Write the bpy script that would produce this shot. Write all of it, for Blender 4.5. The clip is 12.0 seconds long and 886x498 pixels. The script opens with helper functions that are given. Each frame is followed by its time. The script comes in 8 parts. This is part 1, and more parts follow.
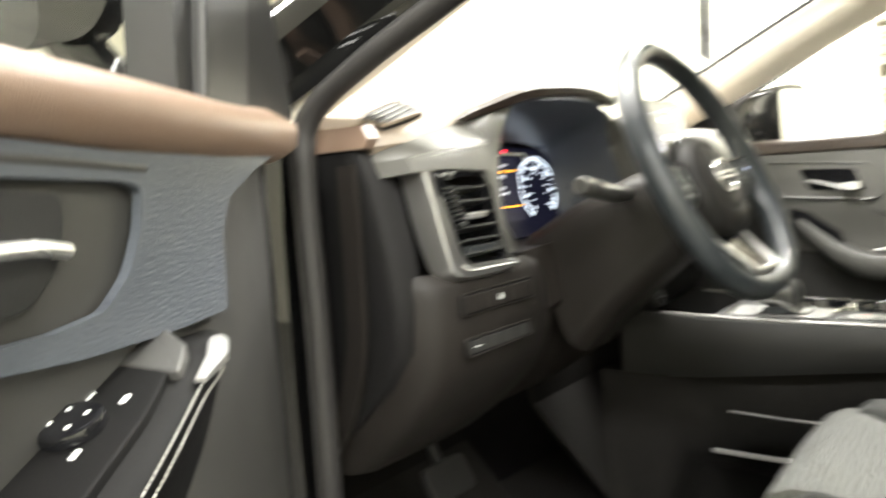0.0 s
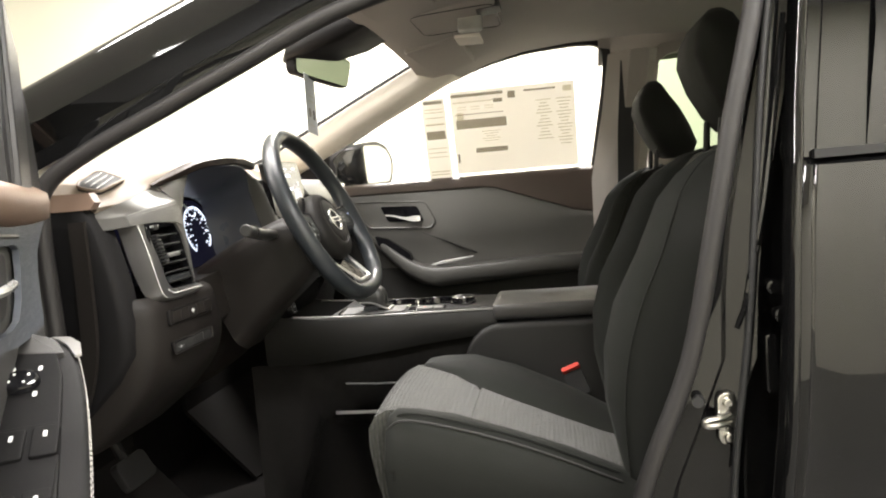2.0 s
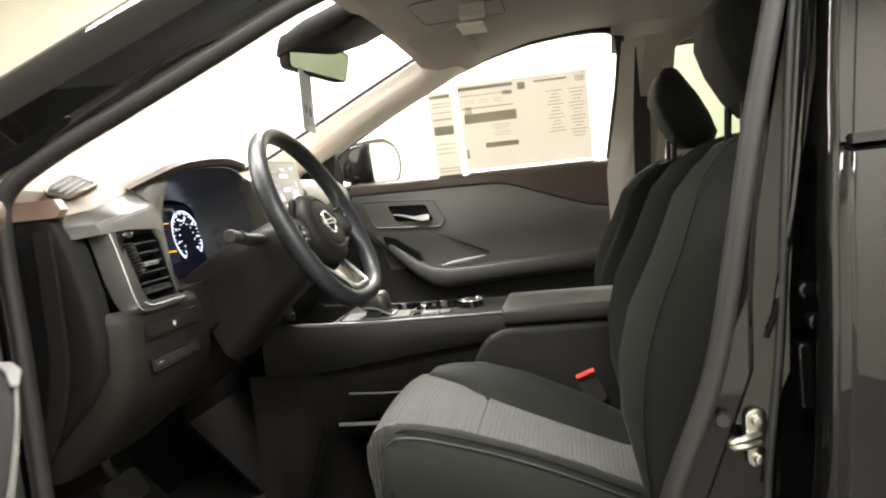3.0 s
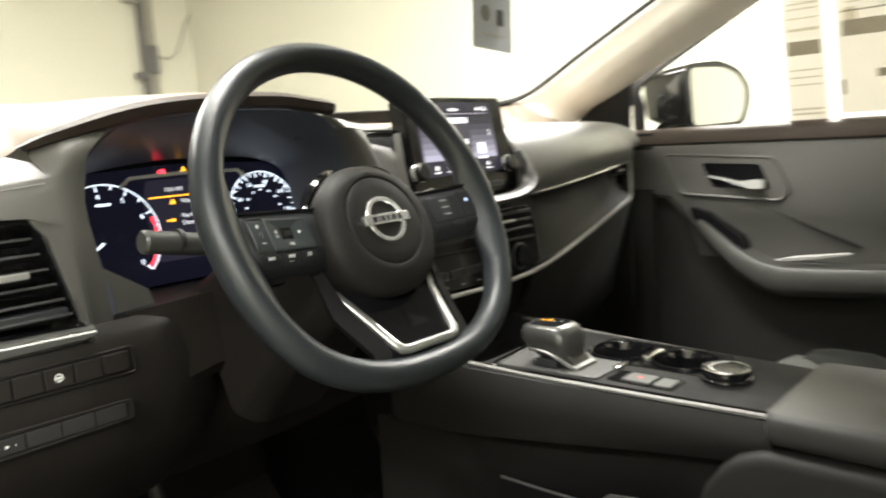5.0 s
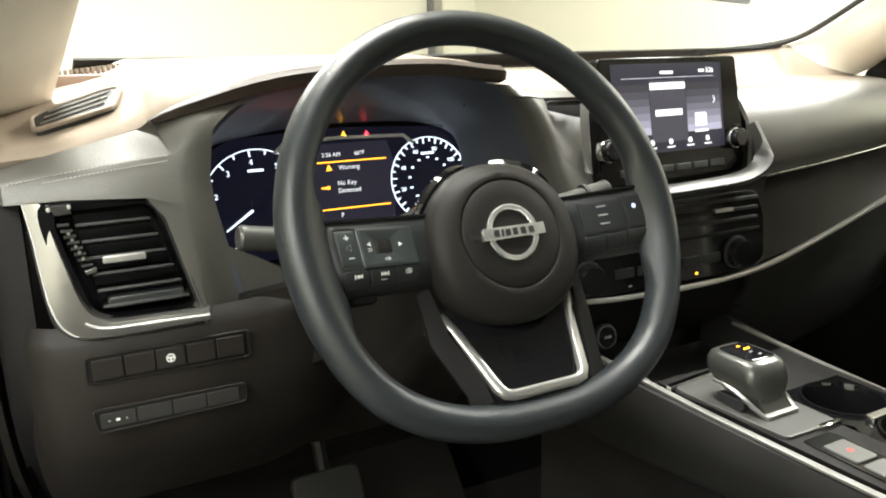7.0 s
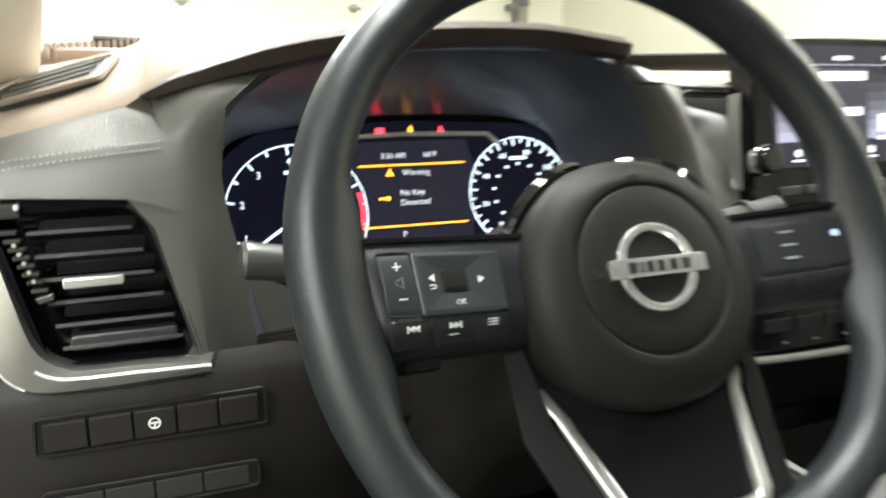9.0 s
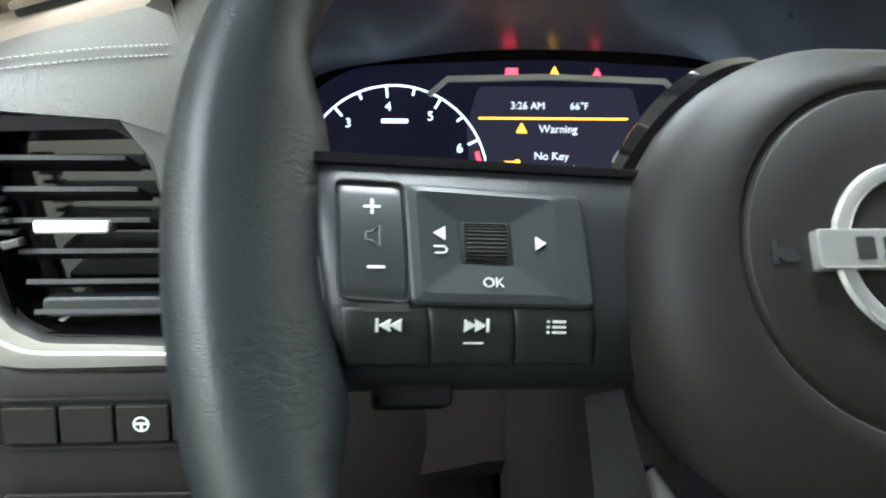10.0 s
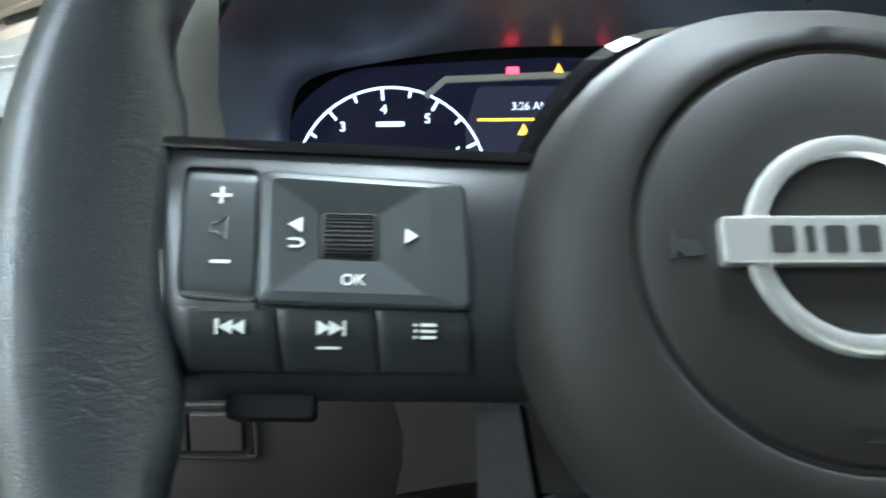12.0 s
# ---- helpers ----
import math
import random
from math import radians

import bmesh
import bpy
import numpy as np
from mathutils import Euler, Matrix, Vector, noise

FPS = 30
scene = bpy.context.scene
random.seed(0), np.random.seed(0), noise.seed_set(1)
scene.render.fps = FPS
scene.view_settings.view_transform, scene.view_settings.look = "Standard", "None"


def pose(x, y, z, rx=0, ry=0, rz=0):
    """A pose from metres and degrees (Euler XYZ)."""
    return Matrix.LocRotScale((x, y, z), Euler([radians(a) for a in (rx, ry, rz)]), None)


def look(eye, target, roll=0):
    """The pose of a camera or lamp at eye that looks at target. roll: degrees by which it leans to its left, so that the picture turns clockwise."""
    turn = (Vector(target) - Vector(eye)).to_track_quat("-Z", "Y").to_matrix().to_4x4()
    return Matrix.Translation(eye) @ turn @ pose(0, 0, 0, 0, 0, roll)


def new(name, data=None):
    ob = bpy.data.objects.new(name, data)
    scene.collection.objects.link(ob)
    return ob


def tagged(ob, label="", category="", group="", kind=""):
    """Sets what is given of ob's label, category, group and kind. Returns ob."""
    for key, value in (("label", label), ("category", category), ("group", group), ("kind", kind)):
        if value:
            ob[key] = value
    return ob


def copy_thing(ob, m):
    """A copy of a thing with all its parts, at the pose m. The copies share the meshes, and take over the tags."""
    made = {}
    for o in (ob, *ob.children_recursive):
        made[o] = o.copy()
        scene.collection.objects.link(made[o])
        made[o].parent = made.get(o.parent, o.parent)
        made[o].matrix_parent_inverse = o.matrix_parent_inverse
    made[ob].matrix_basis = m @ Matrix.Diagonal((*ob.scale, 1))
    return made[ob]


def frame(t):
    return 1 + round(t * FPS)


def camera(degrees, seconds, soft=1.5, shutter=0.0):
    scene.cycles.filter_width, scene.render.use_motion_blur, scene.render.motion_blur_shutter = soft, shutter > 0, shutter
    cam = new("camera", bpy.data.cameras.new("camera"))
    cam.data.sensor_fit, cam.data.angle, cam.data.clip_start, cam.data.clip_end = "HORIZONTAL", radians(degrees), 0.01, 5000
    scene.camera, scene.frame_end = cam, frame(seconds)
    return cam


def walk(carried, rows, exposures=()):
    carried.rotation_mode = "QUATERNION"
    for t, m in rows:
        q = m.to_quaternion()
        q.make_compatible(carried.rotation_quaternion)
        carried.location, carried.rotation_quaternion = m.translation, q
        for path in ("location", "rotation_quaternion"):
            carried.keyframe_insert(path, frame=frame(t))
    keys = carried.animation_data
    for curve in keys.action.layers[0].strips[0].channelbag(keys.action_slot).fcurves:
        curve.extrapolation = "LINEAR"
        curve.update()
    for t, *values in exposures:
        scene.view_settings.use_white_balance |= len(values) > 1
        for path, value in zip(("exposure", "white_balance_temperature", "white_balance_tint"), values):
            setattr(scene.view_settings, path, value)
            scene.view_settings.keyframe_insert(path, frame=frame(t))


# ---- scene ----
cam = camera(60.9, 12.0, soft=2.0, shutter=0.5)
PATH = [
    (0, (-1.312, -0.304, 1.046), (0.244, 0.94, 0.87), -4.1),
    (0.5, (-1.456, -0.398, 1.097), (0.372, 0.4, 0.941), -2.6),
    (1, (-1.641, -0.4, 1.094), (0.3, 0.054, 0.931), -4.2),
    (1.5, (-1.726, -0.406, 1.084), (0.235, -0.055, 0.901), -3.9),
    (2, (-1.73, -0.408, 1.086), (0.239, -0.104, 0.905), -4.8),
    (2.5, (-1.724, -0.41, 1.088), (0.243, -0.1, 0.91), -5.4),
    (4.3, (-1.094, -0.496, 1.064), (0.718, 0.316, 0.82), -5.3),
    (4.5, (-1.025, -0.501, 1.086), (0.722, 0.437, 0.829), -4.7),
    (5, (-0.86, -0.517, 1.1), (0.602, 0.818, 0.815), -3.7),
    (5.5, (-0.749, -0.541, 1.133), (0.343, 1.096, 0.779), -3.7),
    (6, (-0.698, -0.514, 1.161), (0.272, 1.186, 0.75), -2.4),
    (6.5, (-0.683, -0.493, 1.162), (0.215, 1.232, 0.694), -1.3),
    (6.7, (-0.682, -0.492, 1.161), (0.191, 1.243, 0.681), -1.3),
    (8.3, (-0.679, -0.476, 1.161), (0.239, 1.246, 0.723), -2.4),
    (8.5, (-0.663, -0.441, 1.149), (0.256, 1.285, 0.732), -2.4),
    (9, (-0.604, -0.307, 1.118), (0.096, 1.521, 0.707), -0.6),
    (9.5, (-0.54, -0.223, 1.079), (-0.147, 1.687, 0.637), -0.0),
    (10, (-0.5, -0.17, 1.064), (-0.353, 1.789, 0.686), 0.5),
    (10.5, (-0.475, -0.146, 1.053), (-0.465, 1.821, 0.691), 0.2),
    (11, (-0.475, -0.143, 1.051), (-0.519, 1.827, 0.705), -0.6),
    (11.5, (-0.473, -0.146, 1.052), (-0.542, 1.824, 0.714), -0.6),
    (12, (-0.45, -0.151, 1.055), (-0.505, 1.82, 0.719), -0.5),
]
EXPOSURES = [(0.0, 0.98, 6400, 7), (0.5, 0.56, 6400, 11), (1.0, 0.32, 6400, 13), (2.7, 0.40, 6400, 12), (4.5, 0.32, 6450, 8), (6.7, 0.42, 6400, 5), (8.5, 0.44, 6350, 5), (9.5, 0.60, 5800, 4), (10.5, 0.96, 5350, 0), (12.0, 1.02, 5200, -1)]
walk(cam, [(t, look(eye, target, roll)) for t, eye, target, roll in PATH], EXPOSURES)

# ---- world and light ----
world = bpy.data.worlds.new("world")
scene.world = world
world.use_nodes = True
world.node_tree.nodes["Background"].inputs[0].default_value = (0.9, 0.95, 1.0, 1)
world.node_tree.nodes["Background"].inputs[1].default_value = 0.15


def area_lamp(name, m, w, h, watts, colour):
    d = bpy.data.lights.new(name, "AREA")
    d.shape, d.size, d.size_y, d.energy, d.color = "RECTANGLE", w, h, watts, colour
    ob = new(name, d)
    ob.matrix_world = m
    return ob


WARM, NEUTRAL = (1.0, 0.96, 0.90), (1.0, 0.985, 0.96)
for lx, ly, wx_, watts, tone in ((2.4, 0.2, 0.5, 370, WARM), (-0.3, 0.75, 0.5, 165, WARM), (-2.3, 0.3, 0.3, 75, WARM), (-0.9, 3.5, 0.5, 200, WARM), (-1.4, -3.6, 0.5, 170, WARM), (-3.2, -2.1, 0.3, 165, NEUTRAL)):
    area_lamp("tube_light", pose(lx, ly, 3.16), wx_, 2.0, watts, tone)


# ---- helpers ----
def pm(name, col, rough=0.5, metal=0.0, bump=0.0, bscale=600.0, var=0.12, vscale=9.0, coat=0.0, stretch=(1, 1, 1), spec=0.5, sheen=0.0):
    m = bpy.data.materials.new(name)
    m.use_nodes = True
    nt = m.node_tree
    b = nt.nodes["Principled BSDF"]
    tc = nt.nodes.new("ShaderNodeTexCoord")
    mp = nt.nodes.new("ShaderNodeMapping")
    mp.inputs["Scale"].default_value = stretch
    nt.links.new(tc.outputs["Object"], mp.inputs[0])
    n1 = nt.nodes.new("ShaderNodeTexNoise")
    n1.inputs["Scale"].default_value, n1.inputs["Detail"].default_value = vscale, 5
    nt.links.new(mp.outputs[0], n1.inputs["Vector"])
    n2 = nt.nodes.new("ShaderNodeTexNoise")
    n2.inputs["Scale"].default_value, n2.inputs["Detail"].default_value = bscale, 3
    nt.links.new(mp.outputs[0], n2.inputs["Vector"])
    mix = nt.nodes.new("ShaderNodeMix")
    mix.data_type = "RGBA"
    mix.inputs[6].default_value = (*[c * (1 - var) for c in col], 1)
    mix.inputs[7].default_value = (*[min(1, c * (1 + var)) for c in col], 1)
    nt.links.new(n1.outputs[0], mix.inputs[0])
    nt.links.new(mix.outputs[2], b.inputs["Base Color"])
    mr = nt.nodes.new("ShaderNodeMapRange")
    mr.inputs[1].default_value, mr.inputs[2].default_value = 0.3, 0.7
    mr.inputs[3].default_value, mr.inputs[4].default_value = max(0.02, rough * 0.88), min(1, rough * 1.12)
    nt.links.new(n1.outputs[0], mr.inputs[0])
    nt.links.new(mr.outputs[0], b.inputs["Roughness"])
    b.inputs["Metallic"].default_value = metal
    b.inputs["Specular IOR Level"].default_value = spec
    b.inputs["Coat Weight"].default_value = coat
    b.inputs["Coat Roughness"].default_value = 0.04
    b.inputs["Sheen Weight"].default_value = sheen
    if bump:
        bn = nt.nodes.new("ShaderNodeBump")
        bn.inputs["Strength"].default_value, bn.inputs["Distance"].default_value = bump, 0.0006
        nt.links.new(n2.outputs[0], bn.inputs["Height"])
        nt.links.new(bn.outputs[0], b.inputs["Normal"])
    return m


def glow(name, col, power):
    m = bpy.data.materials.new(name)
    m.use_nodes = True
    b = m.node_tree.nodes["Principled BSDF"]
    b.inputs["Base Color"].default_value = (*col, 1)
    b.inputs["Emission Color"].default_value = (*col, 1)
    b.inputs["Emission Strength"].default_value = power
    b.inputs["Roughness"].default_value = 0.2
    b.inputs["Specular IOR Level"].default_value = 0.3
    return m


def glass(name, col, rough=0.0):
    m = bpy.data.materials.new(name)
    m.use_nodes = True
    nt = m.node_tree
    nt.nodes.remove(nt.nodes["Principled BSDF"])
    t = nt.nodes.new("ShaderNodeBsdfTransparent")
    t.inputs[0].default_value = (*col, 1)
    g = nt.nodes.new("ShaderNodeBsdfGlossy")
    g.inputs["Roughness"].default_value = 0.02
    mx = nt.nodes.new("ShaderNodeMixShader")
    mx.inputs[0].default_value = 0.04
    nt.links.new(t.outputs[0], mx.inputs[1])
    nt.links.new(g.outputs[0], mx.inputs[2])
    nt.links.new(mx.outputs[0], nt.nodes["Material Output"].inputs[0])
    return m


def woven(name, col, col2, scale, rough=0.85):
    """Woven seat cloth: fine crossed ribs with a slow waviness."""
    m = pm(name, col, rough, sheen=0.25, var=0.18, vscale=30)
    nt = m.node_tree
    b = nt.nodes["Principled BSDF"]
    tc = nt.nodes.new("ShaderNodeTexCoord")
    w1 = nt.nodes.new("ShaderNodeTexWave")
    w1.inputs["Scale"].default_value, w1.inputs["Distortion"].default_value = scale, 3.0
    w1.inputs["Detail"].default_value, w1.inputs["Detail Scale"].default_value = 2, 0.6
    w1.bands_direction = "Y"
    w2 = nt.nodes.new("ShaderNodeTexWave")
    w2.inputs["Scale"].default_value, w2.inputs["Distortion"].default_value = scale * 2.2, 4.0
    w2.bands_direction = "X"
    nt.links.new(tc.outputs["Object"], w1.inputs[0])
    nt.links.new(tc.outputs["Object"], w2.inputs[0])
    mu = nt.nodes.new("ShaderNodeMath")
    mu.operation = "ADD"
    nt.links.new(w1.outputs[1], mu.inputs[0])
    nt.links.new(w2.outputs[1], mu.inputs[1])
    old = b.inputs["Base Color"].links[0].from_socket
    mix = nt.nodes.new("ShaderNodeMix")
    mix.data_type = "RGBA"
    mr = nt.nodes.new("ShaderNodeMapRange")
    mr.inputs[2].default_value, mr.inputs[4].default_value = 2.0, 0.95
    nt.links.new(mu.outputs[0], mr.inputs[0])
    nt.links.new(mr.outputs[0], mix.inputs[0])
    nt.links.new(old, mix.inputs[6])
    mix.inputs[7].default_value = (*col2, 1)
    nt.links.new(mix.outputs[2], b.inputs["Base Color"])
    bn = nt.nodes.new("ShaderNodeBump")
    bn.inputs["Strength"].default_value, bn.inputs["Distance"].default_value = 0.9, 0.001
    nt.links.new(mu.outputs[0], bn.inputs["Height"])
    nt.links.new(bn.outputs[0], b.inputs["Normal"])
    return m


# ---- materials ----
CHARCOAL = pm("charcoal_plastic", (0.020, 0.0195, 0.0185), 0.55, bump=0.5, bscale=900, spec=0.35)
DARK = pm("dark_plastic", (0.0078, 0.0073, 0.0074), 0.62, bump=0.4, bscale=800, spec=0.18)
GREY = pm("grey_soft_touch", (0.040, 0.039, 0.037), 0.46, bump=0.35, bscale=1200)
PANELGREY = pm("dark_panel_grey", (0.0150, 0.0129, 0.0113), 0.5, bump=0.35, bscale=1200, spec=0.25)
GREYLEATHER = pm("grey_leatherette", (0.106, 0.104, 0.095), 0.36, bump=0.6, bscale=700)
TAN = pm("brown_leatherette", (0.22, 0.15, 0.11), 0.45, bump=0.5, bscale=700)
DASHTAN = pm("tan_dash_pad", (0.235, 0.190, 0.148), 0.5, bump=0.5, bscale=700)
BROWN = pm("dark_brown_trim", (0.031, 0.0205, 0.016), 0.5, bump=0.5, bscale=700, spec=0.3)
LEATHER = pm("wheel_leather", (0.0245, 0.0285, 0.0315), 0.31, bump=0.28, bscale=1900)


def creased(m, scale, depth):
    """Adds short soft creases to a leather."""
    nt = m.node_tree
    b = nt.nodes["Principled BSDF"]
    tc = nt.nodes.new("ShaderNodeTexCoord")
    mp = nt.nodes.new("ShaderNodeMapping")
    mp.inputs["Rotation"].default_value = (0.3, 0.25, 0.1)
    mp.inputs["Scale"].default_value = (0.45, 1.0, 2.2)
    n = nt.nodes.new("ShaderNodeTexNoise")
    n.inputs["Scale"].default_value, n.inputs["Detail"].default_value, n.inputs["Distortion"].default_value = scale, 2, 1.2
    bn = nt.nodes.new("ShaderNodeBump")
    bn.inputs["Strength"].default_value, bn.inputs["Distance"].default_value = 0.6, depth
    nt.links.new(tc.outputs["Object"], mp.inputs[0])
    nt.links.new(mp.outputs[0], n.inputs["Vector"])
    patch = nt.nodes.new("ShaderNodeTexNoise")
    patch.inputs["Scale"].default_value, patch.inputs["Detail"].default_value = 22, 2
    nt.links.new(tc.outputs["Object"], patch.inputs["Vector"])
    share = nt.nodes.new("ShaderNodeMapRange")
    share.inputs[1].default_value, share.inputs[2].default_value = 0.45, 0.68
    share.inputs[3].default_value, share.inputs[4].default_value = 0.04, 0.75
    nt.links.new(patch.outputs[0], share.inputs[0])
    nt.links.new(share.outputs[0], bn.inputs["Strength"])
    nt.links.new(n.outputs[0], bn.inputs["Height"])
    nt.links.new(b.inputs["Normal"].links[0].from_socket, bn.inputs["Normal"])
    nt.links.new(bn.outputs[0], b.inputs["Normal"])


creased(LEATHER, 230, 0.0007)
HUBPLASTIC = pm("airbag_plastic", (0.0158, 0.0148, 0.0136), 0.56, bump=0.1, bscale=2600, spec=0.2)
KNEE = pm("warm_dark_plastic", (0.0120, 0.0096, 0.0078), 0.55, bump=0.4, bscale=900, spec=0.3)
PIANO = pm("piano_black", (0.008, 0.008, 0.009), 0.07, var=0.02)
SWITCH = pm("switch_plastic", (0.0205, 0.0225, 0.0240), 0.38, bump=0.2, bscale=1500)
SWITCHHI = pm("satin_switch_plastic", (0.034, 0.040, 0.042), 0.38, bump=0.08, bscale=2400, spec=0.5)
SILVER = pm("satin_silver", (0.66, 0.655, 0.64), 0.3, metal=0.85, var=0.05)
BADGE = pm("brushed_badge", (0.80, 0.80, 0.79), 0.26, metal=0.78, var=0.04)
KNOBGREY = pm("satin_dark_silver", (0.085, 0.085, 0.080), 0.3, metal=0.5, var=0.05)
EDGEGREY = pm("worn_edge_grey", (0.20, 0.197, 0.185), 0.46, metal=0.3, var=0.15, vscale=30)
SATIN = pm("satin_grey_metal", (0.34, 0.34, 0.33), 0.34, metal=0.8, var=0.05)
STALKGREY = pm("stalk_plastic", (0.050, 0.050, 0.047), 0.3, bump=0.1, bscale=1500, spec=0.6)
DOORDARK = pm("door_switch_black", (0.0052, 0.0050, 0.0050), 0.65, bump=0.3, bscale=900, spec=0.1)
DOORGREY = pm("door_leatherette", (0.118, 0.116, 0.107), 0.45, bump=0.5, bscale=700)
ARMGREY = pm("armrest_leatherette", (0.062, 0.061, 0.056), 0.45, bump=0.5, bscale=700)
VENTSILVER = pm("vent_silver", (0.36, 0.355, 0.345), 0.28, metal=0.88, var=0.05)
HANDLE = pm("polished_handle", (0.85, 0.85, 0.83), 0.22, metal=0.4, var=0.03)
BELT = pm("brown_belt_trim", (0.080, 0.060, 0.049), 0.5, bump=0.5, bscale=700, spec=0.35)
BRAKEGREY = pm("brake_switch_grey", (0.066, 0.066, 0.062), 0.42, var=0.05)
SCREENBLACK = pm("screen_black", (0.0045, 0.0042, 0.0044), 0.12, var=0.03, spec=0.2)
RECESS = pm("dark_recess_trim", (0.008, 0.0062, 0.0056), 0.55, bump=0.3, bscale=700, spec=0.12)
CHROME = pm("chrome", (0.8, 0.8, 0.78), 0.1, metal=1.0, var=0.03)
BINN = pm("binnacle_plastic", (0.085, 0.095, 0.125), 0.3, bump=0.15, bscale=1000)
SEATCLOTH = woven("seat_cloth", (0.054, 0.055, 0.043), (0.022, 0.023, 0.018), 42)
SEATDARK = pm("seat_side_cloth", (0.0165, 0.0176, 0.0150), 0.75, bump=0.7, bscale=500, sheen=0.03, spec=0.2)
HEADLINER = pm("headliner_cloth", (0.36, 0.335, 0.305), 0.9, bump=0.8, bscale=700)
PILLARTRIM = pm("pillar_trim", (0.82, 0.78, 0.69), 0.7, bump=0.4, bscale=700)
CARPET = pm("carpet", (0.014, 0.013, 0.012), 0.95, bump=1.0, bscale=350, var=0.4, vscale=60, spec=0.1)
PAINT = pm("black_paint", (0.005, 0.005, 0.005), 0.3, var=0.05, coat=1.0, spec=0.0)
RUBBER = pm("seal_rubber", (0.021, 0.0195, 0.019), 0.55, bump=0.3)
BLACKRUB = pm("black_rubber", (0.012, 0.012, 0.012), 0.6, bump=0.3)
WALLM = pm("painted_wall", (0.70, 0.68, 0.57), 0.7, bump=0.3, bscale=60, var=0.04, vscale=1.5)
FLOORM = pm("sealed_concrete", (0.095, 0.092, 0.086), 0.35, bump=0.3, bscale=40, var=0.25, vscale=2.0)
CEILM = pm("ceiling_paint", (0.75, 0.74, 0.70), 0.8, var=0.05)
LENS = pm("lamp_lens", (0.55, 0.55, 0.51), 0.12, var=0.2, vscale=40, spec=0.7)
PAPER = pm("paper", (0.75, 0.73, 0.68), 0.8, var=0.03)


def backlit(m, share):
    """Lets light from behind show through a thin sheet."""
    nt = m.node_tree
    b = nt.nodes["Principled BSDF"]
    tr = nt.nodes.new("ShaderNodeBsdfTranslucent")
    mx = nt.nodes.new("ShaderNodeMixShader")
    mx.inputs[0].default_value = share
    nt.links.new(b.inputs["Base Color"].links[0].from_socket, tr.inputs[0])
    nt.links.new(b.outputs[0], mx.inputs[1])
    nt.links.new(tr.outputs[0], mx.inputs[2])
    nt.links.new(mx.outputs[0], nt.nodes["Material Output"].inputs[0])
    return m


backlit(PAPER, 0.45)
CARD = pm("coated_card", (0.60, 0.62, 0.66), 0.6, var=0.03)
INKGREY = pm("grey_ink", (0.30, 0.29, 0.27), 0.8)
INKPALE = pm("pale_ink", (0.55, 0.54, 0.5), 0.8)
INKDARK = pm("dark_ink", (0.12, 0.12, 0.12), 0.8)
REDPLASTIC = pm("red_plastic", (0.75, 0.05, 0.03), 0.4)
WHITEPRINT = pm("white_print", (0.75, 0.77, 0.75), 0.5)
GREYPRINT = pm("grey_print", (0.25, 0.26, 0.26), 0.5)
STITCH = pm("stitching_thread", (0.35, 0.34, 0.31), 0.8)
STEEL = pm("zinc_steel", (0.55, 0.54, 0.5), 0.3, metal=1.0)
POSTM = pm("weathered_post", (0.30, 0.29, 0.24), 0.7, var=0.4, vscale=14)
MIRROR = pm("mirror_glass", (0.9, 0.9, 0.9), 0.01, metal=1.0, var=0.0)
CLEAR = glass("clear_glass", (0.97, 0.985, 0.97))
SLIPINK = glass("printed_grey_ink", (0.62, 0.60, 0.55))
SLIPPALE = glass("printed_pale_ink", (0.86, 0.84, 0.78))
TINT = glass("tinted_glass", (0.36, 0.43, 0.34))
DIALBLACK = glow("dial_face", (0.0042, 0.0042, 0.0095), 1.0)
WHITEGLOW = glow("dial_white", (0.80, 0.88, 1.0), 1.5)
BLUEGLOW = glow("dial_blue_white", (0.5, 0.58, 0.85), 0.9)
AMBERGLOW = glow("amber_lamp", (1.0, 0.42, 0.03), 2.6)
REDGLOW = glow("red_lamp", (1.0, 0.03, 0.05), 4.0)
SCREENBG = glow("screen_backlight", (0.016, 0.015, 0.024), 1.0)
SCREENLIT = glow("screen_lit_band", (0.35, 0.33, 0.42), 1.0)
SCREENTILE = glow("screen_tile", (0.035, 0.034, 0.045), 1.0)
SCREENSTEP = [glow("screen_step", (0.26 * f, 0.25 * f, 0.33 * f), 1.0) for f in (1.0, 0.72, 0.5, 0.34, 0.22, 0.14, 0.09)]
SCREENTEXT = glow("screen_text", (0.75, 0.75, 0.8), 1.0)


# ---- mesh helpers ----
def finish(bm, mat, sharp=35):
    bmesh.ops.remove_doubles(bm, verts=bm.verts, dist=1e-6)
    bmesh.ops.recalc_face_normals(bm, faces=bm.faces)
    for f in bm.faces:
        f.smooth = True
    for e in bm.edges:
        if len(e.link_faces) == 2 and e.calc_face_angle(0) > radians(sharp):
            e.smooth = False
    me = bpy.data.meshes.new("mesh")
    bm.to_mesh(me)
    bm.free()
    me.materials.append(mat)
    return me


def thing(name, at, label, category, group="", kind=""):
    ob = new(name)
    ob.location = at
    ob.empty_display_size = 0.05
    bpy.context.view_layer.update()
    return tagged(ob, label, category, group, kind)


def part(name, bm, mat, parent=None, label="", sharp=35):
    ob = new(name, finish(bm, mat, sharp))
    if parent is not None:
        ob.parent = parent
        top = parent.parent if parent.parent else parent
        ob.matrix_parent_inverse = Matrix.Translation(-Vector(top.location)) if parent.parent is None else Matrix.Identity(4)
    if label:
        ob["label"] = label
    return ob


def solo(name, bm, mat, label, category, group="", kind="", sharp=35):
    return tagged(part(name, bm, mat, None, "", sharp), label, category, group, kind)


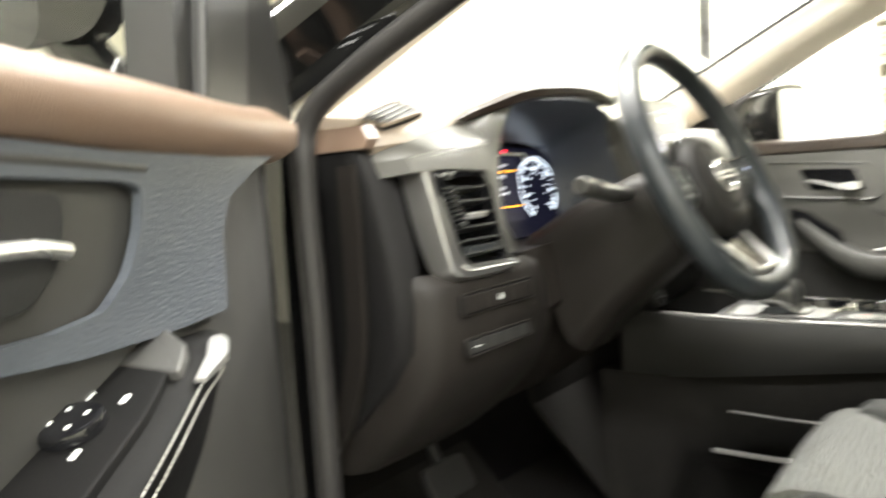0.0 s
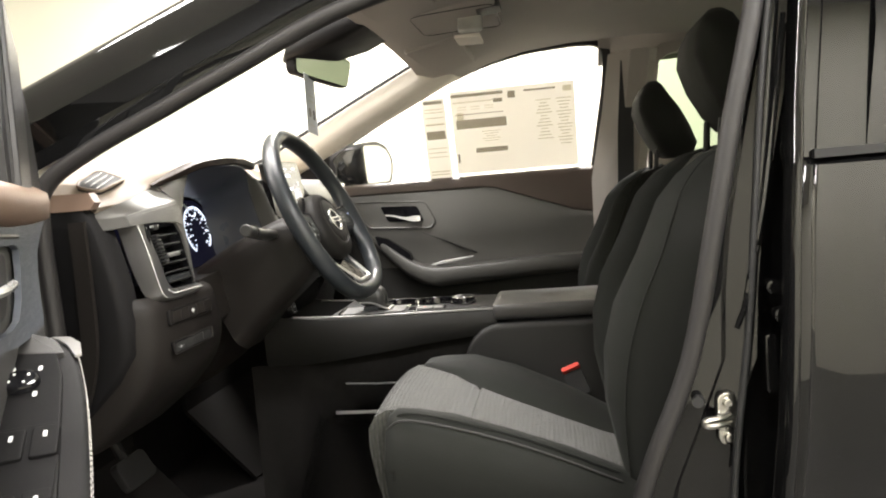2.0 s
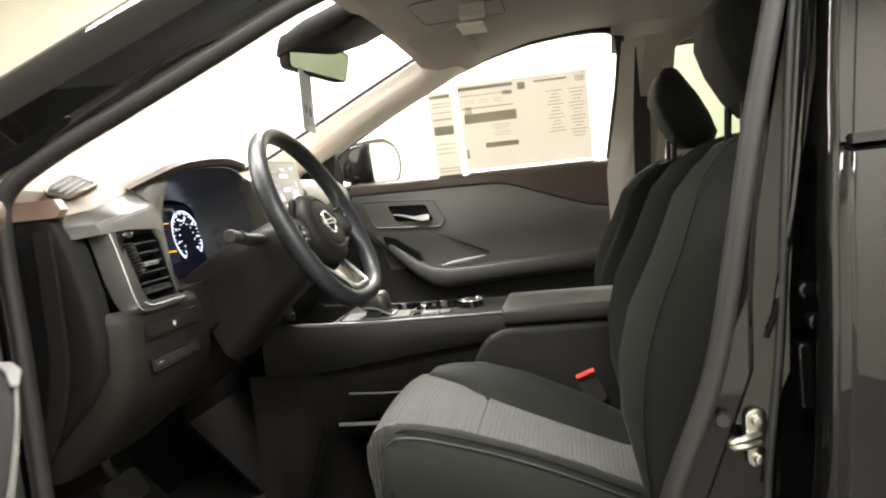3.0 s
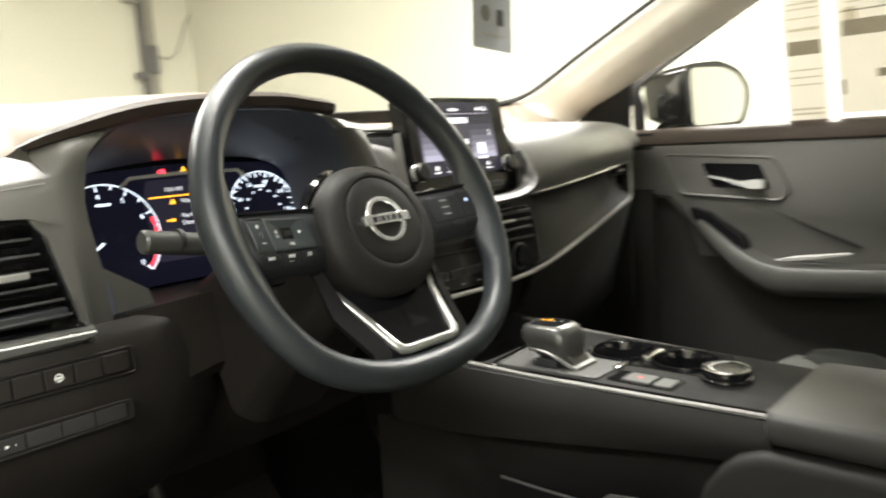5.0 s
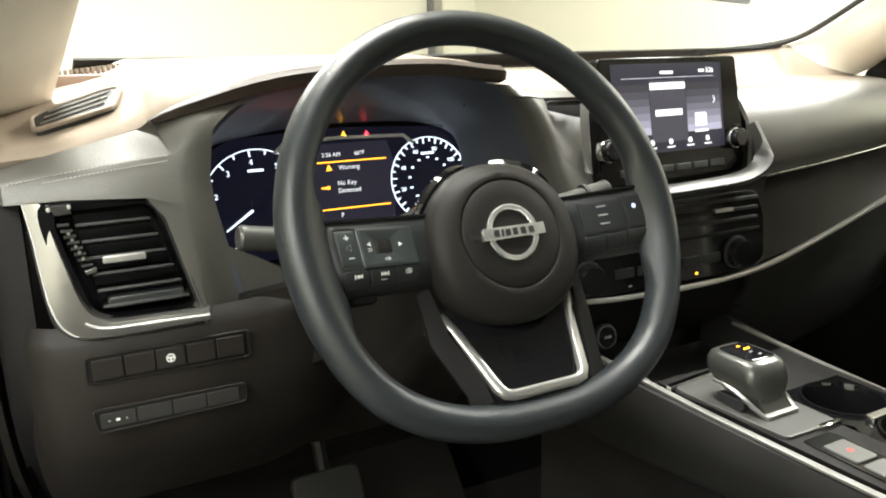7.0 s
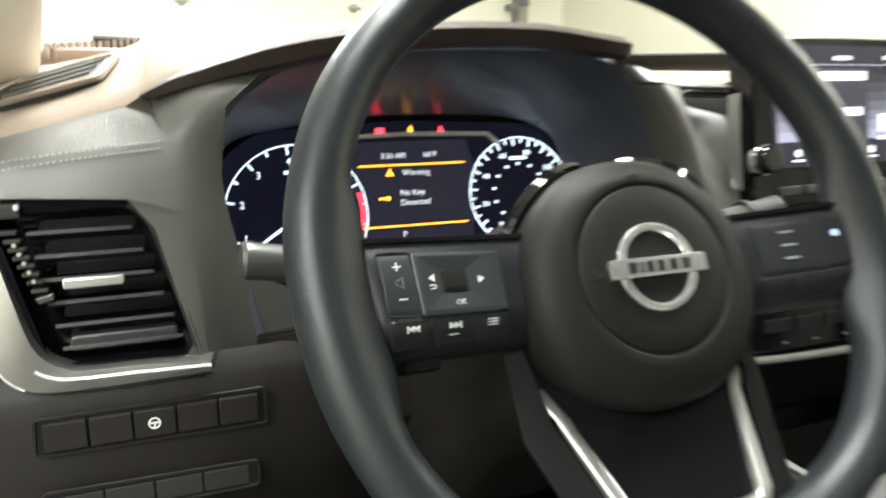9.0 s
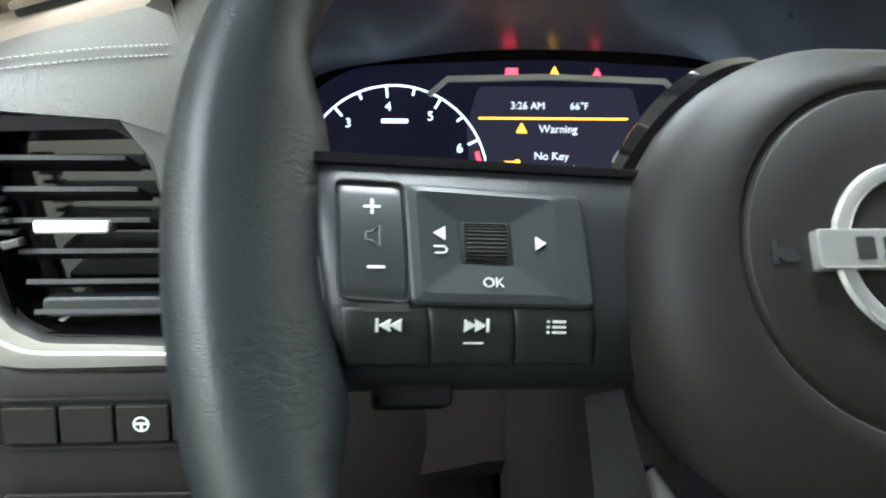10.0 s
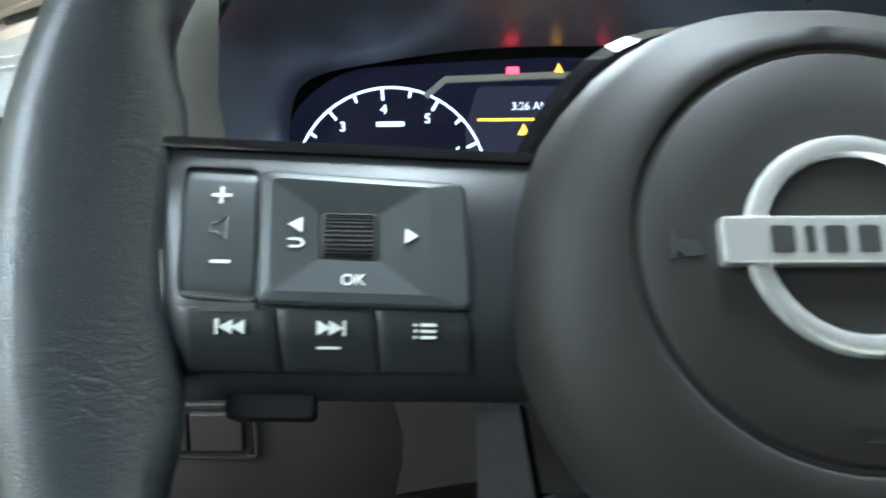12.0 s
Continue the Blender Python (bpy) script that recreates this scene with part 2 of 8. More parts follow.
def frame_m(o, u, v, n):
    m = Matrix.Identity(4)
    for i, a in enumerate((u, v, n)):
        a = Vector(a).normalized()
        m[0][i], m[1][i], m[2][i] = a
    m[0][3], m[1][3], m[2][3] = o
    return m


def rrect(w, h, r, n=4, cx=0, cy=0):
    pts = []
    for sx, sy, a0 in ((1, 1, 0), (-1, 1, 90), (-1, -1, 180), (1, -1, 270)):
        for k in range(n + 1):
            a = radians(a0 + 90 * k / n)
            pts.append((cx + sx * (w / 2 - r) + r * math.cos(a), cy + sy * (h / 2 - r) + r * math.sin(a)))
    return pts


def circle(r, n=32, cx=0, cy=0):
    return [(cx + r * math.cos(2 * math.pi * k / n), cy + r * math.sin(2 * math.pi * k / n)) for k in range(n)]


def rounded(poly, r, n=4):
    """A polygon with its corners rounded."""
    out, k = [], len(poly)
    for i in range(k):
        a, b, c = Vector(poly[i - 1]), Vector(poly[i]), Vector(poly[(i + 1) % k])
        d1, d2 = (a - b), (c - b)
        t = min(r, d1.length * 0.45, d2.length * 0.45)
        p, q = b + d1.normalized() * t, b + d2.normalized() * t
        for j in range(n + 1):
            s = j / n
            out.append(tuple((1 - s) ** 2 * p + 2 * s * (1 - s) * b + s * s * q))
    return out


def slab(bm, outline, m, z0, z1, bevel=0.0, top=None):
    """An outline in the plane of m, from z0 up to z1, its upper edge rounded by bevel."""
    pts = [Vector((p[0], p[1])) for p in outline]
    area = sum(pts[i - 1].x * pts[i].y - pts[i].x * pts[i - 1].y for i in range(len(pts)))
    if area < 0:
        pts.reverse()
    k = len(pts)

    def inset(d):
        if d == 0:
            return pts
        res = []
        for i in range(k):
            e1, e2 = (pts[i] - pts[i - 1]), (pts[(i + 1) % k] - pts[i])
            e1 = e1.normalized() if e1.length > 1e-9 else e2.normalized()
            e2 = e2.normalized() if e2.length > 1e-9 else e1
            n1, n2 = Vector((-e1.y, e1.x)), Vector((-e2.y, e2.x))
            nn = (n1 + n2)
            nn = nn / max(0.5, nn.length_squared / 2) if nn.length > 1e-6 else n1
            res.append(pts[i] + nn * d)
        return res
    levels = [(0, z0)]
    if bevel:
        levels += [(0, z1 - bevel), (bevel * 0.3, z1 - bevel * 0.3), (bevel, z1), (bevel * 1.08, z1)]
    else:
        levels += [(0, z1)]
    rings = [[bm.verts.new(m @ Vector((p.x, p.y, z))) for p in inset(d)] for d, z in levels]
    for a, b in zip(rings, rings[1:]):
        for i in range(k):
            bm.faces.new((a[i - 1], a[i], b[i], b[i - 1]))
    bm.faces.new(rings[-1])
    bm.faces.new(list(reversed(rings[0])))
    return bm


def loft(bm, sections, closed=False, caps=False):
    rows = [[bm.verts.new(Vector(p)) for p in s] for s in sections]
    n = len(rows[0])
    for a, b in zip(rows, rows[1:]):
        for i in range(0 if closed else 1, n):
            bm.faces.new((a[i - 1], a[i], b[i], b[i - 1]))
    if caps:
        bm.faces.new(rows[0])
        bm.faces.new(rows[-1])
    return bm


def spline(pts, n):
    """Points along a smooth curve through pts, n to a stretch."""
    pts = [Vector(p) for p in pts]
    ext = [pts[0] * 2 - pts[1]] + pts + [pts[-1] * 2 - pts[-2]]
    out = []
    for i in range(1, len(ext) - 2):
        p0, p1, p2, p3 = ext[i - 1:i + 3]
        for k in range(n):
            t = k / n
            out.append(0.5 * (2 * p1 + (p2 - p0) * t + (2 * p0 - 5 * p1 + 4 * p2 - p3) * t * t + (3 * p1 - p0 - 3 * p2 + p3) * t ** 3))
    out.append(pts[-1])
    return out


def sweep(bm, path, profile, up=(0, 0, 1), closed=False, scale=None, caps=True):
    """A closed profile (sideways, upwards) carried along a path."""
    path = [Vector(p) for p in path]
    k = len(path)
    rings = []
    for i, p in enumerate(path):
        a = path[i - 1] if (i or closed) else p
        b = path[(i + 1) % k] if (i < k - 1 or closed) else p
        t = (b - a).normalized()
        s = t.cross(Vector(up)).normalized()
        w = s.cross(t)
        f = scale[i] if scale else 1
        rings.append([bm.verts.new(p + s * (q[0] * f) + w * (q[1] * f)) for q in profile])
    n = len(profile)
    for i in range(k if closed else k - 1):
        a, b = rings[i], rings[(i + 1) % k]
        for j in range(n):
            bm.faces.new((a[j - 1], a[j], b[j], b[j - 1]))
    if caps and not closed:
        bm.faces.new(rings[0])
        bm.faces.new(rings[-1])
    return bm


def block(bm, lo, hi, bevel=0.0):
    cx, cy = (lo[0] + hi[0]) / 2, (lo[1] + hi[1]) / 2
    w, h = hi[0] - lo[0], hi[1] - lo[1]
    o = rrect(w, h, max(bevel, 0.0005), 3 if bevel else 1)
    return slab(bm, o, Matrix.Translation((cx, cy, 0)), lo[2], hi[2], bevel)


def skin(bm, thick):
    """Gives an open sheet thickness."""
    bmesh.ops.recalc_face_normals(bm, faces=bm.faces)
    bmesh.ops.solidify(bm, geom=bm.faces[:], thickness=thick)
    return bm


def B():
    return bmesh.new()


def letters(name, text, m, size, mat, parent, depth=0.0003, align="CENTER", label=""):
    c = bpy.data.curves.new("text", "FONT")
    c.body, c.size, c.align_x, c.align_y, c.extrude = text, size, align, "CENTER", depth
    t = new("text", c)
    bpy.context.view_layer.update()
    me = bpy.data.meshes.new_from_object(t.evaluated_get(bpy.context.evaluated_depsgraph_get()))
    bpy.data.objects.remove(t)
    bpy.data.curves.remove(c)
    me.transform(m)
    me.materials.clear()
    me.materials.append(mat)
    ob = new(name, me)
    ob.parent = parent
    ob.matrix_parent_inverse = Matrix.Translation(-Vector(parent.location)) if parent.parent is None else Matrix.Identity(4)
    if label:
        ob["label"] = label
    return ob


def T(x, y, z):
    return Matrix.Translation((x, y, z))


# ---- the room ----
def ring_pts(r, n=6):
    return [(r * math.cos(2 * math.pi * k / n), r * math.sin(2 * math.pi * k / n)) for k in range(n)]


bm = block(B(), (-4.2, -5.2, -0.1), (4.2, 6.9, 0.0))
solo("floor", bm, FLOORM, "sealed grey concrete workshop floor", "floor", kind="structure")
for nm, lo, hi in (("wall_north", (-4.2, 6.7, 0), (4.2, 6.9, 3.3)), ("wall_south", (-4.2, -5.4, 0), (4.2, -5.2, 3.3)),
                   ("wall_east", (3.4, -5.2, 0), (3.6, 6.7, 3.3)), ("wall_west", (-4.4, -5.2, 0), (-4.2, 6.7, 3.3))):
    solo(nm, block(B(), lo, hi), WALLM, "cream painted wall, brightly lit", "wall", kind="structure")
solo("ceiling", block(B(), (-4.2, -5.2, 3.2), (4.2, 6.7, 3.3)), CEILM, "pale painted ceiling", "ceiling", kind="structure")
# sectional door in the far wall, with its handles, track and cable
gd = thing("garage_door", (0.6, 6.69, 0.0), "cream sectional garage door with two handles", "garage door")
for k in range(4):
    part("door_section", slab(B(), rrect(5.5, 0.7395, 0.001, 1, 0.0, 0.37 + 0.74 * k), frame_m((0.02, 6.69, 0.0), (1, 0, 0), (0, 0, 1), (0, -1, 0)), -0.008, 0.012, 0.001), WALLM, gd)
for hx, hz in ((1.22, 1.86), (-0.27, 1.88)):
    h_ = part("lift_handle", slab(B(), rrect(0.05, 0.075, 0.008, 2, hx, hz), frame_m((0, 6.676, 0.0), (1, 0, 0), (0, 0, 1), (0, -1, 0)), 0.0, 0.012, 0.003), POSTM, gd, "small weathered lift handle")
    part("grip_bar", sweep(B(), [(hx - 0.055, 6.64, hz), (hx + 0.055, 6.64, hz)], ring_pts(0.014, 8)), STEEL, h_)
tk = thing("door_track", (2.9, 6.66, 0.0), "weathered steel door track fixed to the wall", "door track")
part("post", block(B(), (2.83, 6.60, 0.0), (2.87, 6.69, 3.19), 0.004), INKDARK, tk)
part("flange", block(B(), (2.87, 6.655, 0.0), (2.99, 6.69, 3.19), 0.004), POSTM, tk, "pale rusty flange")
part("hinge_block", block(B(), (2.89, 6.60, 1.93), (2.98, 6.655, 2.20), 0.006), INKDARK, tk)
part("bracket", block(B(), (2.70, 6.60, 2.59), (2.83, 6.68, 2.65), 0.006), POSTM, tk)
part("roller", sweep(B(), [(2.72, 6.58, 1.90), (2.83, 6.58, 1.90)], ring_pts(0.035, 10)), INKDARK, tk)
wr = thing("hanging_wire", (3.25, 6.6, 2.1), "thin grey wire hanging beside the track", "wire")
part("wire", sweep(B(), [(3.53, 6.66, 3.19), (3.50, 6.66, 2.71), (3.33, 6.66, 2.42), (3.22, 6.66, 2.16), (3.12, 6.66, 2.08), (3.0, 6.66, 2.10)], ring_pts(0.009, 6)), POSTM, wr)


# ---- steering wheel ----
TILTW = radians(25)
WN = Vector((0, -math.cos(TILTW), math.sin(TILTW)))
WV = Vector((0, math.sin(TILTW), math.cos(TILTW)))
WO = Vector((-0.371, 0, 1.03)) - 0.0205 * WN
WM = frame_m(WO, (1, 0, 0), WV, WN)


def wl(u, v, n=0.0):
    return WM @ Vector((u, v, n))


wheel = thing("steering_wheel", WO, "black leather steering wheel with silver trim and flat bottom", "steering wheel")


def rim_line(r, n=120):
    """Centre line of the rim: round above, squarer and a little flattened below."""
    pts = []
    for k in range(n):
        a = 2 * math.pi * k / n
        c, s = math.cos(a), math.sin(a)
        low = max(0.0, -s)
        e = 2 + 0.36 * min(1.0, low * 1.4)
        rho = r * (abs(c) ** e + abs(s / (1 - 0.03 * low ** 2)) ** e) ** (-1 / e)
        pts.append((rho * c - 0.005, rho * s + 0.0165))
    return pts


bm = B()
cl = rim_line(0.1635)
rows = []
for i, (u, v) in enumerate(cl):
    a, b = Vector(cl[i - 1]), Vector(cl[(i + 1) % len(cl)])
    t = (b - a).normalized()
    inward = Vector((-t.y, t.x))
    k = max(0.0, min(1.0, (0.066 - abs(v + 0.001)) / 0.032))
    k = k * k * (3 - 2 * k)
    row = []
    for j in range(20):
        th = 2 * math.pi * j / 20
        c, s = math.cos(th), math.sin(th)
        reach = 0.0138 * c + 0.0008 * k * c + ((0.0095 if u < 0 else 0.0055) * k * c if c > 0 else 0)
        rise = 0.0160 * s * (1 - 0.42 * k * max(0, c) ** 2)
        q = Vector((u, v)) + inward * reach
        row.append(wl(q.x, q.y, 0.010 + rise - 0.0050 * k * max(0, c)))
    rows.append(row)
loft(bm, rows + rows[:1], closed=True)
part("rim", bm, LEATHER, wheel, "grained black leather rim", 60)

# airbag cover
bm = B()
secs = []
for n, r in ((-0.045, 0.060), (-0.02, 0.066), (0.0, 0.0685), (0.008, 0.067), (0.0140, 0.0625), (0.0175, 0.056), (0.0192, 0.0500), (0.0199, 0.0458), (0.0196, 0.0452), (0.0186, 0.0446), (0.0186, 0.0436), (0.0196, 0.0430),
             (0.0200, 0.0424), (0.0205, 0.030), (0.0206, 0.004)):
    sec = []
    for k in range(48):
        a = 2 * math.pi * k / 48
        c, s = math.cos(a), math.sin(a)
        squash = 1 - 0.10 * max(0, -s) ** 3 * 0 + (0.03 if r > 0.055 else 0) * (abs(c * s)) * 2
        sec.append(wl(r * c * squash, -0.004 * (r > 0.055) + r * s * squash * (0.97 if r > 0.055 else 1), n))
    secs.append(sec)
loft(bm, secs, closed=True, caps=True)
hub = part("airbag_cover", bm, HUBPLASTIC, wheel, "domed dark grey airbag cover", 50)
# maker's badge as a plain ring and bar
bm = B()
sweep(bm, [wl(0.0208 * math.cos(a), 0.0208 * math.sin(a), 0.0212) for a in [2 * math.pi * k / 40 for k in range(40)]],
      [(0.0024 * math.cos(a), 0.0018 * math.sin(a)) for a in [2 * math.pi * k / 8 for k in range(8)]], up=WN, closed=True)
slab(bm, rrect(0.056, 0.0098, 0.0008, 2), WM, 0.020, 0.0242, 0.0006)
badge = part("badge", bm, BADGE, wheel, "brushed chrome ring and bar badge")
for k, w in enumerate((0.0046, 0.0018, 0.0042, 0.0042, 0.0046, 0.0046)):
    part("badge_mark", slab(B(), rrect(w, 0.0054, 0.0004, 1, cx=(-0.0185, -0.0132, -0.0082, -0.0018, 0.0056, 0.0132)[k] + 0.002), WM, 0.0242, 0.0245), BLACKRUB, badge, "plain dark mark")
# horn pictogram
bm = B()
slab(bm, [(-0.0375, 0.0030), (-0.0362, 0.0030), (-0.0362, 0.0012), (-0.0318, 0.0008), (-0.0308, -0.0022), (-0.0345, -0.0026), (-0.0362, -0.0012), (-0.0362, -0.003), (-0.0375, -0.003)], WM, 0.0198, 0.0208)
part("horn_symbol", bm, BLACKRUB, hub, "dark moulded horn symbol")
part("moulded_line", slab(B(), rrect(0.011, 0.0006, 0.0002, 1, cy=-0.036), WM, 0.0198, 0.0206), DARK, hub)
part("moulded_line", slab(B(), rrect(0.007, 0.0006, 0.0002, 1, cy=-0.0385), WM, 0.0197, 0.0206), DARK, hub)


PADL = WM @ T(-0.1125, -0.001, 0.0068) @ frame_m((0, 0, 0), (1, 0, -0.10), (0, 1, -0.05), (0.10, 0.05, 1)) @ T(0.110, 0.0012, 0) @ Matrix.Diagonal((1, 0.955, 1, 1))
PADR = WM @ T(0.1125, -0.001, 0.0068) @ frame_m((0, 0, 0), (1, 0, 0.10), (0, 1, -0.05), (-0.10, 0.05, 1)) @ T(-0.110, 0.0012, 0) @ Matrix.Diagonal((1, 0.955, 1, 1))


def domed(bm, corners, m, base, top, drop=0.0, dome=0.0, edge=0.0006):
    """A key on four corners (upper left, upper right, lower right, lower left); its face domes, and drops away towards its lower edge."""
    tl, tr, br, bl = [Vector(c) for c in corners]
    ks = (0.0, 0.035, 0.12, 0.3, 0.5, 0.7, 0.88, 0.965, 1.0)
    rows = []
    for j, t in enumerate(ks):
        row = []
        for i, u in enumerate(ks):
            p = tl.lerp(tr, u).lerp(bl.lerp(br, u), t)
            rim = edge if i in (0, 8) or j in (0, 8) else 0.0
            row.append(m @ Vector((p.x, p.y, top - rim - drop * t ** 1.6 + dome * (1 - (2 * t - 1) ** 2))))
        rows.append(row)
    under = lambda p, q: m @ Vector((p.x, p.y, base - drop * q ** 1.6))
    rows.insert(0, [under(tl.lerp(tr, u), 0) for u in ks])
    rows.append([under(bl.lerp(br, u), 1) for u in ks])
    loft(bm, rows)
    loft(bm, [[under(tl.lerp(bl, t), t) for t in ks], [r[0] for r in rows[1:-1]]])
    loft(bm, [[under(tr.lerp(br, t), t) for t in ks], [r[-1] for r in rows[1:-1]]])
    return bm


def pad(sx):
    """The switch carrier on one spoke; sx -1 is the driver's left."""
    def X(pts):
        return [(sx * -p[0], p[1]) for p in pts]
    PM = PADL if sx < 0 else PADR
    bm = B()
    secs = []
    for v, n, x0 in ((0.0290, -0.016, -0.1470), (0.0290, -0.001, -0.1475), (0.0270, 0.0008, -0.1470), (0.010, 0.0012, -0.1445), (-0.009, 0.0012, -0.1415), (-0.014, 0.0004, -0.1405), (-0.019, -0.0018, -0.1395), (-0.0235, -0.0050, -0.1385), (-0.0275, -0.0095, -0.1370), (-0.0300, -0.016, -0.1360)):
        secs.append([PM @ Vector((sx * -q, v, n - d)) for q, d in ((x0 - 0.003, 0.006), (x0, 0.0022), (x0 + 0.003, 0.0004), (x0 + 0.008, 0.0), (-0.095, 0.0), (-0.056, 0.0), (-0.050, 0.003))])
    loft(bm, secs)
    car = part("switch_carrier", skin(bm, 0.003), SWITCH, wheel, "dark switch carrier on spoke", 50)
    bm = B()
    slab(bm, X([(-0.1465, 0.0305), (-0.052, 0.0285), (-0.052, 0.0255), (-0.1462, 0.0272)]), PM, -0.010, 0.0022, 0.0008)
    part("gloss_strip", bm, PIANO, car, "piano black strip above switches")
    bm = B()
    sweep(bm, [PM @ Vector((sx * -p.x, p.y, p.z)) for p in spline([(-0.1474, 0.026, -0.0010), (-0.1432, 0.0, -0.0008), (-0.1400, -0.019, -0.0036), (-0.1378, -0.026, -0.0098)], 5)],
          [(0.0003 * math.cos(a), 0.0003 * math.sin(a)) for a in [2 * math.pi * k / 6 for k in range(6)]], up=WN)
    part("edge_trim", bm, SATIN if sx < 0 else SWITCH, car)
    return car, X


# left pad: volume rocker, direction pad, three lower keys
car, X = pad(-1)
X = lambda pts: pts
bm = domed(B(), [(-0.1392, 0.0222), (-0.1232, 0.0218), (-0.1217, -0.0098), (-0.1376, -0.0085)], PADL, -0.001, 0.0010, 0.0, 0.0020)
vol = part("volume_rocker", bm, SWITCHHI, car, "satin volume rocker key")
bm = B()
slab(bm, rrect(0.0042, 0.0007, 0.0001, 1, cx=-0.1306, cy=0.0150), PADL, 0.0020, 0.00270)
slab(bm, rrect(0.0007, 0.0042, 0.0001, 1, cx=-0.1306, cy=0.0150), PADL, 0.0020, 0.002702)
slab(bm, rrect(0.0042, 0.0007, 0.0001, 1, cx=-0.1296, cy=-0.0012), PADL, 0.0020, 0.00270)
part("plus_minus", bm, WHITEPRINT, vol)
outline = [(-0.1322, 0.0080), (-0.1308, 0.0080), (-0.1288, 0.0098), (-0.1288, 0.0040), (-0.1308, 0.0058), (-0.1322, 0.0058)]
bm = sweep(B(), [PADL @ Vector((*q, 0.0031)) for q in outline], ring_pts(0.00018), up=WN, closed=True)
part("speaker_symbol", bm, GREYPRINT, vol)
part("rocker_slot", slab(B(), rrect(0.0120, 0.0022, 0.0006, 2, cx=-0.1275, cy=-0.0115), PADL, 0.0, 0.0018), BLACKRUB, car)
part("lower_tab", slab(B(), rrect(0.020, 0.007, 0.0015, 2, cx=-0.119, cy=-0.0310), PADL, -0.022, -0.013, 0.0006), DARK, car)
# direction pad: raised frame, four facets falling to the thumb wheel
bm = B()
oo = [(-0.1225, 0.0216), (-0.0765, 0.0196), (-0.0750, -0.0114), (-0.1210, -0.0106)]
oo_in = [(-0.1219, 0.0210), (-0.0771, 0.0191), (-0.0757, -0.0108), (-0.1204, -0.0100)]
m1 = [(-0.1198, 0.0195), (-0.0845, 0.0180), (-0.0835, -0.0085), (-0.1185, -0.0080)]
ii = [(-0.1092, 0.0122), (-0.0955, 0.0116), (-0.0950, -0.0004), (-0.1086, 0.0)]
def pad_ring(o_, r_, z, lift):
    return [bm.verts.new(PADL @ Vector((p[0], p[1], z + lift * max(0.0, 1 - p[1] / 0.0119)))) for p in rounded(o_, r_, 3)]


rings = [pad_ring(o_, r_, z, lift) for o_, r_, z, lift in ((oo, 0.0022, -0.002, 0), (oo, 0.0022, 0.0024, 0), (oo_in, 0.0020, 0.0029, 0), (m1, 0.0018, 0.0034, 0), (ii, 0.0008, 0.0013, 0.0008), (ii, 0.0008, -0.004, 0))]
for a, b in zip(rings, rings[1:]):
    for i in range(len(a)):
        bm.faces.new((a[i - 1], a[i], b[i], b[i - 1]))
bm.faces.new(rings[-1])
dpad = part("direction_pad", bm, SWITCHHI, car, "faceted satin direction pad", 12)
bm = slab(B(), rrect(0.0128, 0.0118, 0.0012, 2, cx=-0.1021, cy=0.0059), PADL, -0.004, 0.0015, 0.0004)
bm2 = B()
secs = []
for k in range(23):
    a = radians(-60 + 5.45 * k)
    y_, h_ = 0.0059 + 0.0052 * math.sin(a) / math.sin(radians(60)), 0.0009 + 0.0024 * math.cos(a) - 0.0005 * (k % 2)
    secs.append([PADL @ Vector((x_, y_, z_)) for x_, z_ in ((-0.1073, -0.002), (-0.1073, h_), (-0.0969, h_), (-0.0969, -0.002))])
loft(bm2, secs, closed=True, caps=True)
part("wheel_well", bm, BLACKRUB, dpad)
for gap in (oo, [(-0.1397, 0.0227), (-0.1228, 0.0223), (-0.1212, -0.0102), (-0.1381, -0.0090)]):
    part("key_gap", sweep(B(), [PADL @ Vector((q[0], q[1], 0.0014)) for q in rounded(gap, 0.0022, 3)], ring_pts(0.00045), up=WN, closed=True), BLACKRUB, car)
part("thumb_wheel", bm2, CHARCOAL, dpad, "ribbed thumb wheel", 15)
bm = B()
slab(bm, [(-0.1155, 0.0082), (-0.1125, 0.0100), (-0.1125, 0.0064)], PADL, -0.0015, 0.0028)
part("arrow_symbol", bm, WHITEPRINT, dpad)
bm = sweep(B(), [PADL @ Vector((*q, 0.0025)) for q in ((-0.1155, 0.0046), (-0.1128, 0.0046), (-0.1122, 0.0040), (-0.1122, 0.0034), (-0.1128, 0.0028), (-0.1152, 0.0028))], ring_pts(0.0003), up=WN)
part("return_symbol", bm, WHITEPRINT, dpad)
bm = B()
slab(bm, [(-0.0868, 0.0056), (-0.0896, 0.0074), (-0.0896, 0.0038)], PADL, -0.0015, 0.0036)
part("arrow_symbol", bm, WHITEPRINT, dpad)
letters("ok_letters", "OK", PADL @ T(-0.1008, -0.0052, 0.0030), 0.0037, WHITEPRINT, dpad)
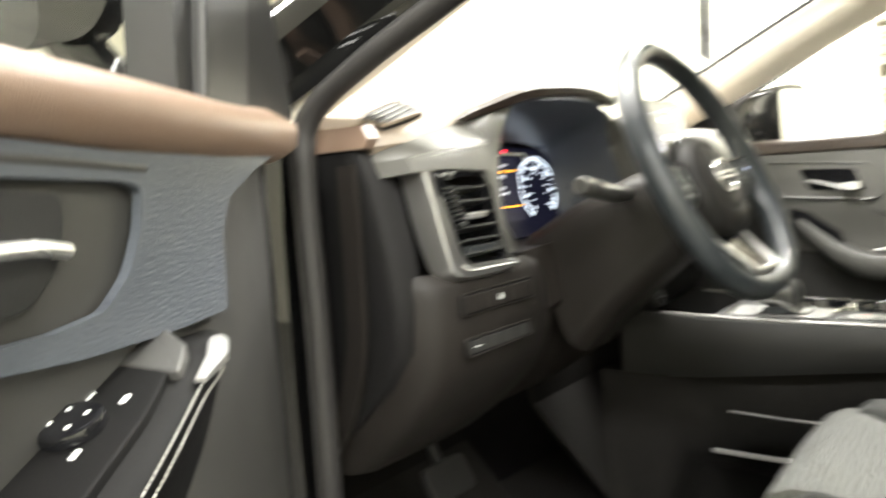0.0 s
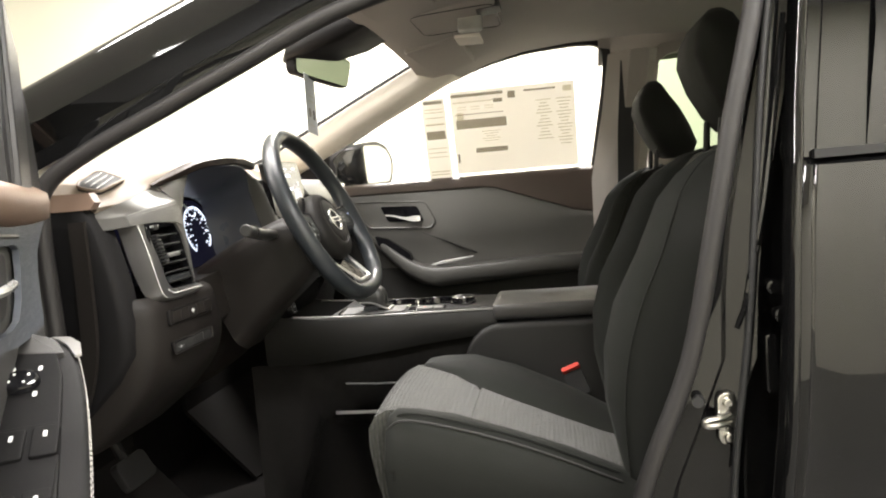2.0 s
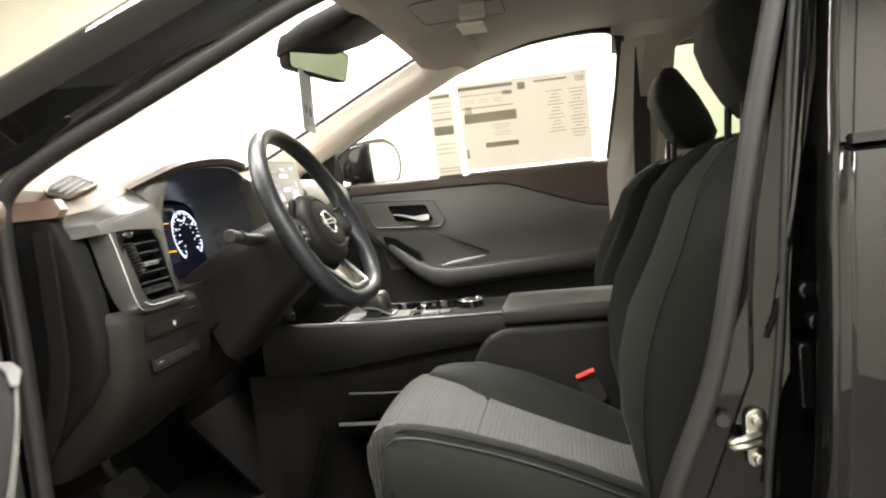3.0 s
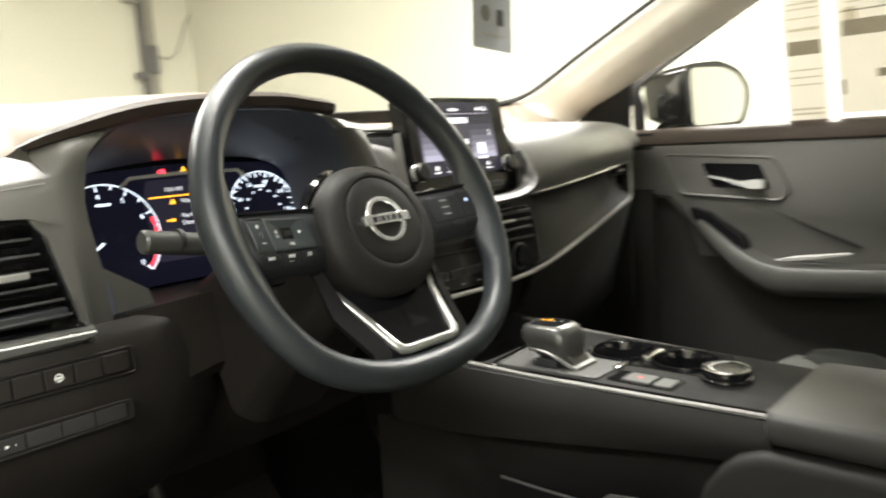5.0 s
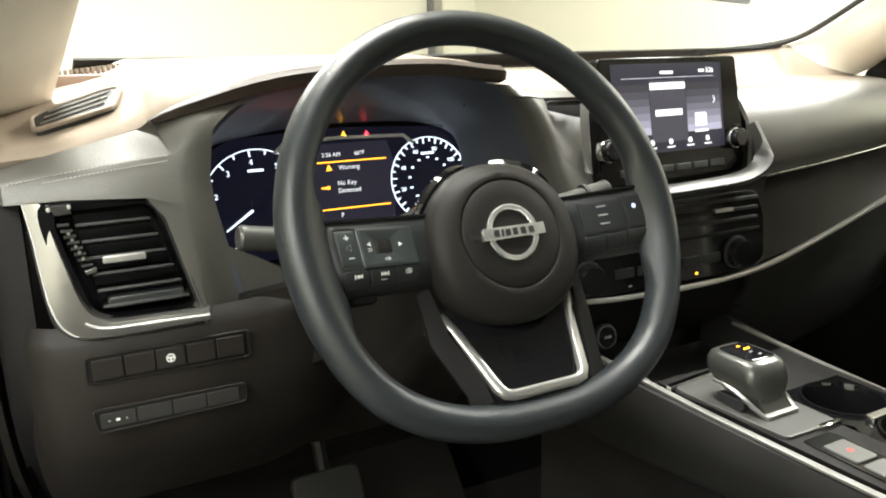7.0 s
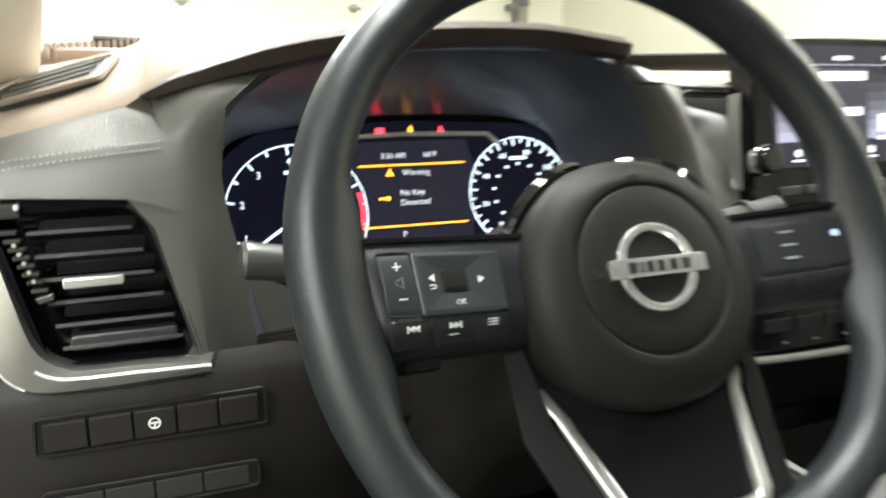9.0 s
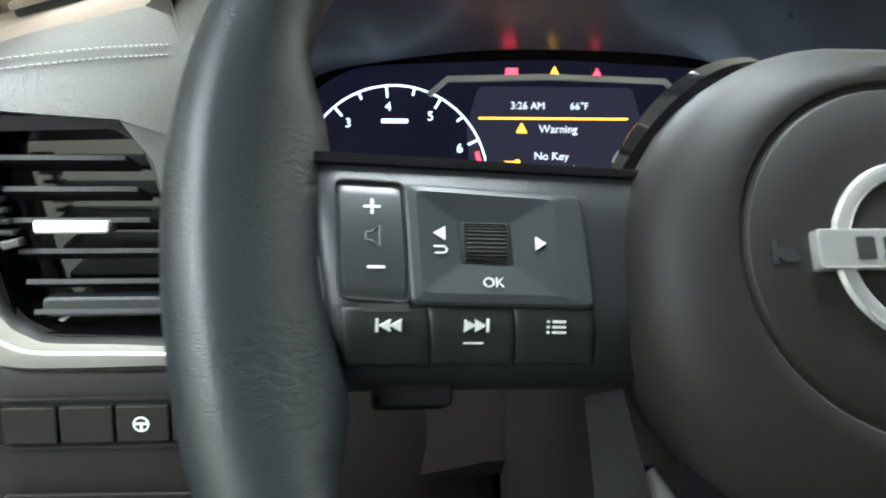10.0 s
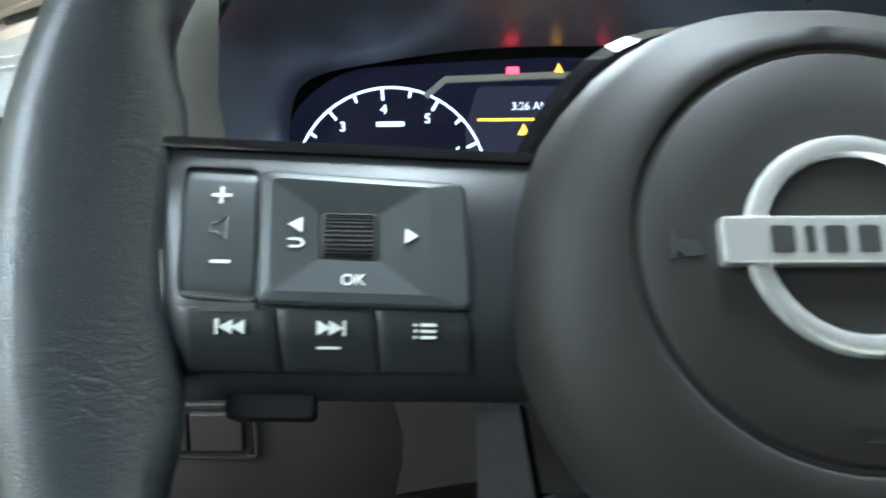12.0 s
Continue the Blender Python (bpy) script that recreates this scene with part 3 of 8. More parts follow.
for k, (x0, x1) in enumerate(((-0.1375, -0.1175), (-0.1168, -0.0962), (-0.0955, -0.0755))):
    bm = domed(B(), [(x0, -0.0112), (x1, -0.0118), (x1 + 0.0015, -0.0250), (x0 + 0.0015, -0.0248)], PADL, -0.002, 0.0015, 0.0070, 0.0004, 0.0004)
    key = part("lower_key", bm, SWITCH, car)
    bm = B()
    cx = (-0.1260, -0.1056, -0.0848)[k]
    KP = PADL @ T(0, -0.0160, 0.0009) @ pose(0, 0, 0, 20) @ T(0, 0.0160, 0)
    if k < 2:
        sgn = -1 if k == 0 else 1
        for d in (0.0, 0.0026):
            slab(bm, [(cx + sgn * (0.0016 + d - 0.0013), -0.0158), (cx + sgn * (d - 0.0013 - 0.0012), -0.0142), (cx + sgn * (d - 0.0013 - 0.0012), -0.0174)], KP, -0.0006, 0.0006)
        slab(bm, rrect(0.0006, 0.0034, 0.0001, 1, cx=cx + sgn * 0.0033, cy=-0.0158), KP, -0.0006, 0.0006)
    else:
        for d in (-0.0014, 0, 0.0014):
            slab(bm, rrect(0.0034, 0.0006, 0.0001, 1, cx=cx + 0.0006, cy=-0.0162 + d), KP, -0.0006, 0.0006)
            slab(bm, rrect(0.0006, 0.0006, 0.0001, 1, cx=cx - 0.0022, cy=-0.0162 + d), KP, -0.0006, 0.0006)
    if k == 1:
        slab(bm, rrect(0.0050, 0.0005, 0.0001, 1, cx=cx, cy=-0.0204), KP, -0.0014, -0.0002)
    part("key_symbol", bm, WHITEPRINT, key)
# right pad
car, _ = pad(1)
for k, (x0, x1, y0, y1) in enumerate(((0.0765, 0.1195, -0.010, 0.0205), (0.1215, 0.140, -0.0095, 0.0222), (0.0755, 0.0955, -0.025, -0.0115), (0.0962, 0.1168, -0.025, -0.0115), (0.1175, 0.1375, -0.025, -0.011))):
    low = y1 < 0
    bm = domed(B(), [(x0, y1), (x1, y1), (x1, y0), (x0, y0)], PADR, -0.001, 0.0022, 0.0070 if low else 0.0, 0.0005, 0.0004)
    key = part("cruise_key", bm, SWITCH, car)
    bm = B()
    cx, cy = (x0 + x1) / 2, (y0 + y1) / 2
    if k == 0:
        for dy in (0.009, 0.001, -0.007):
            slab(bm, rrect(0.0095, 0.0016, 0.0002, 1, cx, cy + dy), PADR, 0.0028, 0.0031)
    elif k == 1:
        slab(bm, circle(0.0022, 10, cx, cy + 0.004), PADR, 0.0028, 0.0031)
    else:
        slab(bm, rrect(0.0022, 0.0030, 0.0005, 1, cx, cy + 0.002), PADR @ T(0, 0, -0.0032) @ T(0, cy, 0) @ pose(0, 0, 0, 24) @ T(0, -cy, 0), 0.0018, 0.0031)
    part("key_symbol", bm, BLUEGLOW if k == 1 else GREYPRINT, key)

# gloss collars between the pads and the airbag cover
for a0, a1 in ((100, 158), (80, 22)):
    arc = [wl(0.0725 * math.cos(radians(a0 + (a1 - a0) * k / 12)), -0.004 + 0.0715 * math.sin(radians(a0 + (a1 - a0) * k / 12)), -0.012 + 0.010 * math.sin(math.pi * k / 12)) for k in range(13)]
    part("gloss_collar", sweep(B(), arc, [(-0.006, -0.010), (0.004, -0.010), (0.004, 0.0), (0.0, 0.003), (-0.006, 0.001)], up=WN, scale=[0.5 + 0.5 * math.sin(math.pi * k / 12) for k in range(13)]), PIANO, wheel, "piano black collar", 50)

# lower spoke with silver V
bm = B()
secs = []
for v, hu, n in ((-0.050, 0.060, -0.018), (-0.075, 0.056, -0.010), (-0.100, 0.050, 0.0), (-0.125, 0.043, 0.008), (-0.150, 0.052, 0.006)):
    secs.append([wl(-hu, v, n - 0.010), wl(-hu, v, n), wl(-hu * 0.5, v, n + 0.002), wl(hu * 0.5, v, n + 0.002), wl(hu, v, n), wl(hu, v, n - 0.010)])
loft(bm, secs)
part("lower_spoke", skin(bm, -0.004), PIANO, wheel, "gloss black lower spoke", 45)
bm = B()
vp = [(-0.0625, -0.052, -0.014), (-0.0540, -0.066, -0.010), (-0.0395, -0.1145, 0.0135), (-0.0355, -0.1205, 0.0160), (-0.0280, -0.1225, 0.0165), (0.0280, -0.1225, 0.0165), (0.0355, -0.1205, 0.0160), (0.0395, -0.1145, 0.0135), (0.0540, -0.066, -0.010), (0.0625, -0.052, -0.014)]
sweep(bm, [wl(*p) for p in vp], [(-0.0042, -0.003), (0.0042, -0.003), (0.0042, 0.001), (0.0025, 0.0026), (-0.0025, 0.0026), (-0.0042, 0.001)], up=WN)
part("silver_trim", bm, SILVER, wheel, "satin silver V trim", 50)
# outer webs between hub and lower rim
for sx in (-1, 1):
    bm = B()
    loft(bm, [[wl(sx * 0.064, -0.030, -0.02), wl(sx * 0.074, -0.032, -0.022)], [wl(sx * 0.058, -0.07, -0.013), wl(sx * 0.073, -0.075, -0.018)],
              [wl(sx * 0.046, -0.11, 0.004), wl(sx * 0.060, -0.118, 0.0)], [wl(sx * 0.040, -0.140, 0.004), wl(sx * 0.062, -0.145, 0.0)]])
    part("web", skin(bm, -0.008), DARK, wheel)

# ---- steering column, stalks ----
col = thing("steering_column", WO - WN * 0.12, "dark plastic steering column shroud with stalks", "steering column")
bm = B()
secs = []
for d, w, h0, h1 in ((0.03, 0.046, -0.05, 0.040), (0.07, 0.062, -0.075, 0.052), (0.16, 0.068, -0.10, 0.055), (0.24, 0.068, -0.13, 0.05)):
    secs.append([wl(x, y, -d) for x, y in rounded([(-w, h0 + 0.02), (-w, h1 - 0.015), (-w * 0.6, h1), (w * 0.6, h1), (w, h1 - 0.015), (w, h0 + 0.02), (w * 0.6, h0), (-w * 0.6, h0)], 0.01, 2)])
loft(bm, secs, closed=True, caps=True)
part("shroud", bm, PANELGREY, col, "", 50)


def stalk(sx):
    bm = B()
    a, b = (Vector((-0.415, 0.098, 1.014)), Vector((-0.562, 0.094, 1.031))) if sx < 0 else (Vector((-0.325, 0.098, 1.022)), Vector((-0.206, 0.092, 1.0345)))
    pts = spline([a, a.lerp(b, 0.45) + Vector((0, 0, -0.004)), b], 6)
    k = len(pts)
    sweep(bm, pts, [(0.0102 * math.cos(t), 0.0102 * math.sin(t)) for t in [2 * math.pi * j / 16 for j in range(16)]], scale=[0.6 + 0.4 * min(1, i / 5) for i in range(k)])
    st = part("stalk", bm, STALKGREY, col, "dark grey switch stalk", 50)
    bm = B()
    e = b + (b - a).normalized() * 0.001
    sweep(bm, [b - (b - a) * 0.22, b - (b - a) * 0.19], [(0.0112 * math.cos(t), 0.0112 * math.sin(t)) for t in [2 * math.pi * j / 16 for j in range(16)]])
    part("ring", bm, CHARCOAL, st)
    bm = B()
    sweep(bm, [b - (b - a) * 0.02, e, e + (b - a) * 0.015], [(0.0106 * math.cos(t), 0.0106 * math.sin(t)) for t in [2 * math.pi * j / 16 for j in range(16)]], scale=[1, 1, 0.85])
    part("end_cap", bm, STALKGREY, st, "grey turning end cap")


stalk(-1)
stalk(1)

# ---- instrument cluster ----
cluster = thing("instrument_cluster", (-0.395, 0.32, 0.97), "lit instrument cluster with dials and warning display", "instrument cluster")
CT = radians(10)
CM = frame_m((-0.395, 0.316, 1.03), (1, 0, 0), (0, math.sin(CT), math.cos(CT)), (0, -math.cos(CT), math.sin(CT)))
part("backing", block(B(), (-0.640, 0.336, 0.95), (-0.215, 0.342, 1.125)), DARK, cluster)
part("face", slab(B(), rounded([(-0.165, -0.075), (0.17, -0.075), (0.165, 0.03), (0.13, 0.058), (0.0, 0.064), (-0.13, 0.058), (-0.165, 0.03)], 0.02), CM, -0.012, 0.0), DIALBLACK, cluster)


def dial(cx, cy, r, texts, a0, a1, big, title, red=0):
    bm = B()
    arc = [CM @ Vector((cx + r * math.cos(radians(a0 + (a1 - a0) * k / 48)), cy + r * math.sin(radians(a0 + (a1 - a0) * k / 48)), 0.003)) for k in range(49)]
    sweep(bm, arc, [(-0.0005, -0.003), (0.0005, -0.003), (0.0005, -0.0016), (-0.0005, -0.0016)], up=CM.to_3x3() @ Vector((0, 0, 1)))
    d = part("dial_ring", bm, WHITEGLOW, cluster, "white lit dial ring")
    bm, br = B(), B()
    for k in range(big * 2 + 1):
        t = k / (big * 2)
        a = radians(a0 + (a1 - a0) * t)
        l = 0.0075 if k % 2 == 0 else 0.005
        p = [(cx + q * math.cos(a) + w * math.sin(a), cy + q * math.sin(a) - w * math.cos(a)) for q, w in ((r - 0.001, 0.0007), (r - 0.001, -0.0007), (r - l, -0.0007), (r - l, 0.0007))]
        slab(bm, p, CM, 0.0, 0.0012)
    if red:
        rr = [CM @ Vector((cx + (r - 0.004) * math.cos(radians(a0 + (a1 - a0) * k)), cy + (r - 0.004) * math.sin(radians(a0 + (a1 - a0) * k)), 0.0012)) for k in [red + (1 - red) * j / 10 for j in range(11)]]
        sweep(br, rr, [(-0.0012, -0.0005), (0.0012, -0.0005), (0.0012, 0.0005), (-0.0012, 0.0005)], up=CM.to_3x3() @ Vector((0, 0, 1)))
        part("red_zone", br, REDGLOW, d)
    else:
        br.free()
    part("tick", bm, WHITEGLOW, d)
    for k, s in enumerate(texts):
        if not s:
            continue
        a = radians(a0 + (a1 - a0) * k / (len(texts) - 1))
        letters("numeral", s, CM @ T(cx + (r - 0.0135) * math.cos(a), cy + (r - 0.0135) * math.sin(a), 0.0006), 0.0082 if len(s) < 2 else 0.0066, WHITEGLOW, d)
    slab_b = slab(B(), rrect(0.017, 0.0026, 0.0003, 1, cx, cy + r * 0.62), CM, 0.0, 0.0008)
    part("dial_title", slab_b, WHITEGLOW, d, "small lettering as a plain bar")
    return d


tach = dial(-0.100, -0.0135, 0.0595, [str(i) for i in range(9)], 235, -45, 8, "", 6.2 / 8)
speedo = dial(0.106, -0.004, 0.050, ["0", "20", "40", "60", "80", "100", "120", "140"], 235, -45, 14, "")
bm = B()
aa = radians(213)
slab(bm, [(-0.100 + q * math.cos(aa) + w * math.sin(aa), -0.0135 + q * math.sin(aa) - w * math.cos(aa)) for q, w in ((0.046, 0.0006), (0.046, -0.0006), (0.008, -0.0014), (0.008, 0.0014))], CM, 0.003, 0.0045)
part("needle", bm, WHITEGLOW, tach)
part("needle_hub", slab(B(), circle(0.011, 28, -0.100, -0.0135), CM, 0.0, 0.005, 0.002), DIALBLACK, tach)
bm = B()
for k in range(10):
    a = radians(225 - 27 * k)
    slab(bm, rrect(0.0032, 0.0022, 0.0003, 1, 0.106 + 0.026 * math.cos(a), -0.004 + 0.026 * math.sin(a)), CM, 0.0, 0.0008)
part("inner_scale", bm, WHITEGLOW, speedo)
# middle display
part("display_pane", slab(B(), rounded([(-0.048, -0.05), (0.056, -0.05), (0.062, 0.02), (0.055, 0.046), (-0.046, 0.046), (-0.054, 0.02)], 0.004), CM, 0.0, 0.0006), SCREENBG, cluster)
bm = B()
sweep(bm, [CM @ Vector(p) for p in ((-0.078, 0.040, 0.002), (-0.066, 0.050, 0.003), (0.0, 0.052, 0.003), (0.076, 0.050, 0.003), (0.088, 0.040, 0.002))], [(-0.0018, -0.002), (0.0018, -0.002), (0.0018, 0.001), (-0.0018, 0.001)], up=CM.to_3x3() @ Vector((0, 0, 1)))
part("display_frame", bm, WHITEPRINT, cluster, "silver brow over the display")
for cy in (0.0255, -0.0275):
    part("amber_line", slab(B(), rrect(0.098, 0.0012, 0.0002, 1, 0.003, cy), CM, 0.0006, 0.001), AMBERGLOW, cluster)
letters("clock_text", "3:26 AM", CM @ T(-0.014, 0.0335, 0.0008), 0.0066, SCREENTEXT, cluster)
letters("temperature_text", "66\u00b0F", CM @ T(0.020, 0.0335, 0.0008), 0.0066, SCREENTEXT, cluster)
letters("warning_text", "Warning", CM @ T(0.006, 0.0185, 0.0008), 0.0072, SCREENTEXT, cluster)
letters("message_text", "No Key", CM @ T(-0.010, 0.0010, 0.0008), 0.0072, SCREENTEXT, cluster, align="LEFT")
letters("message_text", "Detected", CM @ T(-0.010, -0.0075, 0.0008), 0.0072, SCREENTEXT, cluster, align="LEFT")
letters("gear_text", "P", CM @ T(-0.008, -0.0350, 0.0008), 0.007, SCREENTEXT, cluster)
bm = slab(B(), [(-0.0215, 0.0162), (-0.0145, 0.0162), (-0.018, 0.0228)], CM, 0.0006, 0.001)
part("warning_triangle", bm, AMBERGLOW, cluster)
bm = slab(B(), rrect(0.006, 0.0016, 0.0002, 1, -0.026, -0.003), CM, 0.0006, 0.001)
slab(bm, circle(0.002, 10, -0.021, -0.003), CM, 0.0006, 0.001)
part("key_symbol", bm, AMBERGLOW, cluster)
for x, mat, w in ((-0.0245, REDGLOW, 0.0075), (0.0035, AMBERGLOW, 0.006), (0.0315, REDGLOW, 0.005)):
    bm = B()
    if w > 0.007:
        slab(bm, rrect(w, 0.0042, 0.0005, 1, x, 0.0555), CM, 0.0, 0.002)
    else:
        slab(bm, [(x - w / 2, 0.0533), (x + w / 2, 0.0533), (x, 0.0533 + w)], CM, 0.0, 0.002)
    part("warning_lamp", bm, mat, cluster)


# ---- dashboard ----
dash = thing("dashboard", (0.0, 0.35, 0.75), "brown-topped grey dashboard with silver trim and air vents", "dashboard")


def ring(r, n=10):
    return [(r * math.cos(2 * math.pi * k / n), r * math.sin(2 * math.pi * k / n)) for k in range(n)]


# soft brown top: sections across the car, front edge to windscreen base
bm = B()
secs = []
for x, yf, zf, z1, z2, zb in ((-0.735, 0.238, 1.094, 1.101, 1.112, 1.146), (-0.69, 0.230, 1.098, 1.108, 1.121, 1.152), (-0.66, 0.228, 1.106, 1.116, 1.130, 1.156), (-0.63, 0.226, 1.113, 1.126, 1.141, 1.160), (-0.610, 0.226, 1.119, 1.133, 1.149, 1.166),
                              (-0.603, 0.225, 1.121, 1.138, 1.156, 1.170), (-0.592, 0.222, 1.128, 1.146, 1.162, 1.173), (-0.560, 0.216, 1.141, 1.151, 1.162, 1.172), (-0.50, 0.208, 1.157, 1.162, 1.167, 1.170), (-0.42, 0.205, 1.165, 1.168, 1.171, 1.166), (-0.34, 0.205, 1.166, 1.169, 1.172, 1.164), (-0.285, 0.207, 1.160, 1.163, 1.166, 1.162),
                              (-0.258, 0.212, 1.154, 1.157, 1.160, 1.160), (-0.235, 0.255, 1.128, 1.132, 1.137, 1.150), (-0.18, 0.275, 1.118, 1.122, 1.128, 1.145), (-0.10, 0.280, 1.120, 1.124, 1.130, 1.143), (0.05, 0.280, 1.122, 1.126, 1.132, 1.143), (0.14, 0.270, 1.120, 1.124, 1.130, 1.143), (0.25, 0.262, 1.115, 1.120, 1.127, 1.140),
                              (0.40, 0.268, 1.110, 1.115, 1.122, 1.133), (0.55, 0.285, 1.102, 1.107, 1.112, 1.125), (0.72, 0.31, 1.096, 1.100, 1.104, 1.118)):
    yb = 0.93 - 0.42 * abs(x / 0.73) ** 2.2
    pts = [(x, yf + 0.006, zf - 0.014), (x, yf, zf - 0.006), (x, yf + 0.004, zf), (x, yf + 0.012, zf + (z1 - zf) * 0.35), (x, yf + 0.03, z1), (x, yf + 0.075, z2)]
    for t in (0.35, 0.6, 0.85, 1.0):
        pts.append((x, yf + 0.075 + (yb - yf - 0.075) * t, z2 + (zb - z2) * t + 0.006 * math.sin(math.pi * t)))
    secs.append(pts)
loft(bm, secs)
part("top_pad", skin(bm, 0.012), DASHTAN, dash, "brown leatherette top pad", 60)
# lip of the hood over the dials
bm = B()
lip = spline([(-0.606, 0.227, 1.115), (-0.572, 0.212, 1.128), (-0.50, 0.202, 1.147), (-0.42, 0.198, 1.155), (-0.34, 0.198, 1.156), (-0.285, 0.200, 1.150), (-0.256, 0.205, 1.147)], 5)
sweep(bm, lip, [(-0.006, -0.006), (0.004, -0.009), (0.012, -0.006), (0.013, 0.004), (0.004, 0.009), (-0.006, 0.007)], scale=[0.4 + 0.6 * min(1, i / 8, (len(lip) - i) / 2) for i in range(len(lip))])
part("hood_lip", bm, BROWN, dash, "dark brown hood lip", 50)
# corner outlet on the sloping top
OM = frame_m((-0.659, 0.279, 1.1285), (0.066, 0, 0.019), (0, 0.045, 0.0135), Vector((0.066, 0, 0.019)).cross(Vector((0, 0.045, 0.0135))))
ol = [(-0.040, -0.022), (0.028, -0.026), (0.040, 0.020), (0.026, 0.026), (-0.022, 0.022), (-0.042, 0.012)]
part("outlet_well", slab(B(), rounded(ol, 0.006, 3), OM, -0.012, 0.001), BLACKRUB, dash, "dark corner outlet")
bm = sweep(B(), [OM @ Vector((p[0], p[1], 0.001)) for p in rounded(ol, 0.008, 4)], [(-0.0022, -0.002), (0.0022, -0.002), (0.0022, 0.0008), (0.0008, 0.0018), (-0.0008, 0.0018), (-0.0022, 0.0008)], up=OM.to_3x3() @ Vector((0, 0, 1)), closed=True)
part("outlet_frame", bm, DASHTAN, dash)
for k in range(3):
    part("outlet_slat", slab(B(), rrect(0.056, 0.0020, 0.0005, 1), OM @ T(-0.006 + 0.004 * k, -0.012 + 0.0118 * k, 0.0018) @ pose(0, 0, 0, 24, 0, 4), -0.0008, 0.0008), VENTSILVER, dash, "pale outlet fin")
bm = B()
for k in range(20):
    block(bm, (-0.682 + 0.0058 * k, 0.43 + 0.004 * k, 1.148 + 0.0006 * k), (-0.6785 + 0.0058 * k, 0.455 + 0.004 * k, 1.161 + 0.0006 * k))
part("demister_grille", bm, DASHTAN, dash, "ribbed demister grille")
part("grille_slot", block(B(), (-0.69, 0.435, 1.14), (-0.56, 0.505, 1.1575), 0.003), TAN, dash)

# binnacle shell round the dials
bm = B()
fo = [(-0.545, 0.952), (-0.556, 1.004), (-0.568, 1.066), (-0.561, 1.105), (-0.515, 1.138), (-0.46, 1.146), (-0.38, 1.150), (-0.29, 1.147), (-0.240, 1.127), (-0.213, 1.092), (-0.197, 1.040), (-0.185, 0.960)]
ba = [(-0.560, 0.955), (-0.562, 1.010), (-0.560, 1.060), (-0.545, 1.084), (-0.500, 1.094), (-0.44, 1.101), (-0.38, 1.102), (-0.31, 1.099), (-0.268, 1.088), (-0.248, 1.070), (-0.240, 1.030), (-0.240, 0.955)]
yfr = [0.2100, 0.2080, 0.2045, 0.2000, 0.209, 0.208, 0.206, 0.208, 0.220, 0.228, 0.222, 0.205]
secs = []
for t in (0, 0.1, 0.45, 0.8, 1.0):
    secs.append(spline([(a[0] + (b[0] - a[0]) * t, y + (0.318 - y) * t, a[1] + (b[1] - a[1]) * (t ** 0.8)) for a, b, y in zip(fo, ba, yfr)], 4))
loft(bm, secs)
part("binnacle", skin(bm, 0.004), BINN, dash, "dark blue-black dial surround", 40)
# panel beneath the dials
bm = B()
loft(bm, [[(-0.540, 0.204, 0.952), (-0.45, 0.212, 0.955), (-0.30, 0.207, 0.957), (-0.185, 0.205, 0.960)], [(-0.520, 0.203, 0.938), (-0.45, 0.209, 0.934), (-0.30, 0.206, 0.93), (-0.183, 0.205, 0.935)],
          [(-0.515, 0.201, 0.90), (-0.45, 0.204, 0.905), (-0.30, 0.204, 0.91), (-0.18, 0.204, 0.91)], [(-0.508, 0.198, 0.872), (-0.45, 0.200, 0.882), (-0.30, 0.202, 0.894), (-0.17, 0.203, 0.895)],
          [(-0.505, 0.206, 0.862), (-0.45, 0.208, 0.872), (-0.30, 0.210, 0.886), (-0.17, 0.211, 0.887)], [(-0.505, 0.250, 0.860), (-0.45, 0.252, 0.868), (-0.30, 0.254, 0.880), (-0.17, 0.255, 0.882)]])
part("knee_panel", skin(bm, 0.006), KNEE, dash, "", 40)
part("cluster_shelf", slab(B(), [(-0.55, 0.212), (-0.185, 0.212), (-0.235, 0.32), (-0.56, 0.32)], Matrix.Identity(4), 0.942, 0.952), BLACKRUB, dash)

bm = loft(B(), [[(-0.520, 0.246, 0.872), (-0.45, 0.246, 0.882), (-0.30, 0.248, 0.892), (-0.16, 0.250, 0.892)], [(-0.512, 0.234, 0.842), (-0.45, 0.232, 0.850), (-0.30, 0.234, 0.856), (-0.16, 0.238, 0.856)], [(-0.508, 0.244, 0.80), (-0.45, 0.242, 0.80), (-0.30, 0.244, 0.80), (-0.16, 0.246, 0.80)], [(-0.50, 0.30, 0.735), (-0.45, 0.30, 0.73), (-0.30, 0.30, 0.73), (-0.16, 0.30, 0.74)]])
part("lower_cover", skin(bm, 0.006), KNEE, dash, "dark cover under the column", 40)
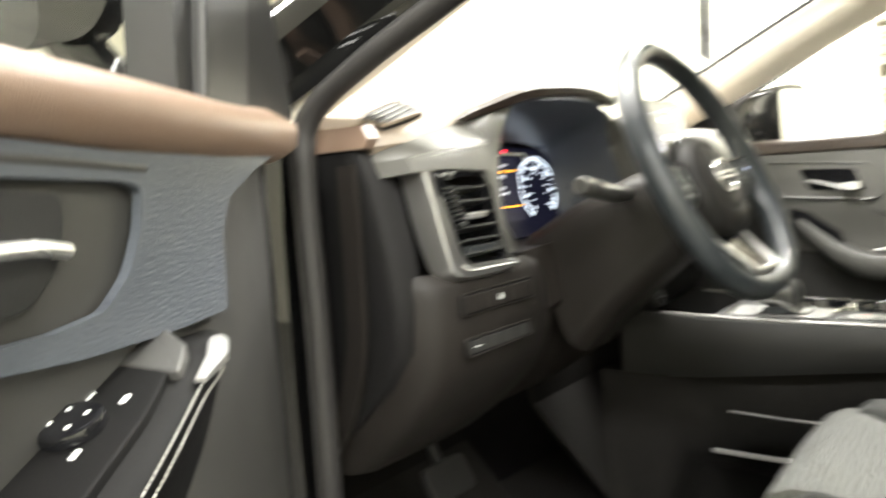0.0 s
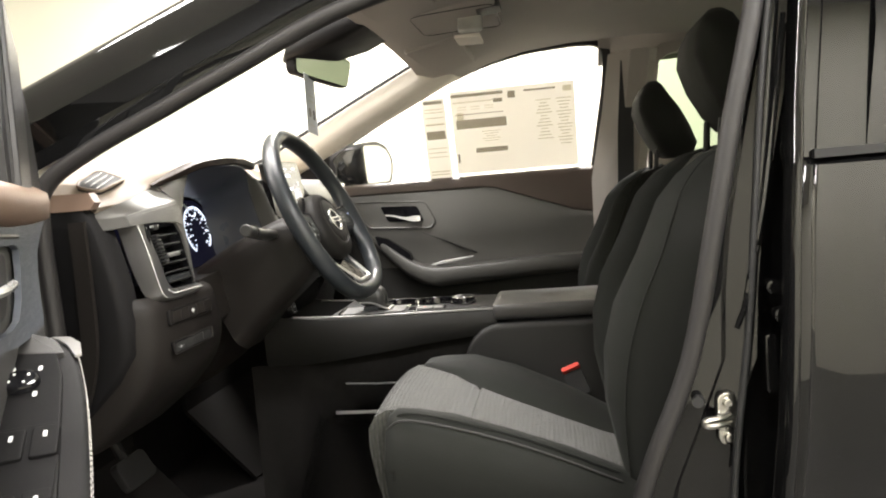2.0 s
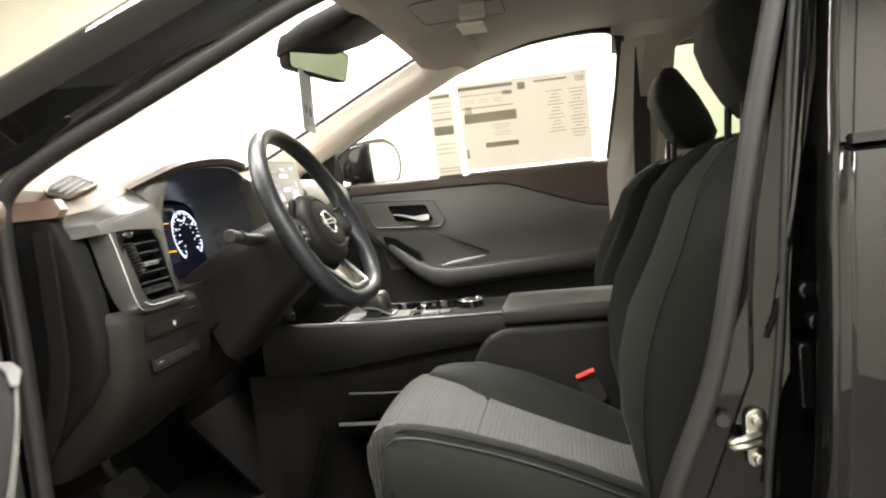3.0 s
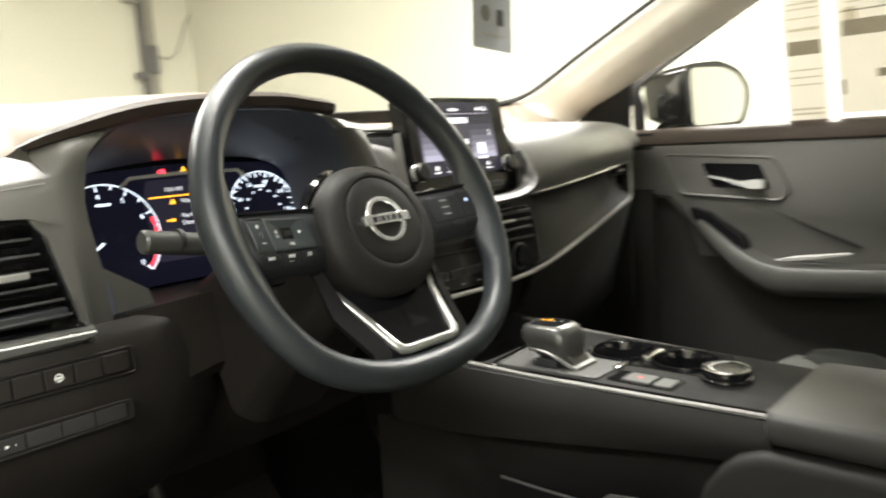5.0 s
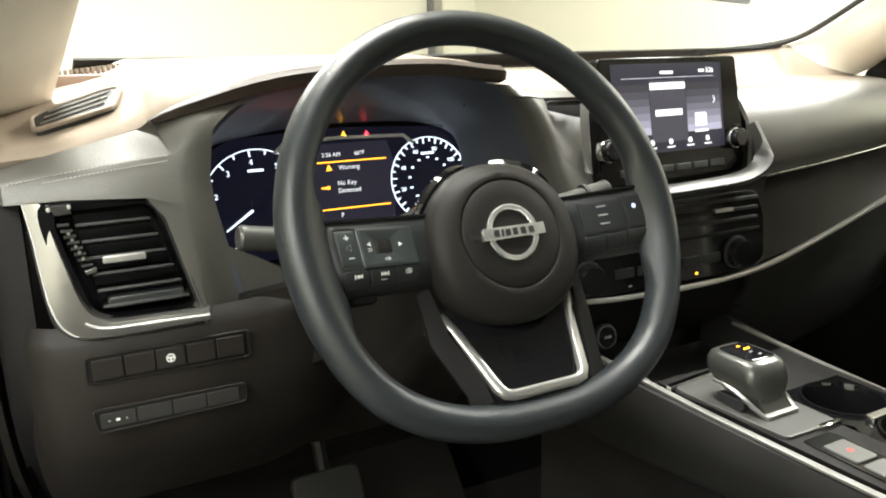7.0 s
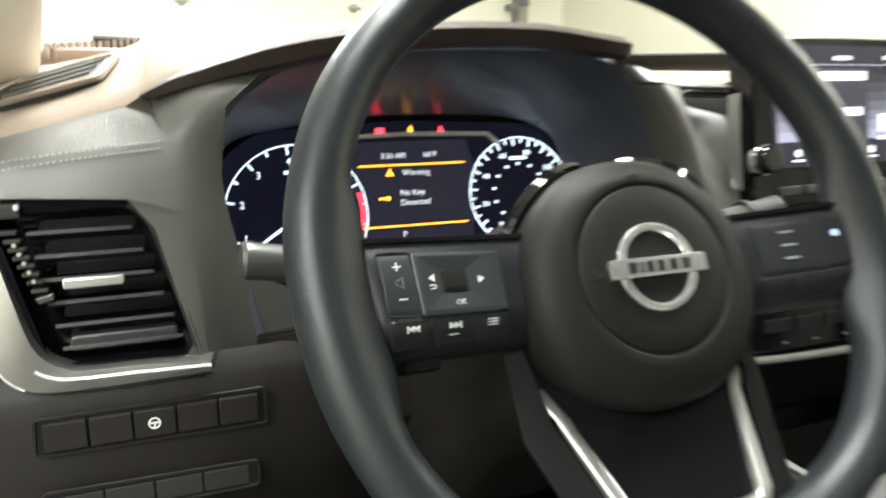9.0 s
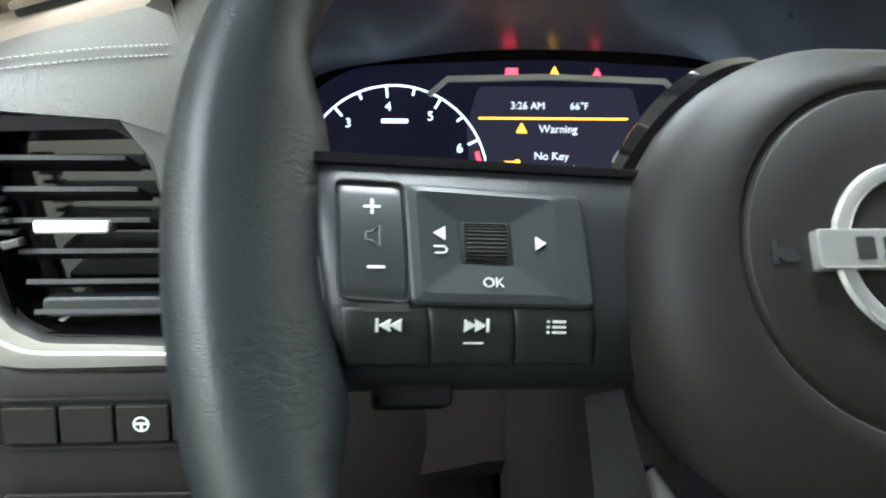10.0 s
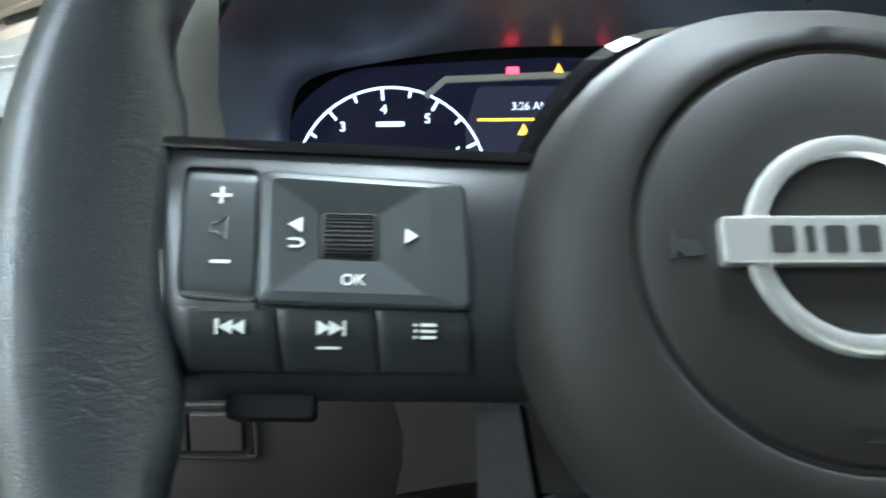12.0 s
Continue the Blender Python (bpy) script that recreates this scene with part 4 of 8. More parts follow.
# left outboard panel: leatherette with stitched crease, round the side vent
bm = B()
secs = [[(-0.744, 0.30, 1.078), (-0.726, 0.238, 1.083), (-0.673, 0.227, 1.097), (-0.630, 0.225, 1.107), (-0.604, 0.224, 1.114)],
        [(-0.744, 0.29, 1.070), (-0.726, 0.205, 1.0755), (-0.676, 0.1945, 1.0835), (-0.63, 0.1915, 1.0890), (-0.595, 0.1965, 1.0920)],
        [(-0.744, 0.29, 1.067), (-0.726, 0.2025, 1.0715), (-0.676, 0.1912, 1.0795), (-0.63, 0.1885, 1.0850), (-0.594, 0.1935, 1.0885)],
        [(-0.744, 0.29, 1.060), (-0.726, 0.198, 1.064), (-0.68, 0.1855, 1.070), (-0.63, 0.1842, 1.073), (-0.592, 0.1885, 1.072)],
        [(-0.744, 0.285, 1.050), (-0.726, 0.196, 1.058), (-0.682, 0.183, 1.060), (-0.62, 0.182, 1.056), (-0.591, 0.1845, 1.046)]]
loft(bm, secs)
loft(bm, [[(-0.622, 0.184, 1.058), (-0.591, 0.1845, 1.046)], [(-0.606, 0.183, 1.037), (-0.589, 0.184, 1.030)], [(-0.596, 0.182, 0.996), (-0.584, 0.183, 0.994)], [(-0.584, 0.180, 0.950), (-0.580, 0.182, 0.949)], [(-0.582, 0.180, 0.938), (-0.578, 0.182, 0.936)]])
# it runs on round to the dials
FACET = [((-0.604, 0.224, 1.114), (-0.565, 0.216, 1.131), (-0.503, 0.208, 1.142)), ((-0.600, 0.2125, 1.1040), (-0.574, 0.203, 1.121), (-0.533, 0.199, 1.1315)), ((-0.595, 0.1965, 1.0920), (-0.580, 0.1935, 1.103), (-0.558, 0.1935, 1.110)), ((-0.594, 0.1935, 1.0885), (-0.579, 0.1915, 1.093), (-0.560, 0.1970, 1.094)), ((-0.592, 0.1885, 1.072), (-0.578, 0.1925, 1.068), (-0.563, 0.2005, 1.066)),
         ((-0.591, 0.1845, 1.046), (-0.577, 0.1930, 1.046), (-0.561, 0.203, 1.046)), ((-0.589, 0.184, 1.030), (-0.575, 0.1930, 1.030), (-0.558, 0.2030, 1.030)), ((-0.584, 0.183, 0.994), (-0.571, 0.196, 0.996), (-0.552, 0.2085, 1.000)), ((-0.582, 0.182, 0.964), (-0.566, 0.2010, 0.970), (-0.525, 0.2200, 0.984)), ((-0.580, 0.182, 0.949), (-0.562, 0.205, 0.954), (-0.500, 0.226, 0.968)), ((-0.578, 0.182, 0.936), (-0.560, 0.207, 0.936), (-0.490, 0.228, 0.938)), ((-0.577, 0.188, 0.930), (-0.558, 0.209, 0.930), (-0.490, 0.230, 0.930))]
loft(bm, [spline(r_, 4) for r_ in FACET])
bmesh.ops.remove_doubles(bm, verts=bm.verts, dist=0.0005)
bmesh.ops.recalc_face_normals(bm, faces=bm.faces)
part("outboard_panel", skin(bm, 0.005), GREYLEATHER, dash, "grey leatherette panel with stitched crease", 50)
for off in (0.0, 0.0045):
    bm = B()
    ln = spline([(-0.722, 0.2010 + off * 0.1, 1.0738 - off), (-0.676, 0.1908 - off * 0.2, 1.0815 - off), (-0.63, 0.1880 - off * 0.2, 1.0870 - off), (-0.598, 0.1925 - off * 0.2, 1.0895 - off)], 14)
    for k in range(0, len(ln) - 1):
        sweep(bm, [ln[k], ln[k].lerp(ln[k + 1], 0.62)], ring(0.00045, 5))
    part("stitching", bm, STITCH, dash, "fine pale stitching")
# facet on the other side of the dials, with a pocket sunk into it beside the screen
bm = B()
COLS = (((-0.268, 0.213, 1.1415), (-0.228, 0.222, 1.131), (-0.200, 0.234, 1.127), (-0.165, 0.240, 1.124), (-0.132, 0.242, 1.122)),
        ((-0.239, 0.2195, 1.1255), (-0.218, 0.212, 1.120), (-0.195, 0.220, 1.117), (-0.165, 0.226, 1.116), (-0.132, 0.230, 1.115)))
loft(bm, [spline(c, 4) for c in COLS])
loft(bm, [spline(c, 4) for c in (((-0.239, 0.2195, 1.1255), (-0.218, 0.212, 1.120), (-0.195, 0.220, 1.117)), ((-0.2225, 0.2245, 1.105), (-0.207, 0.206, 1.103), (-0.192, 0.214, 1.101)), ((-0.2105, 0.2255, 1.080), (-0.197, 0.202, 1.080), (-0.187, 0.208, 1.080)),
          ((-0.1995, 0.2210, 1.045), (-0.189, 0.196, 1.046), (-0.178, 0.201, 1.050)), ((-0.1935, 0.2150, 1.015), (-0.182, 0.191, 1.018), (-0.160, 0.195, 1.034)), ((-0.1865, 0.2040, 0.962), (-0.176, 0.186, 0.975), (-0.140, 0.190, 1.010)))])
part("inboard_facet", skin(bm, 0.004), GREYLEATHER, dash, "pale grey facet beside the dials", 50)
EDGE = spline([(-0.132, 0.2285, 1.1135), (-0.165, 0.2245, 1.1145), (-0.186, 0.2205, 1.1145), (-0.1935, 0.2155, 1.107), (-0.191, 0.212, 1.096), (-0.1865, 0.206, 1.078), (-0.178, 0.199, 1.050), (-0.160, 0.193, 1.032), (-0.138, 0.189, 1.012)], 4)
part("pocket_outline", sweep(B(), EDGE, ring(0.0019, 8)), PANELGREY, dash, "dark rounded pocket edge", 60)
bm = loft(B(), [EDGE, [(p.x + 0.006, p.y + 0.010, p.z - 0.003) for p in EDGE]])
part("pocket_wall", skin(bm, 0.002), GREYLEATHER, dash, "", 50)
bm = loft(B(), [[(-0.196, 0.246, 1.112), (-0.165, 0.251, 1.112), (-0.128, 0.255, 1.112)], [(-0.191, 0.219, 1.085), (-0.165, 0.222, 1.085), (-0.128, 0.228, 1.085)], [(-0.180, 0.204, 1.050), (-0.160, 0.205, 1.050), (-0.128, 0.211, 1.050)], [(-0.170, 0.196, 1.010), (-0.150, 0.196, 1.010), (-0.128, 0.200, 1.010)]])
part("pocket_floor", skin(bm, 0.003), GREYLEATHER, dash, "", 50)
bm = loft(B(), [[(-0.1515, 0.206, 1.112), (-0.1475, 0.197, 1.114), (-0.1445, 0.200, 1.114)], [(-0.1545, 0.200, 1.074), (-0.1505, 0.190, 1.076), (-0.1465, 0.194, 1.078)], [(-0.150, 0.196, 1.036), (-0.1475, 0.186, 1.034), (-0.1445, 0.189, 1.034)]])
part("screen_blade", skin(bm, 0.0015), VENTSILVER, dash, "slim silver blade beside screen")

vent = thing("side_air_vent", (-0.64, 0.2, 0.95), "black slatted side air vent in silver frame", "air vent")
VM = frame_m((-0.645, 0.182, 1.0), (1, 0, 0), (0, 0.06, 1), (0, -1, 0.06))
out = [(-0.058, 0.058), (0.030, 0.057), (0.041, 0.040), (0.061, -0.045), (0.058, -0.052), (-0.025, -0.050), (-0.040, -0.042), (-0.058, 0.040)]
inn = [(-0.046, 0.050), (0.026, 0.052), (0.036, 0.038), (0.056, -0.040), (0.052, -0.046), (-0.018, -0.043), (-0.028, -0.036), (-0.047, 0.038)]
bm = B()
rings = [[bm.verts.new(VM @ Vector((p[0], p[1], z))) for p in rounded(o, 0.008, 3)] for o, z in ((out, -0.004), (out, -0.001), (inn, -0.003), ([(p[0] * 0.92, p[1] * 0.92) for p in inn], -0.035))]
k = len(rings[0])
for a, b in zip(rings, rings[1:]):
    for i in range(k):
        bm.faces.new((a[i - 1], a[i], b[i], b[i - 1]))
bm.faces.new(rings[-1])
part("housing", bm, PIANO, vent, "black vent surround", 40)
for i in range(6):
    v = 0.036 - 0.0142 * i
    x0, x1 = -0.032 + 0.0028 * i * 0.9, 0.027 + 0.0048 * i
    bm = slab(B(), rrect(x1 - x0, 0.024, 0.003, 2), frame_m(VM @ Vector(((x0 + x1) / 2, v, -0.011)), (1, 0, 0), VM.to_3x3() @ Vector((0, 0.25, 1)), VM.to_3x3() @ Vector((0, 1, -0.25))), -0.0012, 0.0012, 0.0004)
    part("slat", bm, BLACKRUB, vent)
bm = slab(B(), rrect(0.034, 0.0062, 0.0015, 2, 0.002, 0.0075), VM, -0.006, 0.004, 0.001)
part("tab", bm, SILVER, vent, "silver centre tab")
bm = slab(B(), rrect(0.062, 0.010, 0.003, 2, 0.016, -0.030), VM, -0.010, 0.0, 0.002)
part("lower_rail", bm, SWITCH, vent)
bm = B()
for i in range(9):
    slab(bm, rrect(0.009, 0.0024, 0.0004, 1, -0.0405 + 0.0019 * i, 0.0400 - 0.0050 * i), VM, -0.004, 0.005, 0.0008)
part("thumb_wheel", bm, BLACKRUB, vent, "ribbed thumb wheel")
# silver frame: side return, sharp corner and broad front face, running on under the vent
BACKRAIL = spline([(-0.7165, 0.227, 1.067), (-0.7130, 0.220, 1.032), (-0.7110, 0.214, 1.000), (-0.7080, 0.207, 0.972), (-0.7030, 0.199, 0.950), (-0.690, 0.188, 0.941), (-0.670, 0.182, 0.939), (-0.632, 0.180, 0.938), (-0.579, 0.178, 0.940)], 5)
OUTER = spline([(-0.7135, 0.195, 1.063), (-0.709, 0.188, 1.030), (-0.7065, 0.182, 1.000), (-0.7035, 0.178, 0.975), (-0.6975, 0.1762, 0.957), (-0.686, 0.1758, 0.946), (-0.668, 0.1755, 0.9425), (-0.630, 0.175, 0.9425), (-0.579, 0.174, 0.9435)], 5)
INLINE = spline([(-0.701, 0.192, 1.061), (-0.6945, 0.185, 1.030), (-0.6875, 0.1795, 1.000), (-0.681, 0.177, 0.975), (-0.674, 0.1763, 0.963), (-0.666, 0.176, 0.9575), (-0.655, 0.1755, 0.954), (-0.620, 0.175, 0.953), (-0.580, 0.173, 0.951)], 5)
bm = loft(B(), [[b, b.lerp(o, 0.93), o + Vector((0.0010, -0.0006, 0.0)), o.lerp(i, 0.3) + Vector((0, -0.0007, 0)), o.lerp(i, 0.72) + Vector((0, -0.0006, 0)), i, i + Vector((0.003, 0.010, 0.002))] for b, o, i in zip(BACKRAIL, OUTER, INLINE)])
part("silver_frame", skin(bm, 0.002), VENTSILVER, vent, "satin silver frame", 34)
# near-white beads on the frame's edges stand for the highlight of the silver
RIDGE = [o.lerp(i, 0.62) + Vector((0, -0.0012, 0)) for o, i in zip(OUTER, INLINE)][22:]
part("edge_highlight", sweep(B(), RIDGE, ring(0.0011, 8)), HANDLE, vent, "pale line standing for the silver edge's highlight")
part("edge_highlight", sweep(B(), [BACKRAIL[0], OUTER[0], INLINE[0]], ring(0.0011, 8)), HANDLE, vent, "pale line standing for the silver edge's highlight")
part("edge_highlight", sweep(B(), OUTER[:26], ring(0.0009, 8)), HANDLE, vent, "pale line standing for the silver edge's highlight")
part("wheel_cap", slab(B(), rounded([(-0.050, 0.0565), (-0.035, 0.0565), (-0.033, 0.0485), (-0.046, 0.0480)], 0.0015), VM, -0.002, 0.0040, 0.0010), CHARCOAL, vent)
for p in ((-0.0495, 0.0535), (-0.0345, 0.0545)):
    part("cap_dot", slab(B(), rrect(0.0030, 0.0036, 0.001, 2, p[0], p[1]), VM, 0.0, 0.0052, 0.0006), SILVER, vent)
part("wheel_tip", slab(B(), rounded([(-0.0300, 0.0005), (-0.0205, 0.0030), (-0.0200, -0.0010), (-0.0280, -0.0030)], 0.0008), VM, 0.0, 0.0054, 0.0008), KNOBGREY, vent)
for i in range(5):
    part("wheel_dot", slab(B(), circle(0.0013, 10, -0.0375 + 0.0020 * i, 0.0330 - 0.0054 * i), VM, 0.0, 0.0066), STEEL, vent)

# lower switch panel
bm = B()
secs = []
for z, y, x1 in ((0.950, 0.194, -0.538), (0.940, 0.184, -0.536), (0.934, 0.1815, -0.535), (0.92, 0.180, -0.528), (0.89, 0.1785, -0.520), (0.868, 0.1800, -0.515), (0.850, 0.1835, -0.511), (0.832, 0.190, -0.508), (0.815, 0.199, -0.506), (0.797, 0.212, -0.506), (0.775, 0.232, -0.508), (0.745, 0.265, -0.512), (0.715, 0.305, -0.52)):
    secs.append([(-0.742, y + 0.10, z), (-0.735, y + 0.045, z), (-0.725, y + 0.016, z), (-0.705, y + 0.003, z), (-0.65, y, z), (-0.58, y, z), (x1, y + 0.002, z), (x1 + 0.020, y + 0.008, z), (x1 + 0.045, y + 0.018, z), (x1 + 0.070, y + 0.034, z)])
loft(bm, secs)
part("switch_panel", skin(bm, 0.006), PANELGREY, dash, "dark grey lower switch panel", 50)
sw = thing("switch_bank", (-0.62, 0.18, 0.9), "row of dark blank switches beside the column", "switches")
SM = frame_m((-0.616, 0.1775, 0.9138), (1, 0, 0.0), (0, 0.02, 1), (0, -1, 0.02))
part("recess", slab(B(), rounded([(-0.067, 0.0112), (0.067, 0.0116), (0.068, -0.0118), (-0.068, -0.0106)], 0.003), SM, -0.004, 0.0010, 0.0004), DARK, sw)
bm = sweep(B(), [SM @ Vector((p[0], p[1], 0.001)) for p in rounded([(-0.068, 0.0120), (0.0685, 0.0124), (0.0695, -0.0126), (-0.069, -0.0114)], 0.003)], ring(0.0011, 6), up=(0, -1, 0), closed=True)
part("recess_lip", bm, PANELGREY, sw)
for i in range(5):
    bm = slab(B(), rrect(0.0245, 0.0185, 0.0012, 2, -0.0515 + 0.0258 * i, 0.0003), SM, 0.0, 0.0040, 0.001)
    bt = part("switch", bm, PANELGREY, sw)
    if i == 2:
        bm = B()
        sweep(bm, [SM @ Vector((-0.0005 + 0.0034 * math.cos(a), 0.0003 + 0.0034 * math.sin(a), 0.0042)) for a in [2 * math.pi * j / 16 for j in range(16)]], ring(0.0005, 6), up=(0, -1, 0), closed=True)
        slab(bm, rrect(0.006, 0.0012, 0.0002, 1, -0.0005, 0.0006), SM, 0.004, 0.0044)
        slab(bm, rrect(0.0012, 0.0030, 0.0002, 1, -0.0005, -0.0014), SM, 0.004, 0.0045)
        part("wheel_symbol", bm, WHITEPRINT, bt)
bm = slab(B(), rounded([(-0.067, -0.0368), (0.061, -0.0388), (0.061, -0.0550), (-0.064, -0.0566)], 0.004), SM, -0.004, 0.0012, 0.0008)
tray = part("lower_recess", bm, DARK, sw)
bm = sweep(B(), [SM @ Vector((p[0], p[1], 0.001)) for p in rounded([(-0.068, -0.036), (0.062, -0.038), (0.062, -0.0558), (-0.065, -0.0574)], 0.004)], ring(0.0012, 6), up=(0, -1, 0), closed=True)
part("recess_lip", bm, PANELGREY, sw)
for i in range(4):
    part("blank", slab(B(), rrect(0.0285, 0.0135, 0.001, 2, -0.0485 + 0.0298 * i, -0.0468), SM, 0.0, 0.0022, 0.0006), CHARCOAL, tray)
bm = B()
for i in range(3):
    slab(bm, rrect((0.0022, 0.0032, 0.0010)[i], (0.0005, 0.0022, 0.0010)[i], 0.0001, 1, -0.056 + 0.0070 * i, -0.0468), SM, 0.0028, 0.0031)
part("dimmer_symbol", bm, WHITEPRINT, tray)

# end panel of the dashboard, seen with the door open
bm = B()
secs = []
for z, y0, y1 in ((1.094, 0.43, 0.228), (1.05, 0.43, 0.207), (0.98, 0.43, 0.190), (0.92, 0.43, 0.182), (0.87, 0.43, 0.186), (0.83, 0.43, 0.210), (0.79, 0.43, 0.252), (0.74, 0.43, 0.31), (0.68, 0.43, 0.37)):
    secs.append([(-0.748, y0 + (y1 - y0) * t + 0, z) if t not in (0.45, 0.55) else (-0.755, y0 + (y1 - y0) * t, z) for t in (0, 0.18, 0.36, 0.41, 0.51, 0.56, 0.72, 0.84)] + [(-0.744, y1 + 0.030, z), (-0.730, y1 + 0.024, z), (-0.717, y1 + 0.0205, z)])
loft(bm, secs)
part("end_panel", skin(bm, 0.006), DARK, dash, "dark end panel", 50)
bm = sweep(B(), spline([(-0.758, 0.258, 1.07), (-0.760, 0.257, 0.98), (-0.760, 0.262, 0.88), (-0.758, 0.290, 0.80), (-0.755, 0.335, 0.74)], 5), [(-0.004, -0.012), (0.003, -0.012), (0.006, 0.0), (0.003, 0.012), (-0.004, 0.012)], up=(0, 1, 0))
part("end_ridge", bm, PANELGREY, dash, "paler upright ridge")
# brown cap at the corner
bm = slab(B(), [(0.43, 1.112), (0.24, 1.110), (0.232, 1.096), (0.24, 1.086), (0.43, 1.086)], frame_m((-0.745, 0, 0), (0, 1, 0), (0, 0, 1), (1, 0, 0)), -0.006, 0.012, 0.002)
part("corner_cap", bm, TAN, dash)

# ---- centre stack ----
# fascia behind and below the screen
bm = B()
loft(bm, [[(-0.20, 0.25, 1.12), (-0.05, 0.255, 1.125), (0.10, 0.255, 1.12), (0.16, 0.25, 1.115)], [(-0.19, 0.215, 1.06), (-0.05, 0.22, 1.06), (0.10, 0.22, 1.06), (0.16, 0.215, 1.06)], [(-0.185, 0.205, 1.0), (-0.05, 0.21, 1.0), (0.10, 0.21, 1.0), (0.16, 0.205, 1.0)],
          [(-0.185, 0.20, 0.93), (-0.05, 0.205, 0.93), (0.10, 0.21, 0.93), (0.16, 0.215, 0.93)], [(-0.19, 0.195, 0.88), (-0.05, 0.20, 0.88), (0.10, 0.20, 0.88), (0.16, 0.21, 0.88)], [(-0.16, 0.20, 0.82), (-0.05, 0.21, 0.82), (0.10, 0.21, 0.82), (0.16, 0.22, 0.82)], [(-0.15, 0.26, 0.78), (-0.05, 0.27, 0.78), (0.10, 0.27, 0.78), (0.16, 0.27, 0.78)]])
part("centre_fascia", skin(bm, 0.006), DARK, dash, "", 50)
# grey surround with silver underside, below the screen
bm = B()
sweep(bm, spline([(-0.165, 0.198, 1.005), (-0.10, 0.186, 1.004), (0.02, 0.182, 1.006), (0.10, 0.184, 1.012), (0.135, 0.192, 1.035), (0.130, 0.21, 1.075)], 5), [(-0.010, -0.006), (0.010, -0.006), (0.012, 0.0), (0.006, 0.006), (-0.010, 0.006)])
part("screen_ledge", bm, GREY, dash, "satin grey ledge under screen", 50)
hv = thing("climate_panel", (0.0, 0.2, 0.93), "gloss black climate panel with centre vents", "climate panel")
HM = frame_m((0.0, 0.196, 0.935), (1, 0, 0), (0, 0.06, 1), (0, -1, 0.06))
part("panel", slab(B(), rounded([(-0.185, 0.058), (0.125, 0.056), (0.142, 0.03), (0.148, -0.04), (0.12, -0.052), (-0.185, -0.052)], 0.012), HM, -0.004, 0.006, 0.003), PIANO, hv)
for sx in (-0.115, 0.055):
    for i in range(3):
        part("vent_slat", slab(B(), rrect(0.145, 0.0045, 0.0015, 2, sx, 0.046 - 0.013 * i), HM, 0.004, 0.010, 0.001), BLACKRUB, hv)
    part("vent_tab", slab(B(), rrect(0.030, 0.004, 0.001, 2, sx + 0.01, 0.034), HM, 0.006, 0.013, 0.001), SILVER, hv, "silver vent tab")
part("divider", slab(B(), rrect(0.31, 0.004, 0.001, 2, -0.022, 0.004), HM, 0.004, 0.0085, 0.001), DARK, hv)
for cx in (-0.150, 0.092):
    k_ = part("knob", slab(B(), circle(0.0185, 28, cx, -0.024), HM, 0.004, 0.020, 0.003), PIANO, hv)
    part("knob_ring", slab(B(), circle(0.0215, 28, cx, -0.024), HM, 0.004, 0.009, 0.001), SWITCH, k_)
for i in range(5):
    part("climate_key", slab(B(), rrect(0.030, 0.012, 0.002, 2, -0.095 + 0.036 * i, -0.026), HM, 0.004, 0.0078, 0.001), SWITCH, hv)
for i in range(4):
    part("key_light", slab(B(), rrect(0.005, 0.0022, 0.0005, 1, -0.085 + 0.036 * i, -0.043), HM, 0.0055, 0.0064), AMBERGLOW if i == 3 else GREYPRINT, hv)
# silver line sweeping to the far door
bm = B()
sl = spline([(-0.185, 0.184, 0.889), (-0.10, 0.182, 0.882), (0.03, 0.182, 0.880), (0.13, 0.186, 0.884), (0.22, 0.197, 0.896), (0.34, 0.217, 0.914), (0.45, 0.240, 0.929), (0.56, 0.264, 0.944), (0.63, 0.288, 0.947), (0.660, 0.299, 0.953), (0.668, 0.303, 0.975), (0.672, 0.306, 1.015), (0.676, 0.309, 1.056)], 6)
sweep(bm, [p + Vector((0, -0.003, 0)) for p in sl], [(-0.003, -0.0024), (0.003, -0.0024), (0.0036, 0.0), (0.002, 0.0026), (-0.003, 0.0026)])
part("silver_line", bm, SILVER, dash, "slim silver trim line", 50)
def panel_point(x, dy, y, z):
    """The passenger panel rises and flattens towards the far door."""
    return (x, y + dy, z + (x - 0.125) * 0.075 * (1.118 - z) / 0.12 - 0.012 * max(0, x - 0.5) / 0.26)


# passenger side: grey bulged panel, dark recess, lower glove box
bm = B()
secs = []
for x, dy in ((0.125, 0.0), (0.18, -0.003), (0.28, 0.0), (0.40, 0.010), (0.52, 0.030), (0.592, 0.048)):
    secs.append([panel_point(x, dy, y, z) for y, z in ((0.285, 1.121), (0.250, 1.117), (0.228, 1.104), (0.212, 1.080), (0.204, 1.050), (0.203, 1.022), (0.208, 1.004), (0.218, 0.995), (0.245, 0.990))])
loft(bm, secs)
part("passenger_panel", skin(bm, 0.006), GREYLEATHER, dash, "grey leatherette passenger panel", 60)
bm = loft(B(), [[panel_point(x, dy, y, z) for y, z in ((0.285, 1.121), (0.250, 1.117), (0.228, 1.104), (0.212, 1.080), (0.206, 1.060), (0.209, 1.043), (0.222, 1.036), (0.26, 1.036))] for x, dy in ((0.592, 0.048), (0.63, 0.060), (0.66, 0.070), (0.682, 0.079))])
part("panel_end", skin(bm, 0.004), GREYLEATHER, dash, "grey leatherette over the far vent", 60)
